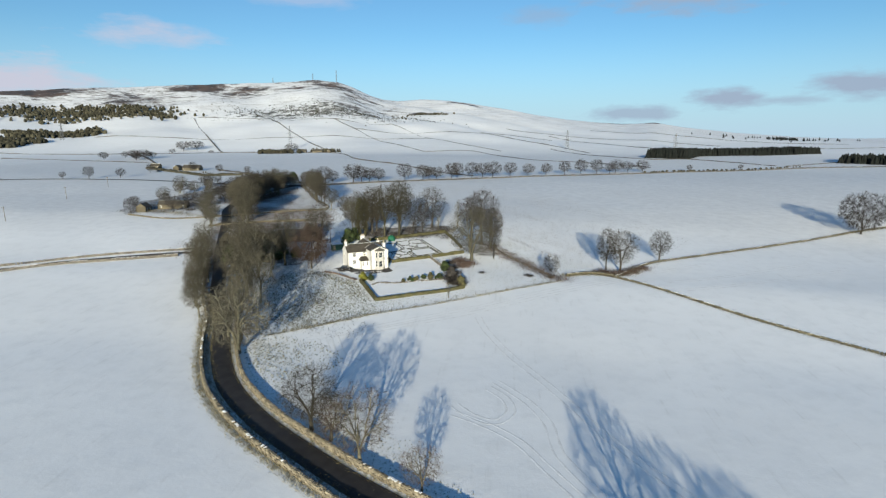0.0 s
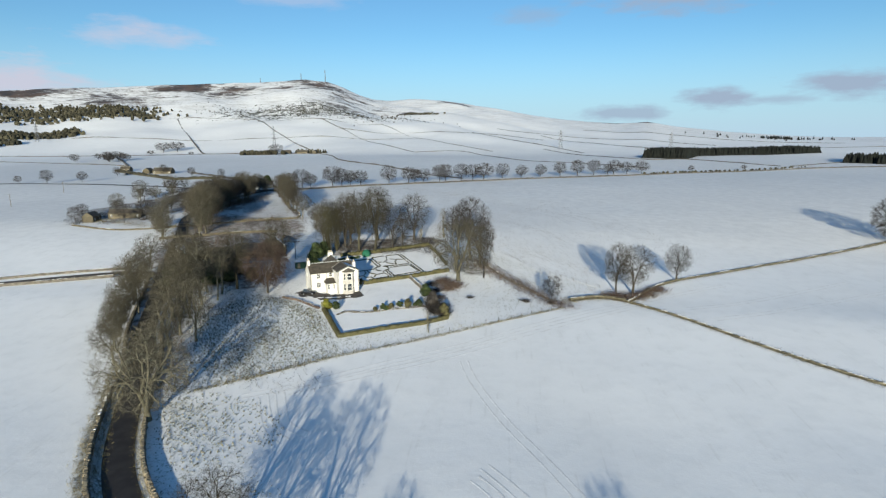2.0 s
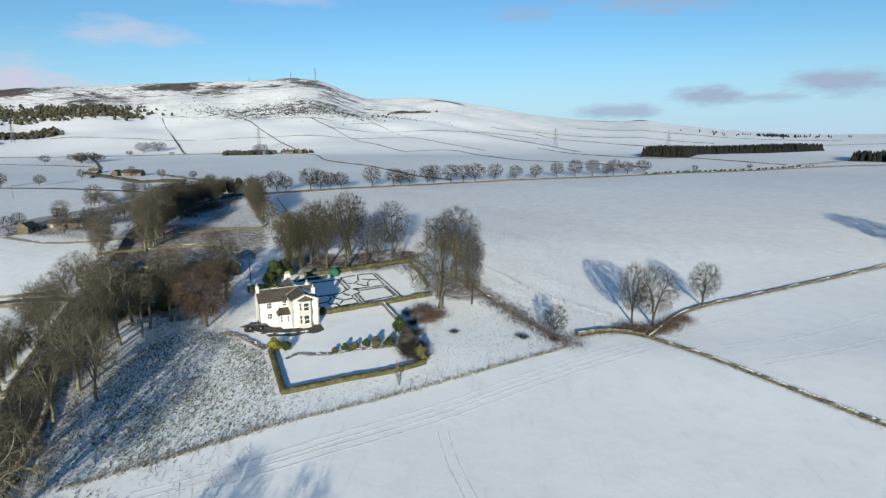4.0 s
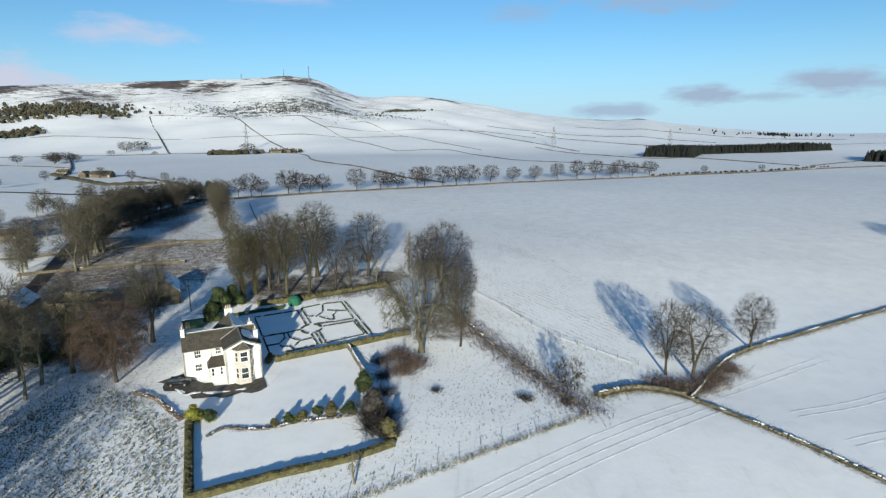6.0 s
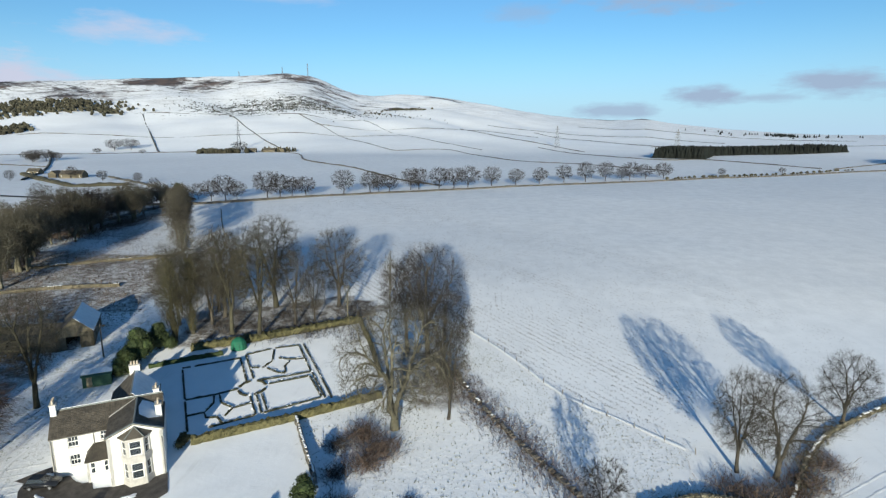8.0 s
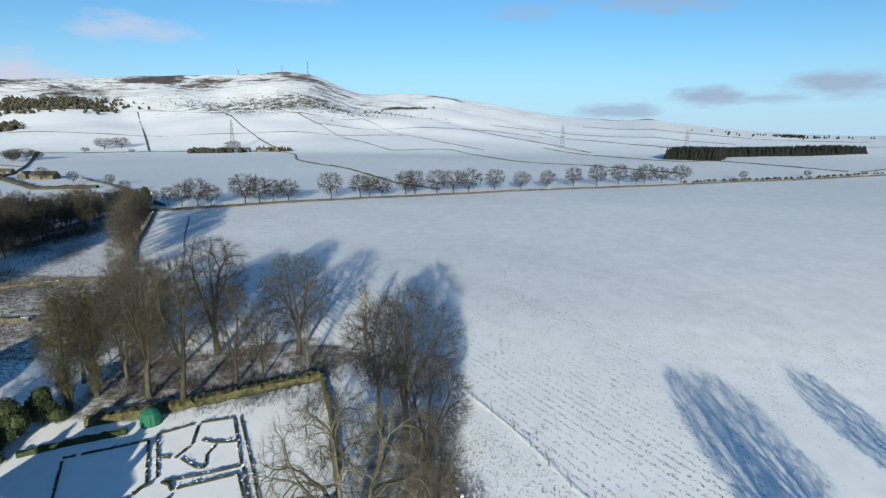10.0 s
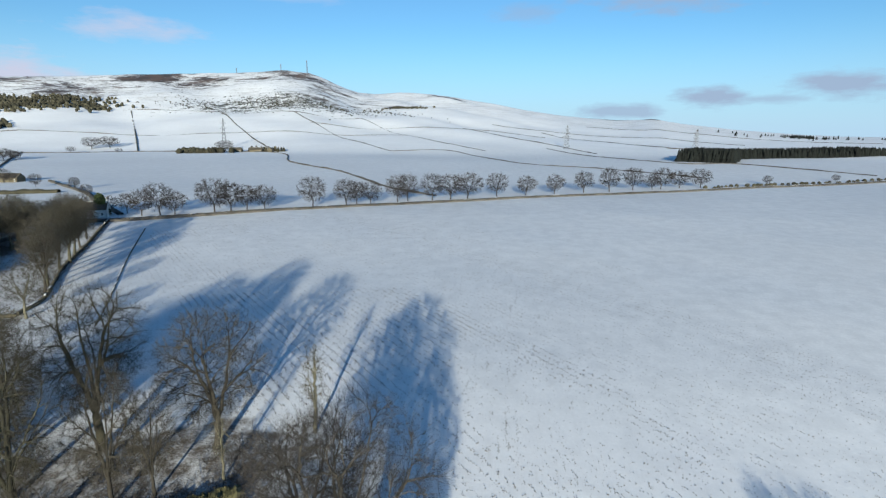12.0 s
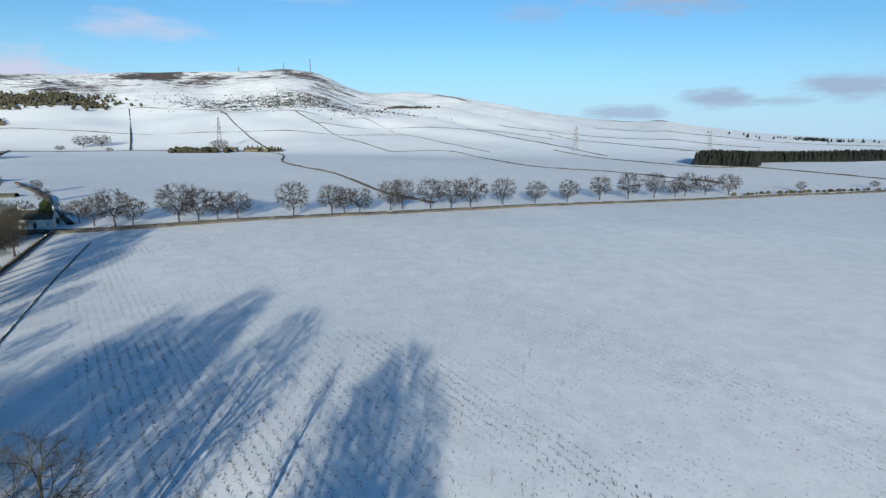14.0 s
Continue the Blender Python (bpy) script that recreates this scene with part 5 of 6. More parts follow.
def scrub_mesh(seed, points, tall, wide, stems, thick=0.02):
    """Bramble-like tangle: many thin arching stems round plan points."""
    r = np.random.default_rng(seed)
    base = np.asarray(points, float)[r.integers(0, len(points), stems)] + r.normal(0, wide, (stems, 2))
    z = height(base[:, 0], base[:, 1])
    up = np.column_stack([r.normal(0, 0.55, (stems, 2)), r.uniform(0.45, 1.0, stems)]) * tall * r.uniform(0.5, 1.1, (stems, 1))
    p0 = np.column_stack([base, z - 0.05])
    p1, p2 = p0 + up * 0.6, p0 + up * (1, 1, 0.82) + np.column_stack([r.normal(0, 0.2, (stems, 2)), np.zeros(stems)])
    t = np.cross(up, r.normal(size=(stems, 3)))
    t = t / np.linalg.norm(t, axis=1)[:, None] * thick * r.uniform(0.7, 1.6, (stems, 1))
    v = np.stack([p0 - t, p0 + t, p1 + t * 0.8, p1 - t * 0.8, p2], 1).reshape(-1, 3)
    f = []
    for k in range(stems):
        f += [(5 * k, 5 * k + 1, 5 * k + 2, 5 * k + 3), (5 * k + 3, 5 * k + 2, 5 * k + 4)]
    return v, f


def bramble(name, points, tall, wide, stems, seed, label, material=None, category="scrub", kind="stuff"):
    return tagged(new(name, raw(name, *scrub_mesh(seed, points, tall, wide, stems), material or M_BRACKEN)), label, category, kind=kind)


# lawn hedge in front, garden walls and hedges
hedge([(-48.2, 170.6), (-39, 153.6), (-28.6, 159.2), (-19.4, 163.2), (-13.5, 167.0)], 1.15, 0.95, M_HEDGE, 21, "clipped olive hedge round the lower lawn", cap=0.0, ragged=0.06)
hedge([(-42.4, 193.3), (-37.2, 196.0), (-28.8, 200.4), (-21.4, 205.0), (-16.7, 207.8)], 1.0, 1.15, M_HEDGE, 22, "clipped olive hedge along the parterre", cap=0.0)
# low dark strip of leaves along the back of the garden path
hedge([(-62.2, 214.6), (-57.5, 217.4), (-50.6, 220.6)], 0.9, 0.7, M_YEW, 26, "low dark leafy strip beside the garden path", cap=0.0)
hedge([(-58, 222.2), (-49, 226.2), (-40.6, 230.6), (-27.3, 237.6)], 2.0, 1.2, M_HEDGE, 23, "broad olive hedge behind the parterre", cap=0.0)
hedge([(-27.3, 237.6), (-22.3, 226), (-18, 214)], 0.7, 1.0, M_HEDGE, 24, "olive hedge at the end of the garden", cap=0.0)
shrub("ball_shrub", -43.2, 193.0, 1.3, 1.3, 2.3, M_HEDGE, 31, "rounded clipped hedge end with yellow-green leaves")
stone_wall([(-28.6, 199.6), (-24.6, 192.0), (-21.4, 186.2)], 1.0, 0.45, rng, "low stone wall across the upper lawn", M_STONE, 0.35, 0.45)


def parterre():
    """Low box hedges in beds, joined by paths, in the garden's own axes."""
    ang = radians(30.5)
    ux, uy = Vector((math.cos(ang), math.sin(ang))), Vector((-math.sin(ang), math.cos(ang)))
    o = Vector((-45.6, 198.6))

    def at(u, v):
        p = o + ux * u + uy * v
        return (p.x, p.y)

    seed = 100
    runs = [
        [(-0.5, 18.2), (-0.4, 7.4)], [(-0.4, 6.4), (-0.3, -2.8)], [(-0.5, 19.0), (0.9, 18.9)], [(1.6, 18.8), (9.7, 18.2)], [(9.7, 18.0), (9.7, 8.6)], [(-0.3, 7.0), (4.0, 6.5), (8.0, 6.6)],
        [(10.8, 19.0), (10.9, 9.2)], [(11.0, 19.2), (15.6, 19.6)], [(16.5, 19.5), (21.0, 18.7)], [(21.0, 18.4), (20.8, 7.2)], [(20.6, 7.0), (16.4, 7.3), (11.8, 8.0)],
        [(11.0, 13.6), (12.4, 12.8)], [(13.0, 12.4), (15.0, 14.3), (16.1, 18.8)], [(16.4, 15.0), (18.1, 13.6), (20.6, 12.6)], [(13.7, 11.9), (15.4, 9.2), (16.4, 8.6)], [(16.5, 8.8), (16.8, 11.2), (18.0, 12.8)],
        [(21.9, 18.6), (22.0, 7.0), (21.9, -3.4)], [(20.9, 6.4), (20.9, -2.8)],
        [(13.1, 6.0), (20.2, 5.5)], [(20.2, 5.2), (20.4, -2.2)], [(20.2, -2.5), (10.9, -2.9)], [(10.6, 3.0), (10.6, -2.7)], [(11.5, 2.9), (11.5, -2.2)],
        [(-0.4, 1.8), (2.3, 1.6), (3.9, 3.9), (4.1, 6.1)], [(2.3, 1.3), (2.5, -0.1), (4.1, -0.8), (4.6, -2.7)], [(5.0, 5.8), (5.0, 3.4), (6.6, 0.9), (5.2, -1.0)], [(6.8, 0.8), (9.4, 1.0)], [(9.6, 3.2), (9.7, -2.8)], [(2.7, -3.1), (9.5, -3.0)],
    ]
    for run in runs:
        seed += 1
        hedge([at(*p) for p in run], 0.28, 0.30, M_BOX, seed, "low dark box hedging edging a snowy bed", "box_hedge", "hedge", "parterre hedges", leaf=0.11, dense=60, ragged=0.18, cap=0.22)
    ring = [at(10.3 + 2.3 * math.cos(a), 5.9 + 2.5 * math.sin(a)) for a in np.linspace(0, 2 * math.pi, 13)[:-1]]
    for k in range(0, 12, 3):
        hedge([ring[k], ring[k + 1], ring[(k + 2) % 12]], 0.4, 0.36, M_BOX, seed + 10 + k, "low curved box hedging round the central bed", "box_hedge", "hedge", "parterre hedges", leaf=0.11, dense=60)


parterre()
gr = random.Random(9)
for k, (x, y, s) in enumerate(((-34.0, 170.9, 0.62), (-31.8, 171.8, 1.0), (-29.9, 173.2, 0.85), (-27.7, 174.4, 0.9), (-25.1, 174.2, 1.25), (-22.4, 175.3, 1.15))):
    shrub("clipped_shrub", x, y, s * 1.4, s * 1.4, s * 2.1, M_YEW if k % 2 else M_HEDGE, 40 + k, "rounded clipped shrub in a row on the lawn", "shrub", "row of clipped shrubs", leaf=0.12, count=2000, lumps=9)
shrub("golden_shrub", -30.8, 172.0, 0.7, 0.7, 1.3, M_GOLD, 47, "small yellow-green bush among clipped shrubs", leaf=0.12, count=700)
stone_wall([(-43.4, 167.4), (-41.5, 169.5), (-36.2, 169.6), (-32.7, 170.7), (-30.6, 171.9), (-26, 173.1), (-20.4, 174.8)], 0.35, 0.5, rng, "low rockery edging with snow between two lawns", M_STONE, 0.55, 0.4, gaps=0.3)
bramble("bramble_patch", smooth_line([(-42, 169.6), (-36.2, 170), (-31, 172.2), (-24, 174.2), (-20, 175.2)], 0.6), 0.55, 0.35, 1100, 87, "low dead plants on the rockery edging", M_BRACKEN)
shrub("conifer_shrub", -21.4, 181.4, 2.6, 2.6, 4.8, M_YEW, 51, "dense green conifer bush beside the lawn", leaf=0.22, count=2600, lumps=9)
shrub("conifer_shrub", -18.2, 175.4, 2.7, 2.5, 4.7, M_DARKTWIG, 52, "dark brown leafless thicket beside the lawn", leaf=0.22, count=3000, lumps=14)
bramble("bramble_patch", [(-18.6, 175), (-17.4, 171.5), (-15.6, 170)], 3.4, 0.9, 2600, 100, "tall leafless thicket beside the lawn", M_DARKTWIG)
shrub("conifer_shrub", -14.7, 168.6, 1.9, 1.9, 3.9, M_HEDGE, 53, "olive conifer bush at the lawn's corner", leaf=0.2, count=2000, lumps=8)
shrub("golden_shrub", -47.6, 171.0, 2.3, 2.2, 3.4, M_GOLD, 54, "golden-green rounded shrub at the drive", leaf=0.2, count=2000, lumps=8)
shrub("laurel_bush", -45.0, 171.4, 1.8, 1.7, 2.4, M_YEW, 55, "dark green bush beside the golden shrub", leaf=0.2, count=1200)
for k, (x, y, s, h_) in enumerate(((-65.6, 212.6, 2.8, 4.8), (-65.4, 217.2, 3.6, 7.2), (-64.4, 222.0, 3.0, 6.2))):
    shrub("yew_tree", x, y, s, s * 0.95, h_, M_YEW, 160 + k, "dark green spreading yew behind the house", "tree", "yews behind the house", leaf=0.2, count=6000, lumps=18)
for k, (x, y, s, h_) in enumerate(((-104, 190, 4.0, 7.5), (-98, 188.5, 4.2, 7.0), (-92, 191, 4.0, 6.5), (-86.5, 194, 3.4, 6.0), (-88, 201, 3.0, 6.0), (-80.5, 196.5, 2.4, 4.2), (-96, 205, 2.6, 5.5))):
    shrub("evergreen_thicket", x, y, s, s, h_, M_YEW, 60 + k, "dark evergreen thicket under the bare trees", "shrub", "evergreens in the wood", leaf=0.3, count=5200, lumps=16)
bramble("bramble_patch", [(-15.6, 190.7), (-14, 193.9), (-17.5, 197)], 2.2, 1.4, 2400, 71, "russet bramble patch in thin snow")
bramble("bramble_patch", [(-20.5, 194), (-19, 188), (-17.5, 182), (-16, 175)], 1.8, 1.0, 1800, 72, "dark bramble strip along the lawn wall", M_DARKTWIG)
bramble("bramble_bank", smooth_line([(-6.5, 221), (-5.2, 215), (-0.4, 208), (1.2, 203.5), (6.8, 197.5), (8.2, 192), (12.6, 188.4), (14.6, 182.5), (19, 178.5)], 1.7), 1.2, 1.9, 5200, 73, "russet bramble bank along the paddock")
bramble("bramble_bank", smooth_line([(-6, 219), (-2, 210), (3, 201.5), (8, 193.5), (13, 186), (18, 180)], 0.6), 1.0, 2.0, 1800, 88, "dark leafless scrub along the bramble bank", M_DARKTWIG)
bramble("undergrowth", [(gr.uniform(-158, -138), gr.uniform(300, 384)) for _ in range(60)], 1.6, 2.5, 4500, 89, "brown undergrowth below the far wood", M_DARKTWIG)
bramble("bramble_patch", [(33, 189.5), (36, 188), (40, 189), (44, 192), (48, 196)], 1.8, 1.6, 3200, 74, "russet scrub round the field-corner trees")
bramble("bramble_patch", smooth_line([(19, 183), (25, 186.4), (31, 187.6), (37, 187), (42, 190), (47, 197)], 1.0), 0.7, 1.4, 3600, 99, "dry straw-coloured grass round the field corner", M_STRAW)
bramble("bramble_patch", [(7, 182.4), (8, 181.6), (-8.5, 183.6), (14.5, 181)], 1.2, 0.5, 700, 75, "small leafless bushes in the paddock", M_DARKTWIG)
bramble("bramble_bank", smooth_line([(-61, 126), (-47.5, 135.4), (-35.5, 144), (-21, 152.5), (-2, 164.3), (17, 177)], 0.8), 0.8, 0.35, 3600, 76, "dry grass and low scrub along the field edge", M_STRAW)
bramble("bramble_bank", smooth_line(offset_line([p for p in ROAD if 40 < p[1] < 160], 3.0), 0.8), 0.8, 0.7, 13000, 77, "straw-coloured grass on the road verge", M_STRAW)
bramble("bramble_bank", smooth_line(offset_line([p for p in ROAD if 40 < p[1] < 150], 5.1), 0.8), 0.75, 0.6, 11000, 98, "straw-coloured grass outside the road wall", M_STRAW)
bramble("bramble_bank", smooth_line(offset_line([p for p in ROAD if 40 < p[1] < 130], -2.7), 0.8), 0.6, 0.45, 4200, 78, "straw-coloured grass on the road verge", M_STRAW)
bramble("undergrowth", [(-66 - v * 0.5 + gr.uniform(0, 30), 122 + v) for v in np.linspace(6, 165, 150)], 1.6, 3.0, 8000, 79, "brown undergrowth below the wood", M_DARKTWIG)
bramble("undergrowth", smooth_line(offset_line([p for p in ROAD if 110 < p[1] < 300], -7), 2), 1.3, 1.2, 5000, 80, "brown undergrowth beside the road", M_BRACKEN)
bramble("undergrowth", [(gr.uniform(-63, -24), 235 + gr.uniform(-7, 11)) for _ in range(60)], 1.6, 1.8, 9000, 81, "brown undergrowth below the garden trees", M_DARKTWIG)
bramble("undergrowth", smooth_line([(-196, 274), (-175, 268), (-150, 262), (-126, 273), (-96, 285)], 2), 1.2, 2.0, 3600, 82, "rank brown grass along the meadow wall", M_STRAW)
bramble("undergrowth", [(gr.uniform(-206, -168), gr.uniform(266, 292)) for _ in range(30)], 1.6, 2.0, 3600, 84, "brown scrub round the byre", M_DARKTWIG)
bramble("undergrowth", [(gr.uniform(-134, -88), gr.uniform(196, 250)) for _ in range(120)], 1.1, 3.0, 9000, 85, "dead bracken and brush round the steading", M_BRACKEN)
bramble("undergrowth", [(gr.uniform(-146, -90), gr.uniform(256, 330)) for _ in range(120)], 0.8, 3.0, 4000, 86, "long brown grass in the meadow", M_BRACKEN)
bramble("undergrowth", smooth_line([(-160, 303), (-152, 318), (-147, 335), (-150, 346)], 2), 1.5, 4.0, 7000, 83, "russet bracken bed in the meadow", M_BRACKEN)

for k, line in enumerate(([(36, 184.5), (47.5, 172.5), (66, 150), (88, 128), (140, 80)], [(37, 184.5), (50, 201), (65, 211.5), (102, 234), (146, 259.5), (200, 285)], [(20.5, 184), (27, 187), (31.5, 187), (36, 185)])):
    bramble("wall_grass", smooth_line(line, 0.7), 0.75, 0.55, (7000, 8200, 2400)[k], 90 + k, "rank grass and moss along the field wall", (M_HEDGE, M_HEDGE, M_HEDGE)[k])
    bramble("wall_scrub", smooth_line(line, 0.7), 0.9, 0.7, (2200, 3000, 700)[k], 95 + k, "thin brown scrub along the field wall", M_BRACKEN)
# gravel sweep before the house
ribbon("gravel_sweep", [(-60, 185.6), (-55.5, 182.2), (-50, 181.2), (-44.5, 182.6), (-40.8, 184.6)], 4.8, M_GRAVEL, 0.06, "bare wet gravel in front of the house", "gravel", 1.2, ragged=0.32)


def snow_patch(x, y, rx, ry, turn, seed):
    """A low lump of left-over snow with a ragged rim, on the gravel."""
    r = np.random.default_rng(seed)
    n, v = 18, []
    z = hz(x, y) + 0.09
    ca, sa = math.cos(radians(turn)), math.sin(radians(turn))
    wob = 1 + 0.3 * np.sin(np.arange(n) * 1.05 + seed) + r.normal(0, 0.12, n)
    for k_, up in ((1.0, 0.0), (0.8, 0.06), (0.4, 0.09)):
        for i in range(n):
            a = 2 * math.pi * i / n
            px_, py_ = rx * k_ * wob[i] * math.cos(a), ry * k_ * wob[i] * math.sin(a)
            v.append((x + px_ * ca - py_ * sa, y + px_ * sa + py_ * ca, z + up))
    f = [(b * n + i, b * n + (i + 1) % n, b * n + n + (i + 1) % n, b * n + n + i) for b in range(2) for i in range(n)] + [tuple(range(2 * n, 3 * n))]
    tagged(new("snow_patch", raw("snow_patch", v, f, M_SNOWCAP, True)), "thin patch of unmelted snow lying on the gravel", "snow", "snow patches on the gravel")


for x, y, rx, ry, turn, seed in ((-48.6, 180.6, 2.4, 0.5, 12, 1), (-57.6, 184.8, 1.6, 0.6, -20, 2), (-52.6, 180.0, 1.3, 0.5, 30, 3), (-55.4, 180.6, 1.5, 0.45, -35, 4), (-44.2, 182.0, 0.9, 0.4, 25, 5)):
    snow_patch(x, y, rx, ry, turn, seed)
hedge([(-63.5, 179.6), (-58, 177.6), (-52.9, 173.6), (-49.9, 171.5)], 0.8, 0.5, M_BRACKEN, 25, "low leafless hedge along the drive", cap=0.3)


def garden_tent():
    t = thing("garden_tent", -48.6, 223.2, None, 30, "small domed green canvas cover in the garden", "tent")
    bm = bmesh.new()
    rings = []
    for z, r_ in ((0, 1.5), (1.1, 1.45), (1.8, 1.15), (2.25, 0.6), (2.4, 0.08)):
        rings.append([bm.verts.new((r_ * math.cos(a) * (1 + 0.05 * (k % 2)), r_ * math.sin(a) * (1 + 0.05 * (k % 2)), z)) for k, a in enumerate(np.linspace(0, 2 * math.pi, 17)[:-1])])
    for a, b in zip(rings[:-1], rings[1:]):
        for k in range(16):
            bm.faces.new((a[k], a[(k + 1) % 16], b[(k + 1) % 16], b[k]))
    bm.faces.new(rings[-1])
    part("canvas", from_bm("canvas", bm, M_CANVAS), t)
    for k in range(8):
        a = k * math.pi / 4
        part("rib", raw("rib", *tube([(1.6 * math.cos(a), 1.6 * math.sin(a), 0), (1.55 * math.cos(a), 1.55 * math.sin(a), 1.1), (0.7 * math.cos(a), 0.7 * math.sin(a), 2.25)], (0.03, 0.03, 0.03), 4), M_GREENPAINT), t)


garden_tent()


def garden_shed():
    s = thing("garden_shed", -68.0, 208.8, None, 30, "small dark green shed with snow on its roof", "shed")
    bm = bmesh.new()
    wall_panel(bm, (-2.2, -1.2, 0), X, -Y, 4.4, 2.0, [(0.6, 1.5, 0.05, 1.85)], 0.1)
    wall_panel(bm, (2.2, -1.2, 0), Y, X, 2.4, 2.0, [], 0.1)
    wall_panel(bm, (2.2, 1.2, 0), -X, Y, 4.4, 2.0, [], 0.1)
    wall_panel(bm, (-2.2, 1.2, 0), -Y, -X, 2.4, 2.0, [], 0.1)
    part("boarding", from_bm("boarding", bm, M_GREENPAINT), s)
    bm = bmesh.new()
    poly(bm, [(-2.4, -1.4, 1.98), (2.4, -1.4, 1.98), (2.4, 1.4, 2.35), (-2.4, 1.4, 2.35)], (0, 0, 0.08))
    roof = part("roof", from_bm("roof", bm, M_GREENPAINT), s)
    bm = bmesh.new()
    poly(bm, [(-2.35, -0.6, 2.19), (2.35, -0.6, 2.19), (2.35, 1.35, 2.45), (-2.35, 1.35, 2.45)], (0, 0, 0.09))
    part("snow_sheet", from_bm("snow_sheet", bm, M_SNOWCAP), roof, "snow on the roof")
    bm = bmesh.new()
    block(bm, -1.58, -0.72, -1.17, -1.13, 0.06, 1.84)
    part("door", from_bm("door", bm, M_TIMBER), s)


garden_shed()


def parked_car():
    c = thing("parked_car", -56.8, 182.9, hz(-56.8, 182.9) + 0.1, 10, "black hatchback car parked beside the house", "car")
    bm = bmesh.new()
    prof = [(-2.0, 0.35), (-2.05, 0.75), (-1.9, 0.95), (-0.9, 1.02), (0.9, 1.02), (1.95, 0.8), (2.05, 0.55), (2.0, 0.35)]
    poly(bm, [(x, -0.84, z) for x, z in prof], (0, 1.68, 0))
    bmesh.ops.bevel(bm, geom=bm.edges[:], offset=0.05, segments=2, affect="EDGES")
    body = part("body", from_bm("body", bm, M_CARPAINT, True), c)
    bm = bmesh.new()
    low = [(-1.75, -0.74, 0.98), (0.85, -0.74, 1.0), (0.85, 0.74, 1.0), (-1.75, 0.74, 0.98)]
    high = [(-1.45, -0.6, 1.45), (0.05, -0.6, 1.47), (0.05, 0.6, 1.47), (-1.45, 0.6, 1.45)]
    a, b = [bm.verts.new(p) for p in low], [bm.verts.new(p) for p in high]
    for k in range(4):
        bm.faces.new((a[k], a[(k + 1) % 4], b[(k + 1) % 4], b[k]))
    bm.faces.new(b)
    part("glasshouse", from_bm("glasshouse", bm, M_GLASS), body)
    bm = bmesh.new()
    block(bm, -1.47, 0.07, -0.62, 0.62, 1.45, 1.5, 0.02)
    part("roof", from_bm("roof", bm, M_CARPAINT), body)
    for x in (-1.25, 1.25):
        for y in (-0.8, 0.8):
            bm = bmesh.new()
            bmesh.ops.create_cone(bm, cap_ends=True, segments=16, radius1=0.33, radius2=0.33, depth=0.2, matrix=Matrix.Translation((x, y, 0.33)) @ Matrix.Rotation(math.pi / 2, 4, "X"))
            wheel = part("wheel", from_bm("wheel", bm, M_TYRE), c)
            bm = bmesh.new()
            bmesh.ops.create_cone(bm, cap_ends=True, segments=10, radius1=0.19, radius2=0.17, depth=0.03, matrix=Matrix.Translation((x, y + (0.11 if y > 0 else -0.11), 0.33)) @ Matrix.Rotation(math.pi / 2, 4, "X"))
            part("rim", from_bm("rim", bm, M_STEEL), wheel)


parked_car()


# ---- the steading ----
def barn(name, x, y, turn, long, wide, eave, ridge, label, snow, wall=None, roof_on=(True, True), doors=((2, 4.4, 0, 2.6),), broken=0.0, category="barn"):
    """A gabled rubble building: x along its front, y to the back; the ridge runs along y."""
    b = thing(name, x, y, None, turn, label, category)
    bm = bmesh.new()
    wall = wall or M_RUBBLE
    wall_panel(bm, (-wide / 2, 0, -0.3), X, -Y, wide, eave + 0.3, [(d[0] - 0.4, d[1] - 0.4, 0.3 + d[2], 0.3 + d[3]) for d in doors if d[1] < wide], 0.5, [(0, eave + 0.3), (wide, eave + 0.3), (wide / 2, ridge + 0.3)])
    wall_panel(bm, (wide / 2, 0, -0.3), Y, X, long, eave + 0.3, [(3, 4, 1.4, 2.4)], 0.5)
    wall_panel(bm, (-wide / 2, long, -0.3), -Y, -X, long, eave + 0.3, [(3, 4, 1.4, 2.4)], 0.5)
    wall_panel(bm, (wide / 2, long, -0.3), -X, Y, wide, eave + 0.3, [], 0.5, [(0, eave + 0.3), (wide, eave + 0.3), (wide / 2, ridge + 0.3)])
    part("wall", from_bm("wall", bm, wall), b)
    gable_roof(b, -wide / 2, wide / 2, 0, long, eave, ridge + 0.1, "v", 0.2, 0.1, snow=snow)
    return b


barn("stone_barn", -81.6, 221.2, 30.5, 12.5, 6.4, 3.4, 6.2, "stone barn with snow on its shaded slate roof", 1)
barn("stone_barn", -114.5, 209.0, 22, 11, 6.4, 3.2, 5.8, "stone barn with snow on its shaded slate roof", 1)


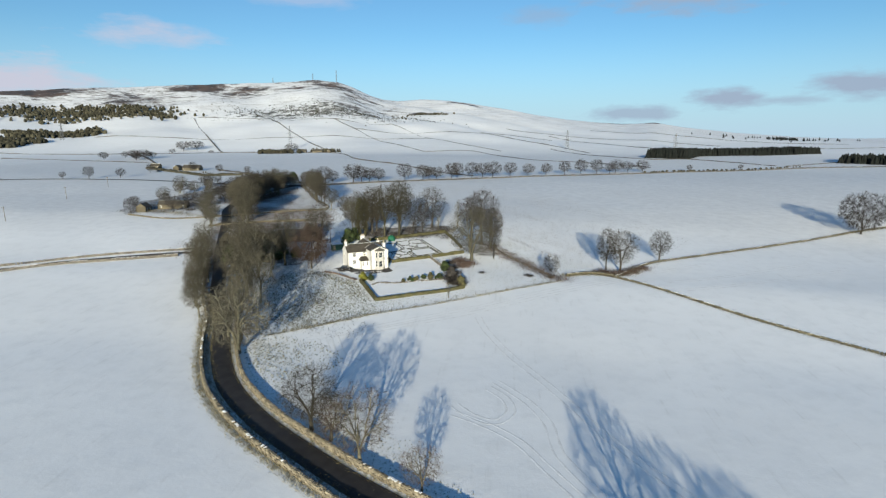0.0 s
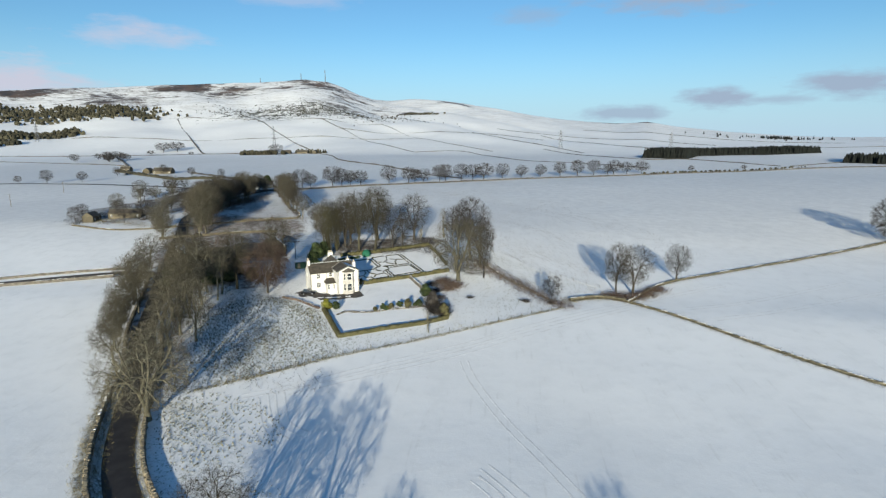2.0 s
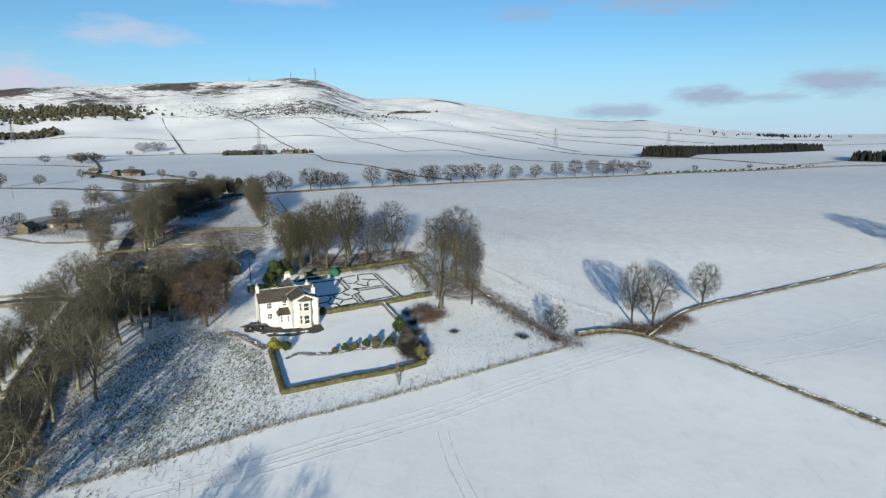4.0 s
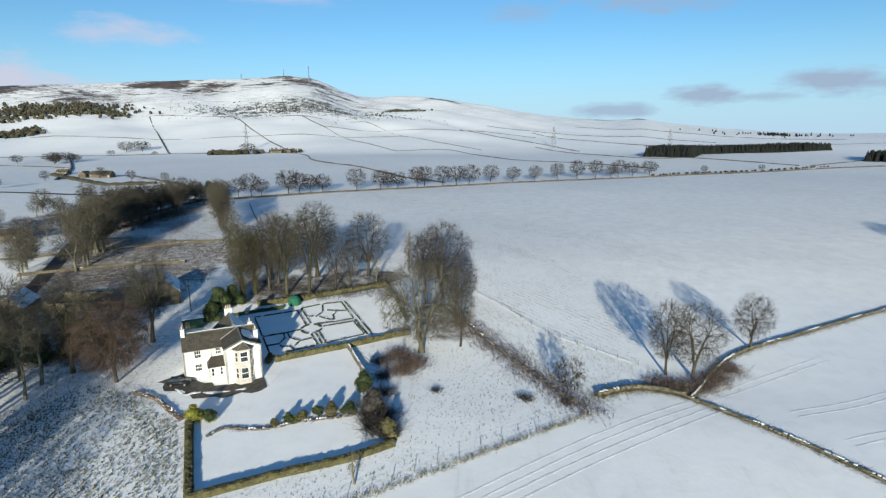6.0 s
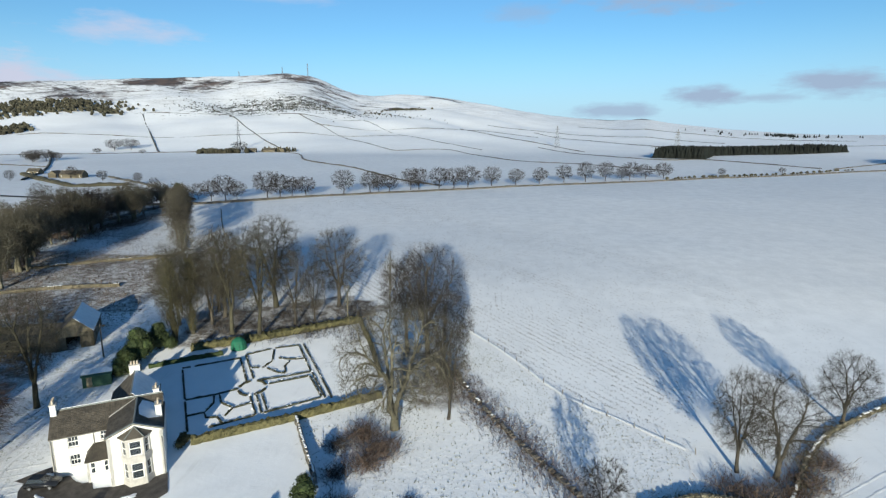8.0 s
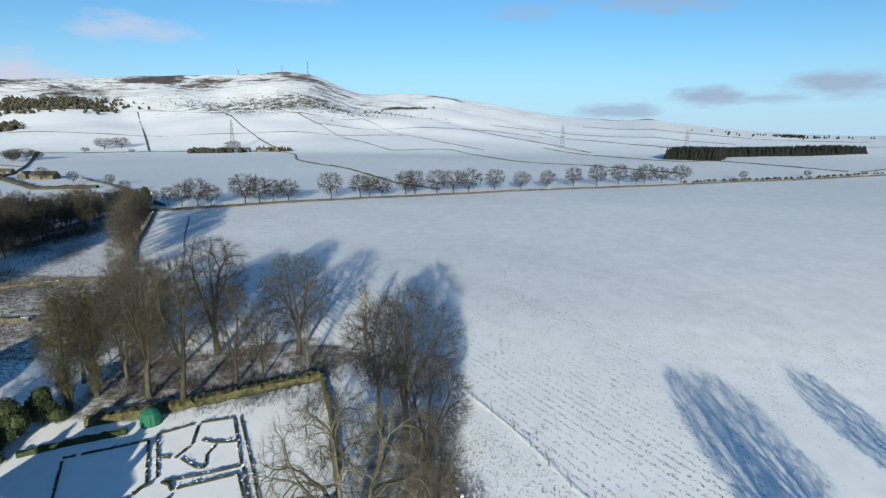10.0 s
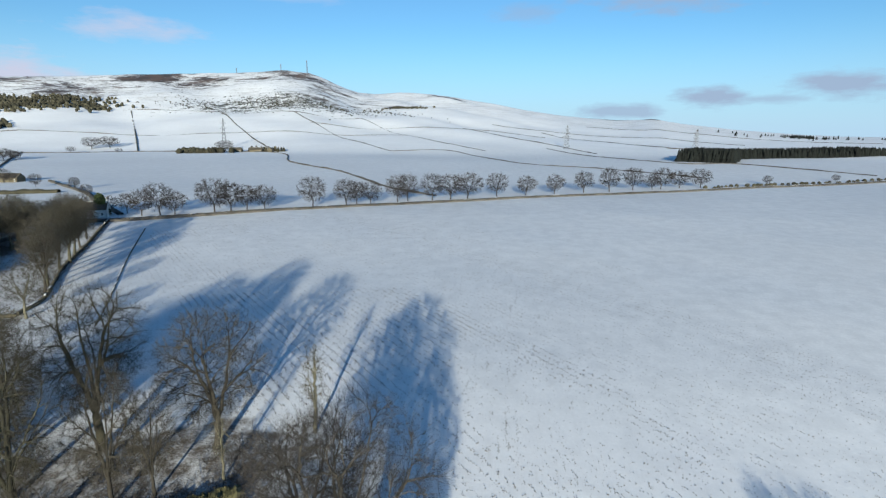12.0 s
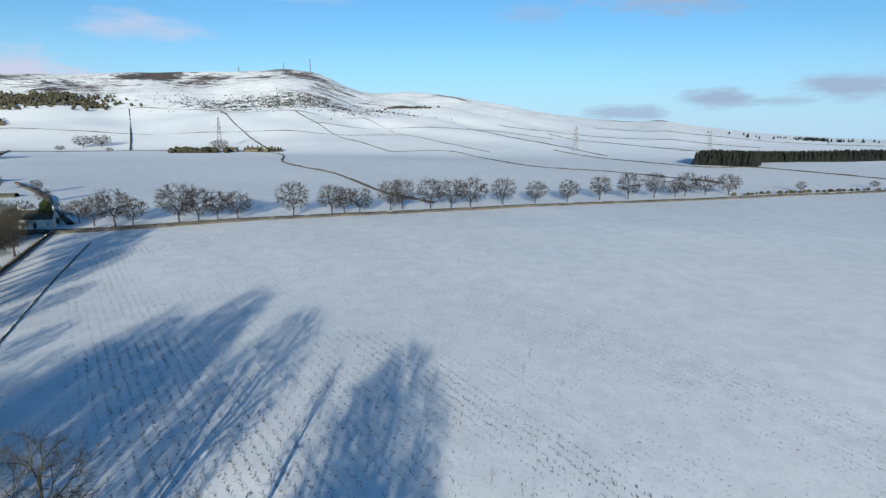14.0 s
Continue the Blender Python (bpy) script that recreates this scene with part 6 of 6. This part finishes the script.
def ruined_range():
    """The roofless range between the barns: stone walls, fallen rafters and a heap of poles."""
    b = thing("ruined_range", -110.0, 214.6, None, 11, "ruined stone farm range with fallen roof timbers", "ruin")
    bm = bmesh.new()
    wall_panel(bm, (0, 0, -0.4), X, -Y, 26, 2.9, [(5, 7.4, 0.4, 2.6), (13, 15.4, 0.4, 2.6), (20, 22, 0.4, 2.4)], 0.55)
    part("front_wall", from_bm("front_wall", bm, M_RUBBLE), b)
    bm = bmesh.new()
    wall_panel(bm, (26, 9, -0.4), -X, Y, 26, 3.4, [(4, 5, 1.6, 2.6)], 0.55)
    wall_panel(bm, (26, 0.56, -0.4), Y, X, 7.9, 3.2, [], 0.5)
    wall_panel(bm, (0, 8.4, -0.4), -Y, -X, 7.9, 3.2, [], 0.5)
    part("back_wall", from_bm("back_wall", bm, M_RUBBLE), b)
    bm = bmesh.new()
    poly(bm, [(14.5, -0.2, 2.5), (26, -0.2, 2.5), (26, 4.4, 5.0), (16, 4.4, 4.9)], (0, 0, 0.12))
    poly(bm, [(16, 4.5, 4.95), (26, 4.5, 5.0), (26, 9.1, 2.9), (17, 9.1, 2.9)], (0, 0, 0.12))
    part("sagging_roof", from_bm("sagging_roof", bm, M_SLATE), b, "sagging slate roof over one end")
    r = np.random.default_rng(12)
    for k in range(30):
        x = 1 + k * 0.46 + r.uniform(-0.1, 0.1)
        a = (x, 0.2, 2.5)
        c = (x + r.uniform(-0.5, 0.5), 4.5 + r.uniform(-0.6, 0.6), r.uniform(2.2, 4.9))
        mid = tuple((np.array(a) + np.array(c)) / 2 + r.normal(0, 0.08, 3))
        part("rafter", raw("rafter", *tube([a, mid, c], (0.07, 0.07, 0.06), 4), M_TIMBER), b)
    for k in range(46):
        p = np.array((r.uniform(4, 12), r.uniform(3.5, 8), r.uniform(1.6, 3.2)))
        d = np.array((r.uniform(-2.4, 2.4), r.uniform(-0.8, 1.6), r.uniform(-0.4, 0.4)))
        part("pole", raw("pole", *tube([p - d, p + r.normal(0, 0.05, 3), p + d], (0.09, 0.09, 0.07), 5), M_TIMBER), b)
    bm = bmesh.new()
    block(bm, 0.6, 25.4, 0.6, 8.4, -0.3, 1.2, 0.3)
    part("rubble_fill", from_bm("rubble_fill", bm, M_RUBBLE), b)


ruined_range()
stone_wall([(-140, 241), (-126, 247), (-112, 252.8), (-96, 255.5)], 0.8, 0.7, rng, "low mossy garden wall behind the steading", M_RUBBLE, 0.2, 0.55)
stone_wall([(-97, 285), (-99.6, 295), (-113.2, 316.7), (-121.2, 332.3), (-128.9, 348.1), (-146.9, 382)], 0.7, 0.6, rng, "dark mossy wall along the meadow edge", M_RUBBLE, 0.15, 0.6)
bramble("undergrowth", smooth_line([(-98, 290), (-113.2, 316.7), (-121.2, 332.3), (-128.9, 348.1), (-146.9, 382)], 1.5), 1.2, 0.9, 3600, 101, "brown scrub along the meadow edge", M_DARKTWIG)
shrub("evergreen_tree", -156, 391, 4.2, 4.0, 10.5, M_YEW, 66, "dark evergreen tree beside the far road", "tree", leaf=0.4, count=4200, lumps=14)
stone_wall([(-196, 262), (-170, 255), (-150, 259), (-126, 271), (-97, 284)], 0.6, 0.6, rng, "mossy stone wall across the meadow", M_RUBBLE, 0.25, 0.6)


def cottage(x, y, turn, long, wide, eave, ridge, wall, label, name="cottage", snow=-1, category="house", stack=True):
    c = thing(name, x, y, None, turn, label, category)
    wins = [(1.2, 2.1, 1.1, 2.2), (long / 2 - 0.5, long / 2 + 0.5, 0.3, 2.3), (long - 2.1, long - 1.2, 1.1, 2.2)]
    bm = bmesh.new()
    wall_panel(bm, (-long / 2, -wide / 2, -0.3), X, -Y, long, eave + 0.3, wins, 0.4)
    wall_panel(bm, (long / 2, -wide / 2, -0.3), Y, X, wide, eave + 0.3, [], 0.4, [(0, eave + 0.3), (wide, eave + 0.3), (wide / 2, ridge + 0.3)])
    wall_panel(bm, (long / 2, wide / 2, -0.3), -X, Y, long, eave + 0.3, wins, 0.4)
    wall_panel(bm, (-long / 2, wide / 2, -0.3), -Y, -X, wide, eave + 0.3, [], 0.4, [(0, eave + 0.3), (wide, eave + 0.3), (wide / 2, ridge + 0.3)])
    part("wall", from_bm("wall", bm, wall), c)
    sash(c, (-long / 2, -wide / 2, -0.3), X, -Y, *wins[0])
    sash(c, (-long / 2, -wide / 2, -0.3), X, -Y, *wins[2])
    gable_roof(c, -long / 2, long / 2, -wide / 2, wide / 2, eave, ridge + 0.05, "u", 0.2, 0.1, snow=snow)
    if stack:
        chimney(c, -long / 2 + 0.4, 0, ridge - 0.8, ridge + 1.1, 0.6, 1.0, 2)
        chimney(c, long / 2 - 0.4, 0, ridge - 0.8, ridge + 1.1, 0.6, 1.0, 2)


cottage(-158, 389, 20, 11, 6, 3.2, 6.0, M_WHITE, "white cottage beside the far road")
cottage(-183, 282, 14, 15, 6, 2.4, 4.2, M_RUBBLE, "long low stone byre among trees", "byre", None, "barn", False)
cottage(-194, 272, 100, 7, 5, 2.5, 4.4, M_RUBBLE, "small stone outhouse beside the byre", "outhouse", None, "barn", False)
for x, y, a, l_, w_, e_, r_, m_ in ((-368, 546, 5, 10, 5.5, 2.4, 4.6, M_RUBBLE), (-304, 507, 4, 17, 7, 2.8, 5.4, M_RUBBLE), (-322, 512, 95, 9, 6, 2.8, 5.0, M_RUBBLE), (-344, 912, 5, 14, 7, 3, 6, M_RUBBLE), (-318, 916, 0, 18, 8, 3, 6, M_RUBBLE), (-296, 912, 90, 12, 7, 3, 6, M_RUBBLE)):
    cottage(x, y, a, l_, w_, e_, r_, m_, "distant farm building with a snowy roof", "farm_building", -1, "barn", False)

# ---- far fields and the hill ----
def field_line(name, points, tall, wide, material, label, seed, step=9.0, gaps=0.0):
    """A far hedge bank or dry-stone dyke: one uneven ridge over the ground."""
    r = np.random.default_rng(seed)
    line = smooth_line(points, step)
    nrm = sides(line)
    v, f = [], []
    for k in range(len(line)):
        t, w = tall * r.uniform(0.6, 1.3), wide * r.uniform(0.8, 1.2)
        for o, z in ((-0.5, -0.8), (-0.4, 0.7), (0.0, 1.0), (0.4, 0.7), (0.5, -0.8)):
            x, y = line[k] + nrm[k] * o * w
            v.append((x, y, hz(x, y) + z * t))
        if k and r.random() > gaps:
            a, b = 5 * (k - 1), 5 * k
            f += [(a + j, a + j + 1, b + j + 1, b + j) for j in range(4)]
    return tagged(new(name, raw(name, v, f, material)), label, "wall", kind="structure")


for k, (pts, tall, wide) in enumerate((
    ([(-810, 1388), (-640, 1140), (-484, 909)], 2.2, 3.0), ([(-1100, 1030), (-826, 1065), (-468, 1120), (-271, 1165), (-150, 1170)], 1.0, 1.8),
    ([(-615, 1419), (-500, 1240), (-407, 1096), (-283, 903)], 1.6, 2.4), ([(-438, 1402), (-302, 1200), (-135, 921)], 1.2, 2.0),
    ([(-360, 1276), (-78, 1275), (100, 1240)], 1.0, 1.6), ([(-289, 1413), (-7.9, 914)], 0.9, 1.5), ([(-57, 1296), (90, 1019), (133, 900)], 1.2, 2.0),
    ([(-135, 921), (-52, 918), (26, 723), (90, 667), (148, 586)], 1.0, 1.8), ([(77, 968), (170, 734), (223, 725), (259, 663), (282, 614)], 1.0, 1.8),
    ([(103, 1367), (269, 1003)], 1.2, 2.0), ([(-900, 800), (-592, 840), (-484, 905), (-290, 900), (-195, 710), (-118, 611), (-58, 502), (-28, 464)], 1.4, 2.0),
    ([(-1000, 400), (-700, 402), (-412, 407)], 1.0, 1.5), ([(-614, 863), (-414, 614), (-327, 487)], 1.6, 3.0), ([(-280, 512), (-211, 454), (-185, 426), (-150, 394)], 1.6, 3.0),
    ([(0, 1500), (330, 1250), (420, 1150)], 1.2, 2.0), ([(290, 610), (420, 700), (640, 760)], 1.0, 1.8), ([(250, 1000), (520, 1080), (900, 1150)], 1.0, 2.0),
    ([(-700, 700), (-480, 640), (-414, 614)], 1.0, 1.8), ([(250, 1700), (500, 1500), (800, 1400)], 1.2, 2.2), ([(-870, 1400), (-615, 1419), (-438, 1402), (-289, 1413)], 1.0, 1.8),
)):
    field_line("field_dyke", pts, tall * 0.75, wide * 0.8, M_DYKE, "distant dark dry-stone dyke between snowy fields", 200 + k, 9 if pts[0][1] > 700 else 5)


field_line("roadside_bank", offset_line([p for p in FAR_ROAD if -200 < p[0]], -4.6), 0.9, 1.8, M_DYKE, "dark scrubby bank along the far road", 250, 3)


def conifer_cluster(name, seed, spots, tall, label, material=None, thin=0.30, group="", rows=3):
    """Many small conifers too far off to tell apart."""
    r = np.random.default_rng(seed)
    v, f = [], []
    for x, y in spots:
        t = tall * (r.uniform(0.75, 1.2) if thin > 0.3 else r.uniform(0.92, 1.03))
        z, n = hz(x, y) - 0.3, 6
        a0 = r.uniform(0, 6)
        if thin > 0.45:
            b = len(v)
            for lo, w in ((0.0, 0.65), (0.4, 1.0), (0.78, 0.7)):
                for k in range(n):
                    a = a0 + k * 2 * math.pi / n
                    q = t * thin * w * r.uniform(0.7, 1.2)
                    v.append((x + q * math.cos(a), y + q * math.sin(a), z + t * lo * r.uniform(0.85, 1.1)))
            v.append((x, y, z + t))
            for j in range(2):
                f += [(b + j * n + k, b + j * n + (k + 1) % n, b + j * n + n + (k + 1) % n, b + j * n + n + k) for k in range(n)]
            f += [(b + 2 * n + k, b + 2 * n + (k + 1) % n, b + 3 * n) for k in range(n)]
            continue
        for lo, hi, w in ((0.04, 0.55, thin), (0.32, 0.8, thin * 0.72), (0.6, 1.0, thin * 0.45)):
            b = len(v)
            for k in range(n):
                a = a0 + k * 2 * math.pi / n
                q = t * w * r.uniform(0.75, 1.15)
                v.append((x + q * math.cos(a), y + q * math.sin(a), z + t * lo))
            v.append((x + r.normal(0, 0.1), y, z + t * hi))
            f += [(b + k, b + (k + 1) % n, b + n) for k in range(n)]
    return tagged(new(name, raw(name, v, f, material or M_SPRUCE)), label, "wood", kind="stuff")


fr = random.Random(31)


def strip(ax, ay, bx, by, deep, n):
    out = []
    dx, dy = bx - ax, by - ay
    ln = math.hypot(dx, dy)
    for _ in range(n):
        s, d = fr.random(), fr.uniform(0, deep)
        out.append((ax + dx * s - dy / ln * d, ay + dy * s + dx / ln * d))
    return out


conifer_cluster("plantation", 301, strip(185, 752, 229, 731, 75, 900), 11.5, "dark conifer plantation block in the snow", None, 0.34)
conifer_cluster("plantation", 302, strip(229, 790, 470, 890, 45, 2000), 9.5, "long dark conifer plantation strip in the snow", None, 0.34)
conifer_cluster("plantation", 303, strip(372, 668, 520, 560, 60, 1000), 9, "dark conifer plantation block in the snow", None, 0.34)
conifer_cluster("plantation", 304, strip(-395, 853, -335, 880, 25, 60), 7, "dark conifers sheltering a distant farm", M_GORSE, 0.5)
conifer_cluster("plantation", 305, strip(-335, 925, -280, 912, 12, 40), 7, "dark conifers sheltering a distant farm", M_GORSE, 0.45)
conifer_cluster("hill_scrub", 306, [(x + fr.gauss(0, 34), y + fr.gauss(0, 30)) for x, y in strip(-1090, 1250, -880, 1385, 130, 480)], 8, "rough dark scrub wood on the hill foot", M_GORSE, 0.5)
conifer_cluster("hill_scrub", 307, [(x + fr.gauss(0, 40), y + fr.gauss(0, 40)) for x, y in strip(-1300, 1210, -1085, 1250, 200, 430)], 8, "rough dark scrub wood on the hill foot", M_GORSE, 0.5)
conifer_cluster("hill_scrub", 308, strip(-960, 980, -850, 1110, 90, 280) + strip(-1010, 850, -850, 860, 110, 300), 8, "rough dark scrub wood on the hill foot", M_GORSE, 0.5)
conifer_cluster("hill_scrub", 309, [(fr.gauss(-520, 150), fr.gauss(1560, 60)) for _ in range(700)], 2.4, "scattered gorse on the moor", M_GORSE, 0.7)
conifer_cluster("hill_scrub", 310, [(fr.gauss(-245, 28), fr.gauss(1775, 18)) for _ in range(90)], 5, "scattered gorse on the moor", M_GORSE, 0.7)
conifer_cluster("hill_scrub", 311, [(fr.uniform(560, 1000), 1700 + fr.gauss(0, 60)) for _ in range(46)] + [(fr.gauss(800, 25), fr.gauss(1720, 20)) for _ in range(50)], 8, "skyline trees on the far ridge", M_SPRUCE, 0.4)
field_line("field_hedge", [(-372, 538), (-324, 497), (-278, 462), (-257, 448), (-228, 456)], 2.2, 5.0, M_GORSE, "dark overgrown hedge before a distant farm", 312, 3)
for _ in range(9):
    plant((FARTREE, FARTREE_B)[tr.randrange(2)], fr.gauss(-491, 16), fr.gauss(694, 14), fr.uniform(9, 14), tr.uniform(0, 360), "trees at a field corner", wide=1.4)
conifer_cluster("hill_scrub", 314, [(x + fr.uniform(-2, 2), 510 + (x - 120) * 0.485 + 5) for x in range(126, 300, 4)], 1.8, "low scrub along the far road", M_GORSE, 0.7)

for x, y, tall in ((-579, 946, 18), (-563, 962, 18), (-368, 927, 16), (-558, 878, 8), (-488, 875, 6)):
    plant((FARTREE, FARTREE_B)[tr.randrange(2)], x, y, tall, tr.uniform(0, 360), "trees by the hill lane", wide=1.7)
for x, y, tall in ((-166, 392, 9), (-150, 398, 8.5), (-175, 372, 10), (-183, 362, 9), (-230, 470, 7), (-262, 480, 8), (-300, 500, 9), (-330, 480, 8), (-200, 440, 7), (-160, 402, 7)):
    plant((FARTREE, FARTREE_B)[tr.randrange(2)], x, y, tall, tr.uniform(0, 360), "trees round the cottages")


def strut(bm_pieces, a, b, t):
    bm_pieces.append(tube([a, ((a[0] + b[0]) / 2, (a[1] + b[1]) / 2, (a[2] + b[2]) / 2), b], (t, t, t), 4))


def lattice(name, x, y, tall, foot, top, t, label, category, arms=()):
    """A lattice tower: four legs, cross braces and, where it has them, arms."""
    b = thing(name, x, y, None, 18, label, category)
    for sx_, sy_ in ((1, 1), (1, -1), (-1, 1), (-1, -1)):
        pieces = []
        strut(pieces, (sx_ * foot, sy_ * foot, -1), (sx_ * top, sy_ * top, tall), t)
        part("leg", raw("leg", *join(*pieces), M_STEEL), b)
    pieces, n = [], 7
    for k in range(n):
        z0, z1 = tall * k / n, tall * (k + 1) / n
        w0, w1 = foot + (top - foot) * k / n, foot + (top - foot) * (k + 1) / n
        for (ax, ay), (bx, by) in (((1, 1), (1, -1)), ((1, -1), (-1, -1)), ((-1, -1), (-1, 1)), ((-1, 1), (1, 1))):
            strut(pieces, (ax * w0, ay * w0, z0), (bx * w1, by * w1, z1), t * 0.7)
            strut(pieces, (bx * w0, by * w0, z0), (ax * w1, ay * w1, z1), t * 0.7)
    part("bracing", raw("bracing", *join(*pieces), M_STEEL), b)
    for z, reach in arms:
        pieces = []
        strut(pieces, (-reach, 0, z), (reach, 0, z), t)
        strut(pieces, (-reach, 0, z), (0, 0, z + 2), t * 0.7)
        strut(pieces, (reach, 0, z), (0, 0, z + 2), t * 0.7)
        part("arm", raw("arm", *join(*pieces), M_STEEL), b)


PYLON = ((20, 6), (26, 5), (32, 4))
for x, y, k in ((-379, 948, 1.15), (104, 968, 0.85), (309, 1060, 0.7), (-870, 1010, 0.9)):
    lattice("pylon", x, y, 38 * k, 3.2, 0.4, 0.15, "grey lattice electricity pylon on the fields", "pylon", [(z * k, r_) for z, r_ in PYLON])
lattice("radio_mast", -700, 2290, 52, 1.6, 1.2, 0.5, "tall lattice radio mast on the hilltop", "mast")
lattice("radio_mast", -790, 2260, 30, 1.2, 0.8, 0.4, "slim radio mast on the hilltop", "mast")
lattice("radio_mast", -935, 2200, 22, 1.2, 0.8, 0.4, "slim radio mast on the hilltop", "mast")


def pole(x, y, tall):
    b = thing("utility_pole", x, y, None, 40, "wooden utility pole in the snow", "pole", "poles in the fields")
    part("post", raw("post", *tube([(0, 0, -0.3), (0, 0, tall / 2), (0, 0, tall)], (0.16, 0.14, 0.11), 8), M_POLE), b)
    bm = bmesh.new()
    block(bm, -0.9, 0.9, -0.06, 0.06, tall - 0.5, tall - 0.36)
    part("crossarm", from_bm("crossarm", bm, M_POLE), b)


for x, y, tall in ((-271.6, 310, 7.5), (-249.4, 244, 7.5), (-286, 366, 7.5), (-73.6, 218.1, 6.8)):
    pole(x, y, tall)


def fence(points, step, tall, label):
    f = thing("field_fence", *points[0], 0, 0, label, "fence")
    f.matrix_basis = Matrix.Identity(4)
    line = smooth_line(points, step)
    post = raw("post", *tube([(0, 0, -0.3), (0, 0, tall / 2), (0, 0, tall)], (0.06, 0.06, 0.05), 6), M_POLE)
    r = random.Random(3)
    for x, y in line:
        part("post", post, f, at=pose(x, y, hz(x, y), r.uniform(-5, 5), r.uniform(-5, 5), 0))
    for z in (0.35, 0.7, 1.0):
        path = [(x, y, hz(x, y) + z * tall / 1.1) for x, y in line]
        part("wire", raw("wire", *tube(path, [0.008] * len(path), 3), M_STEEL), f)


fence([(-57, 128.6), (-47, 135.8), (-35.5, 144.2), (-21, 152.5), (-9.6, 161), (3.2, 168), (17, 177.4)], 3.2, 1.15, "post and wire fence along the paddock")
fence([(-5, 238), (4.5, 226), (14, 211.5), (31, 197)], 4.0, 1.0, "thin post and wire fence along the field edge")


# ---- grass and stubble ----
def tufts(name, seed, ring, n, size, material, label, row=0.0, turn=0.0):
    """Small tufts standing out of the snow, in rows where the field was drilled."""
    r = np.random.default_rng(seed)
    ring = list(ring)
    xs, ys = [p[0] for p in ring], [p[1] for p in ring]
    p = np.column_stack([r.uniform(min(xs), max(xs), n), r.uniform(min(ys), max(ys), n)])
    if row:
        c, s = math.cos(radians(turn)), math.sin(radians(turn))
        u, w = p[:, 0] * c + p[:, 1] * s, -p[:, 0] * s + p[:, 1] * c
        w = np.round(w / row) * row + r.normal(0, row * 0.13, n)
        p = np.column_stack([u * c - w * s, u * s + w * c])
    keep = inside(p[:, 0], p[:, 1], ring) & (wave(p[:, 0], p[:, 1], 5, 1.3) + r.uniform(-1, 0.8, n) < 0.35)
    if row:
        keep &= wave(p[:, 0], p[:, 1], 13, 0.7) + r.uniform(-0.9, 0.9, n) > -0.1
    p = p[keep]
    n = len(p)
    p = p + r.normal(0, 0.06 if row else 0.6, (n, 2)) * (r.random((n, 1)) < 0.6)
    z = height(p[:, 0], p[:, 1])
    q, f = [], []
    for k in range(2):
        a = r.uniform(0, 2 * math.pi, n)
        s = size * r.uniform(0.5, 1.4, n)
        d = np.column_stack([np.cos(a), np.sin(a)]) * s[:, None] * 0.5
        lean = r.normal(0, 0.3, (n, 2)) * s[:, None]
        q.append(np.stack([np.column_stack([p - d, z - 0.05]), np.column_stack([p + d, z - 0.05]), np.column_stack([p + lean, z + s * r.uniform(0.5, 1.0, n)])], 1).reshape(-1, 3))
    v = np.vstack(q)
    return tagged(new(name, raw(name, v, np.arange(len(v)).reshape(-1, 3).tolist(), material)), label, "grass", kind="stuff")


tufts("paddock_grass", 401, PADDOCK, 16000, 0.2, M_GRASS, "winter grass poking through thin snow")
tufts("paddock_grass", 402, VERGE, 6500, 0.22, M_GRASS, "winter grass poking through thin snow")
tufts("field_stubble", 403, STUBBLE, 110000, 0.12, M_CLOD, "stubble and clods in rows in thin snow", 1.5, 131)
tufts("field_stubble", 409, [(-46, 246), (-4, 238), (14, 213), (32, 199), (40, 225), (20, 270), (-20, 310), (-70, 300)], 56000, 0.15, M_CLOD, "stubble and clods standing out of thin snow", 1.5, 131)
tufts("paddock_grass", 404, [(-124, 232), (-106, 194), (-95, 178), (-84, 186), (-84, 214), (-80, 240), (-92, 286), (-140, 280)], 15000, 0.3, M_BRACKEN, "rank grass in thin snow round the steading")
tufts("paddock_grass", 405, [(-146, 262), (-95, 285), (-88, 262), (-66, 232), (-64, 246), (-97, 287), (-118, 300), (-138, 340), (-160, 330)], 15000, 0.26, M_BRACKEN, "rough meadow grass in thin snow")
tufts("paddock_grass", 408, [(-8, 238), (14, 211.5), (31, 197), (20, 184), (6, 198), (-6, 220)], 9000, 0.16, M_GRASS, "winter grass on the field margin")
tufts("tussock_grass", 406, [(-80, 140), (-62, 124), (-47, 135), (-36, 144), (-42, 156), (-50, 170), (-64, 179), (-76, 182)], 15000, 0.3, M_GRASS, "dark tussocks in the shaded end of the paddock")
tufts("tussock_grass", 407, [(-66, 122), (-58, 108), (-48, 100), (-36, 112), (-44, 122), (-56, 126)], 2200, 0.3, M_GRASS, "pale tussocks in the corner of the field")
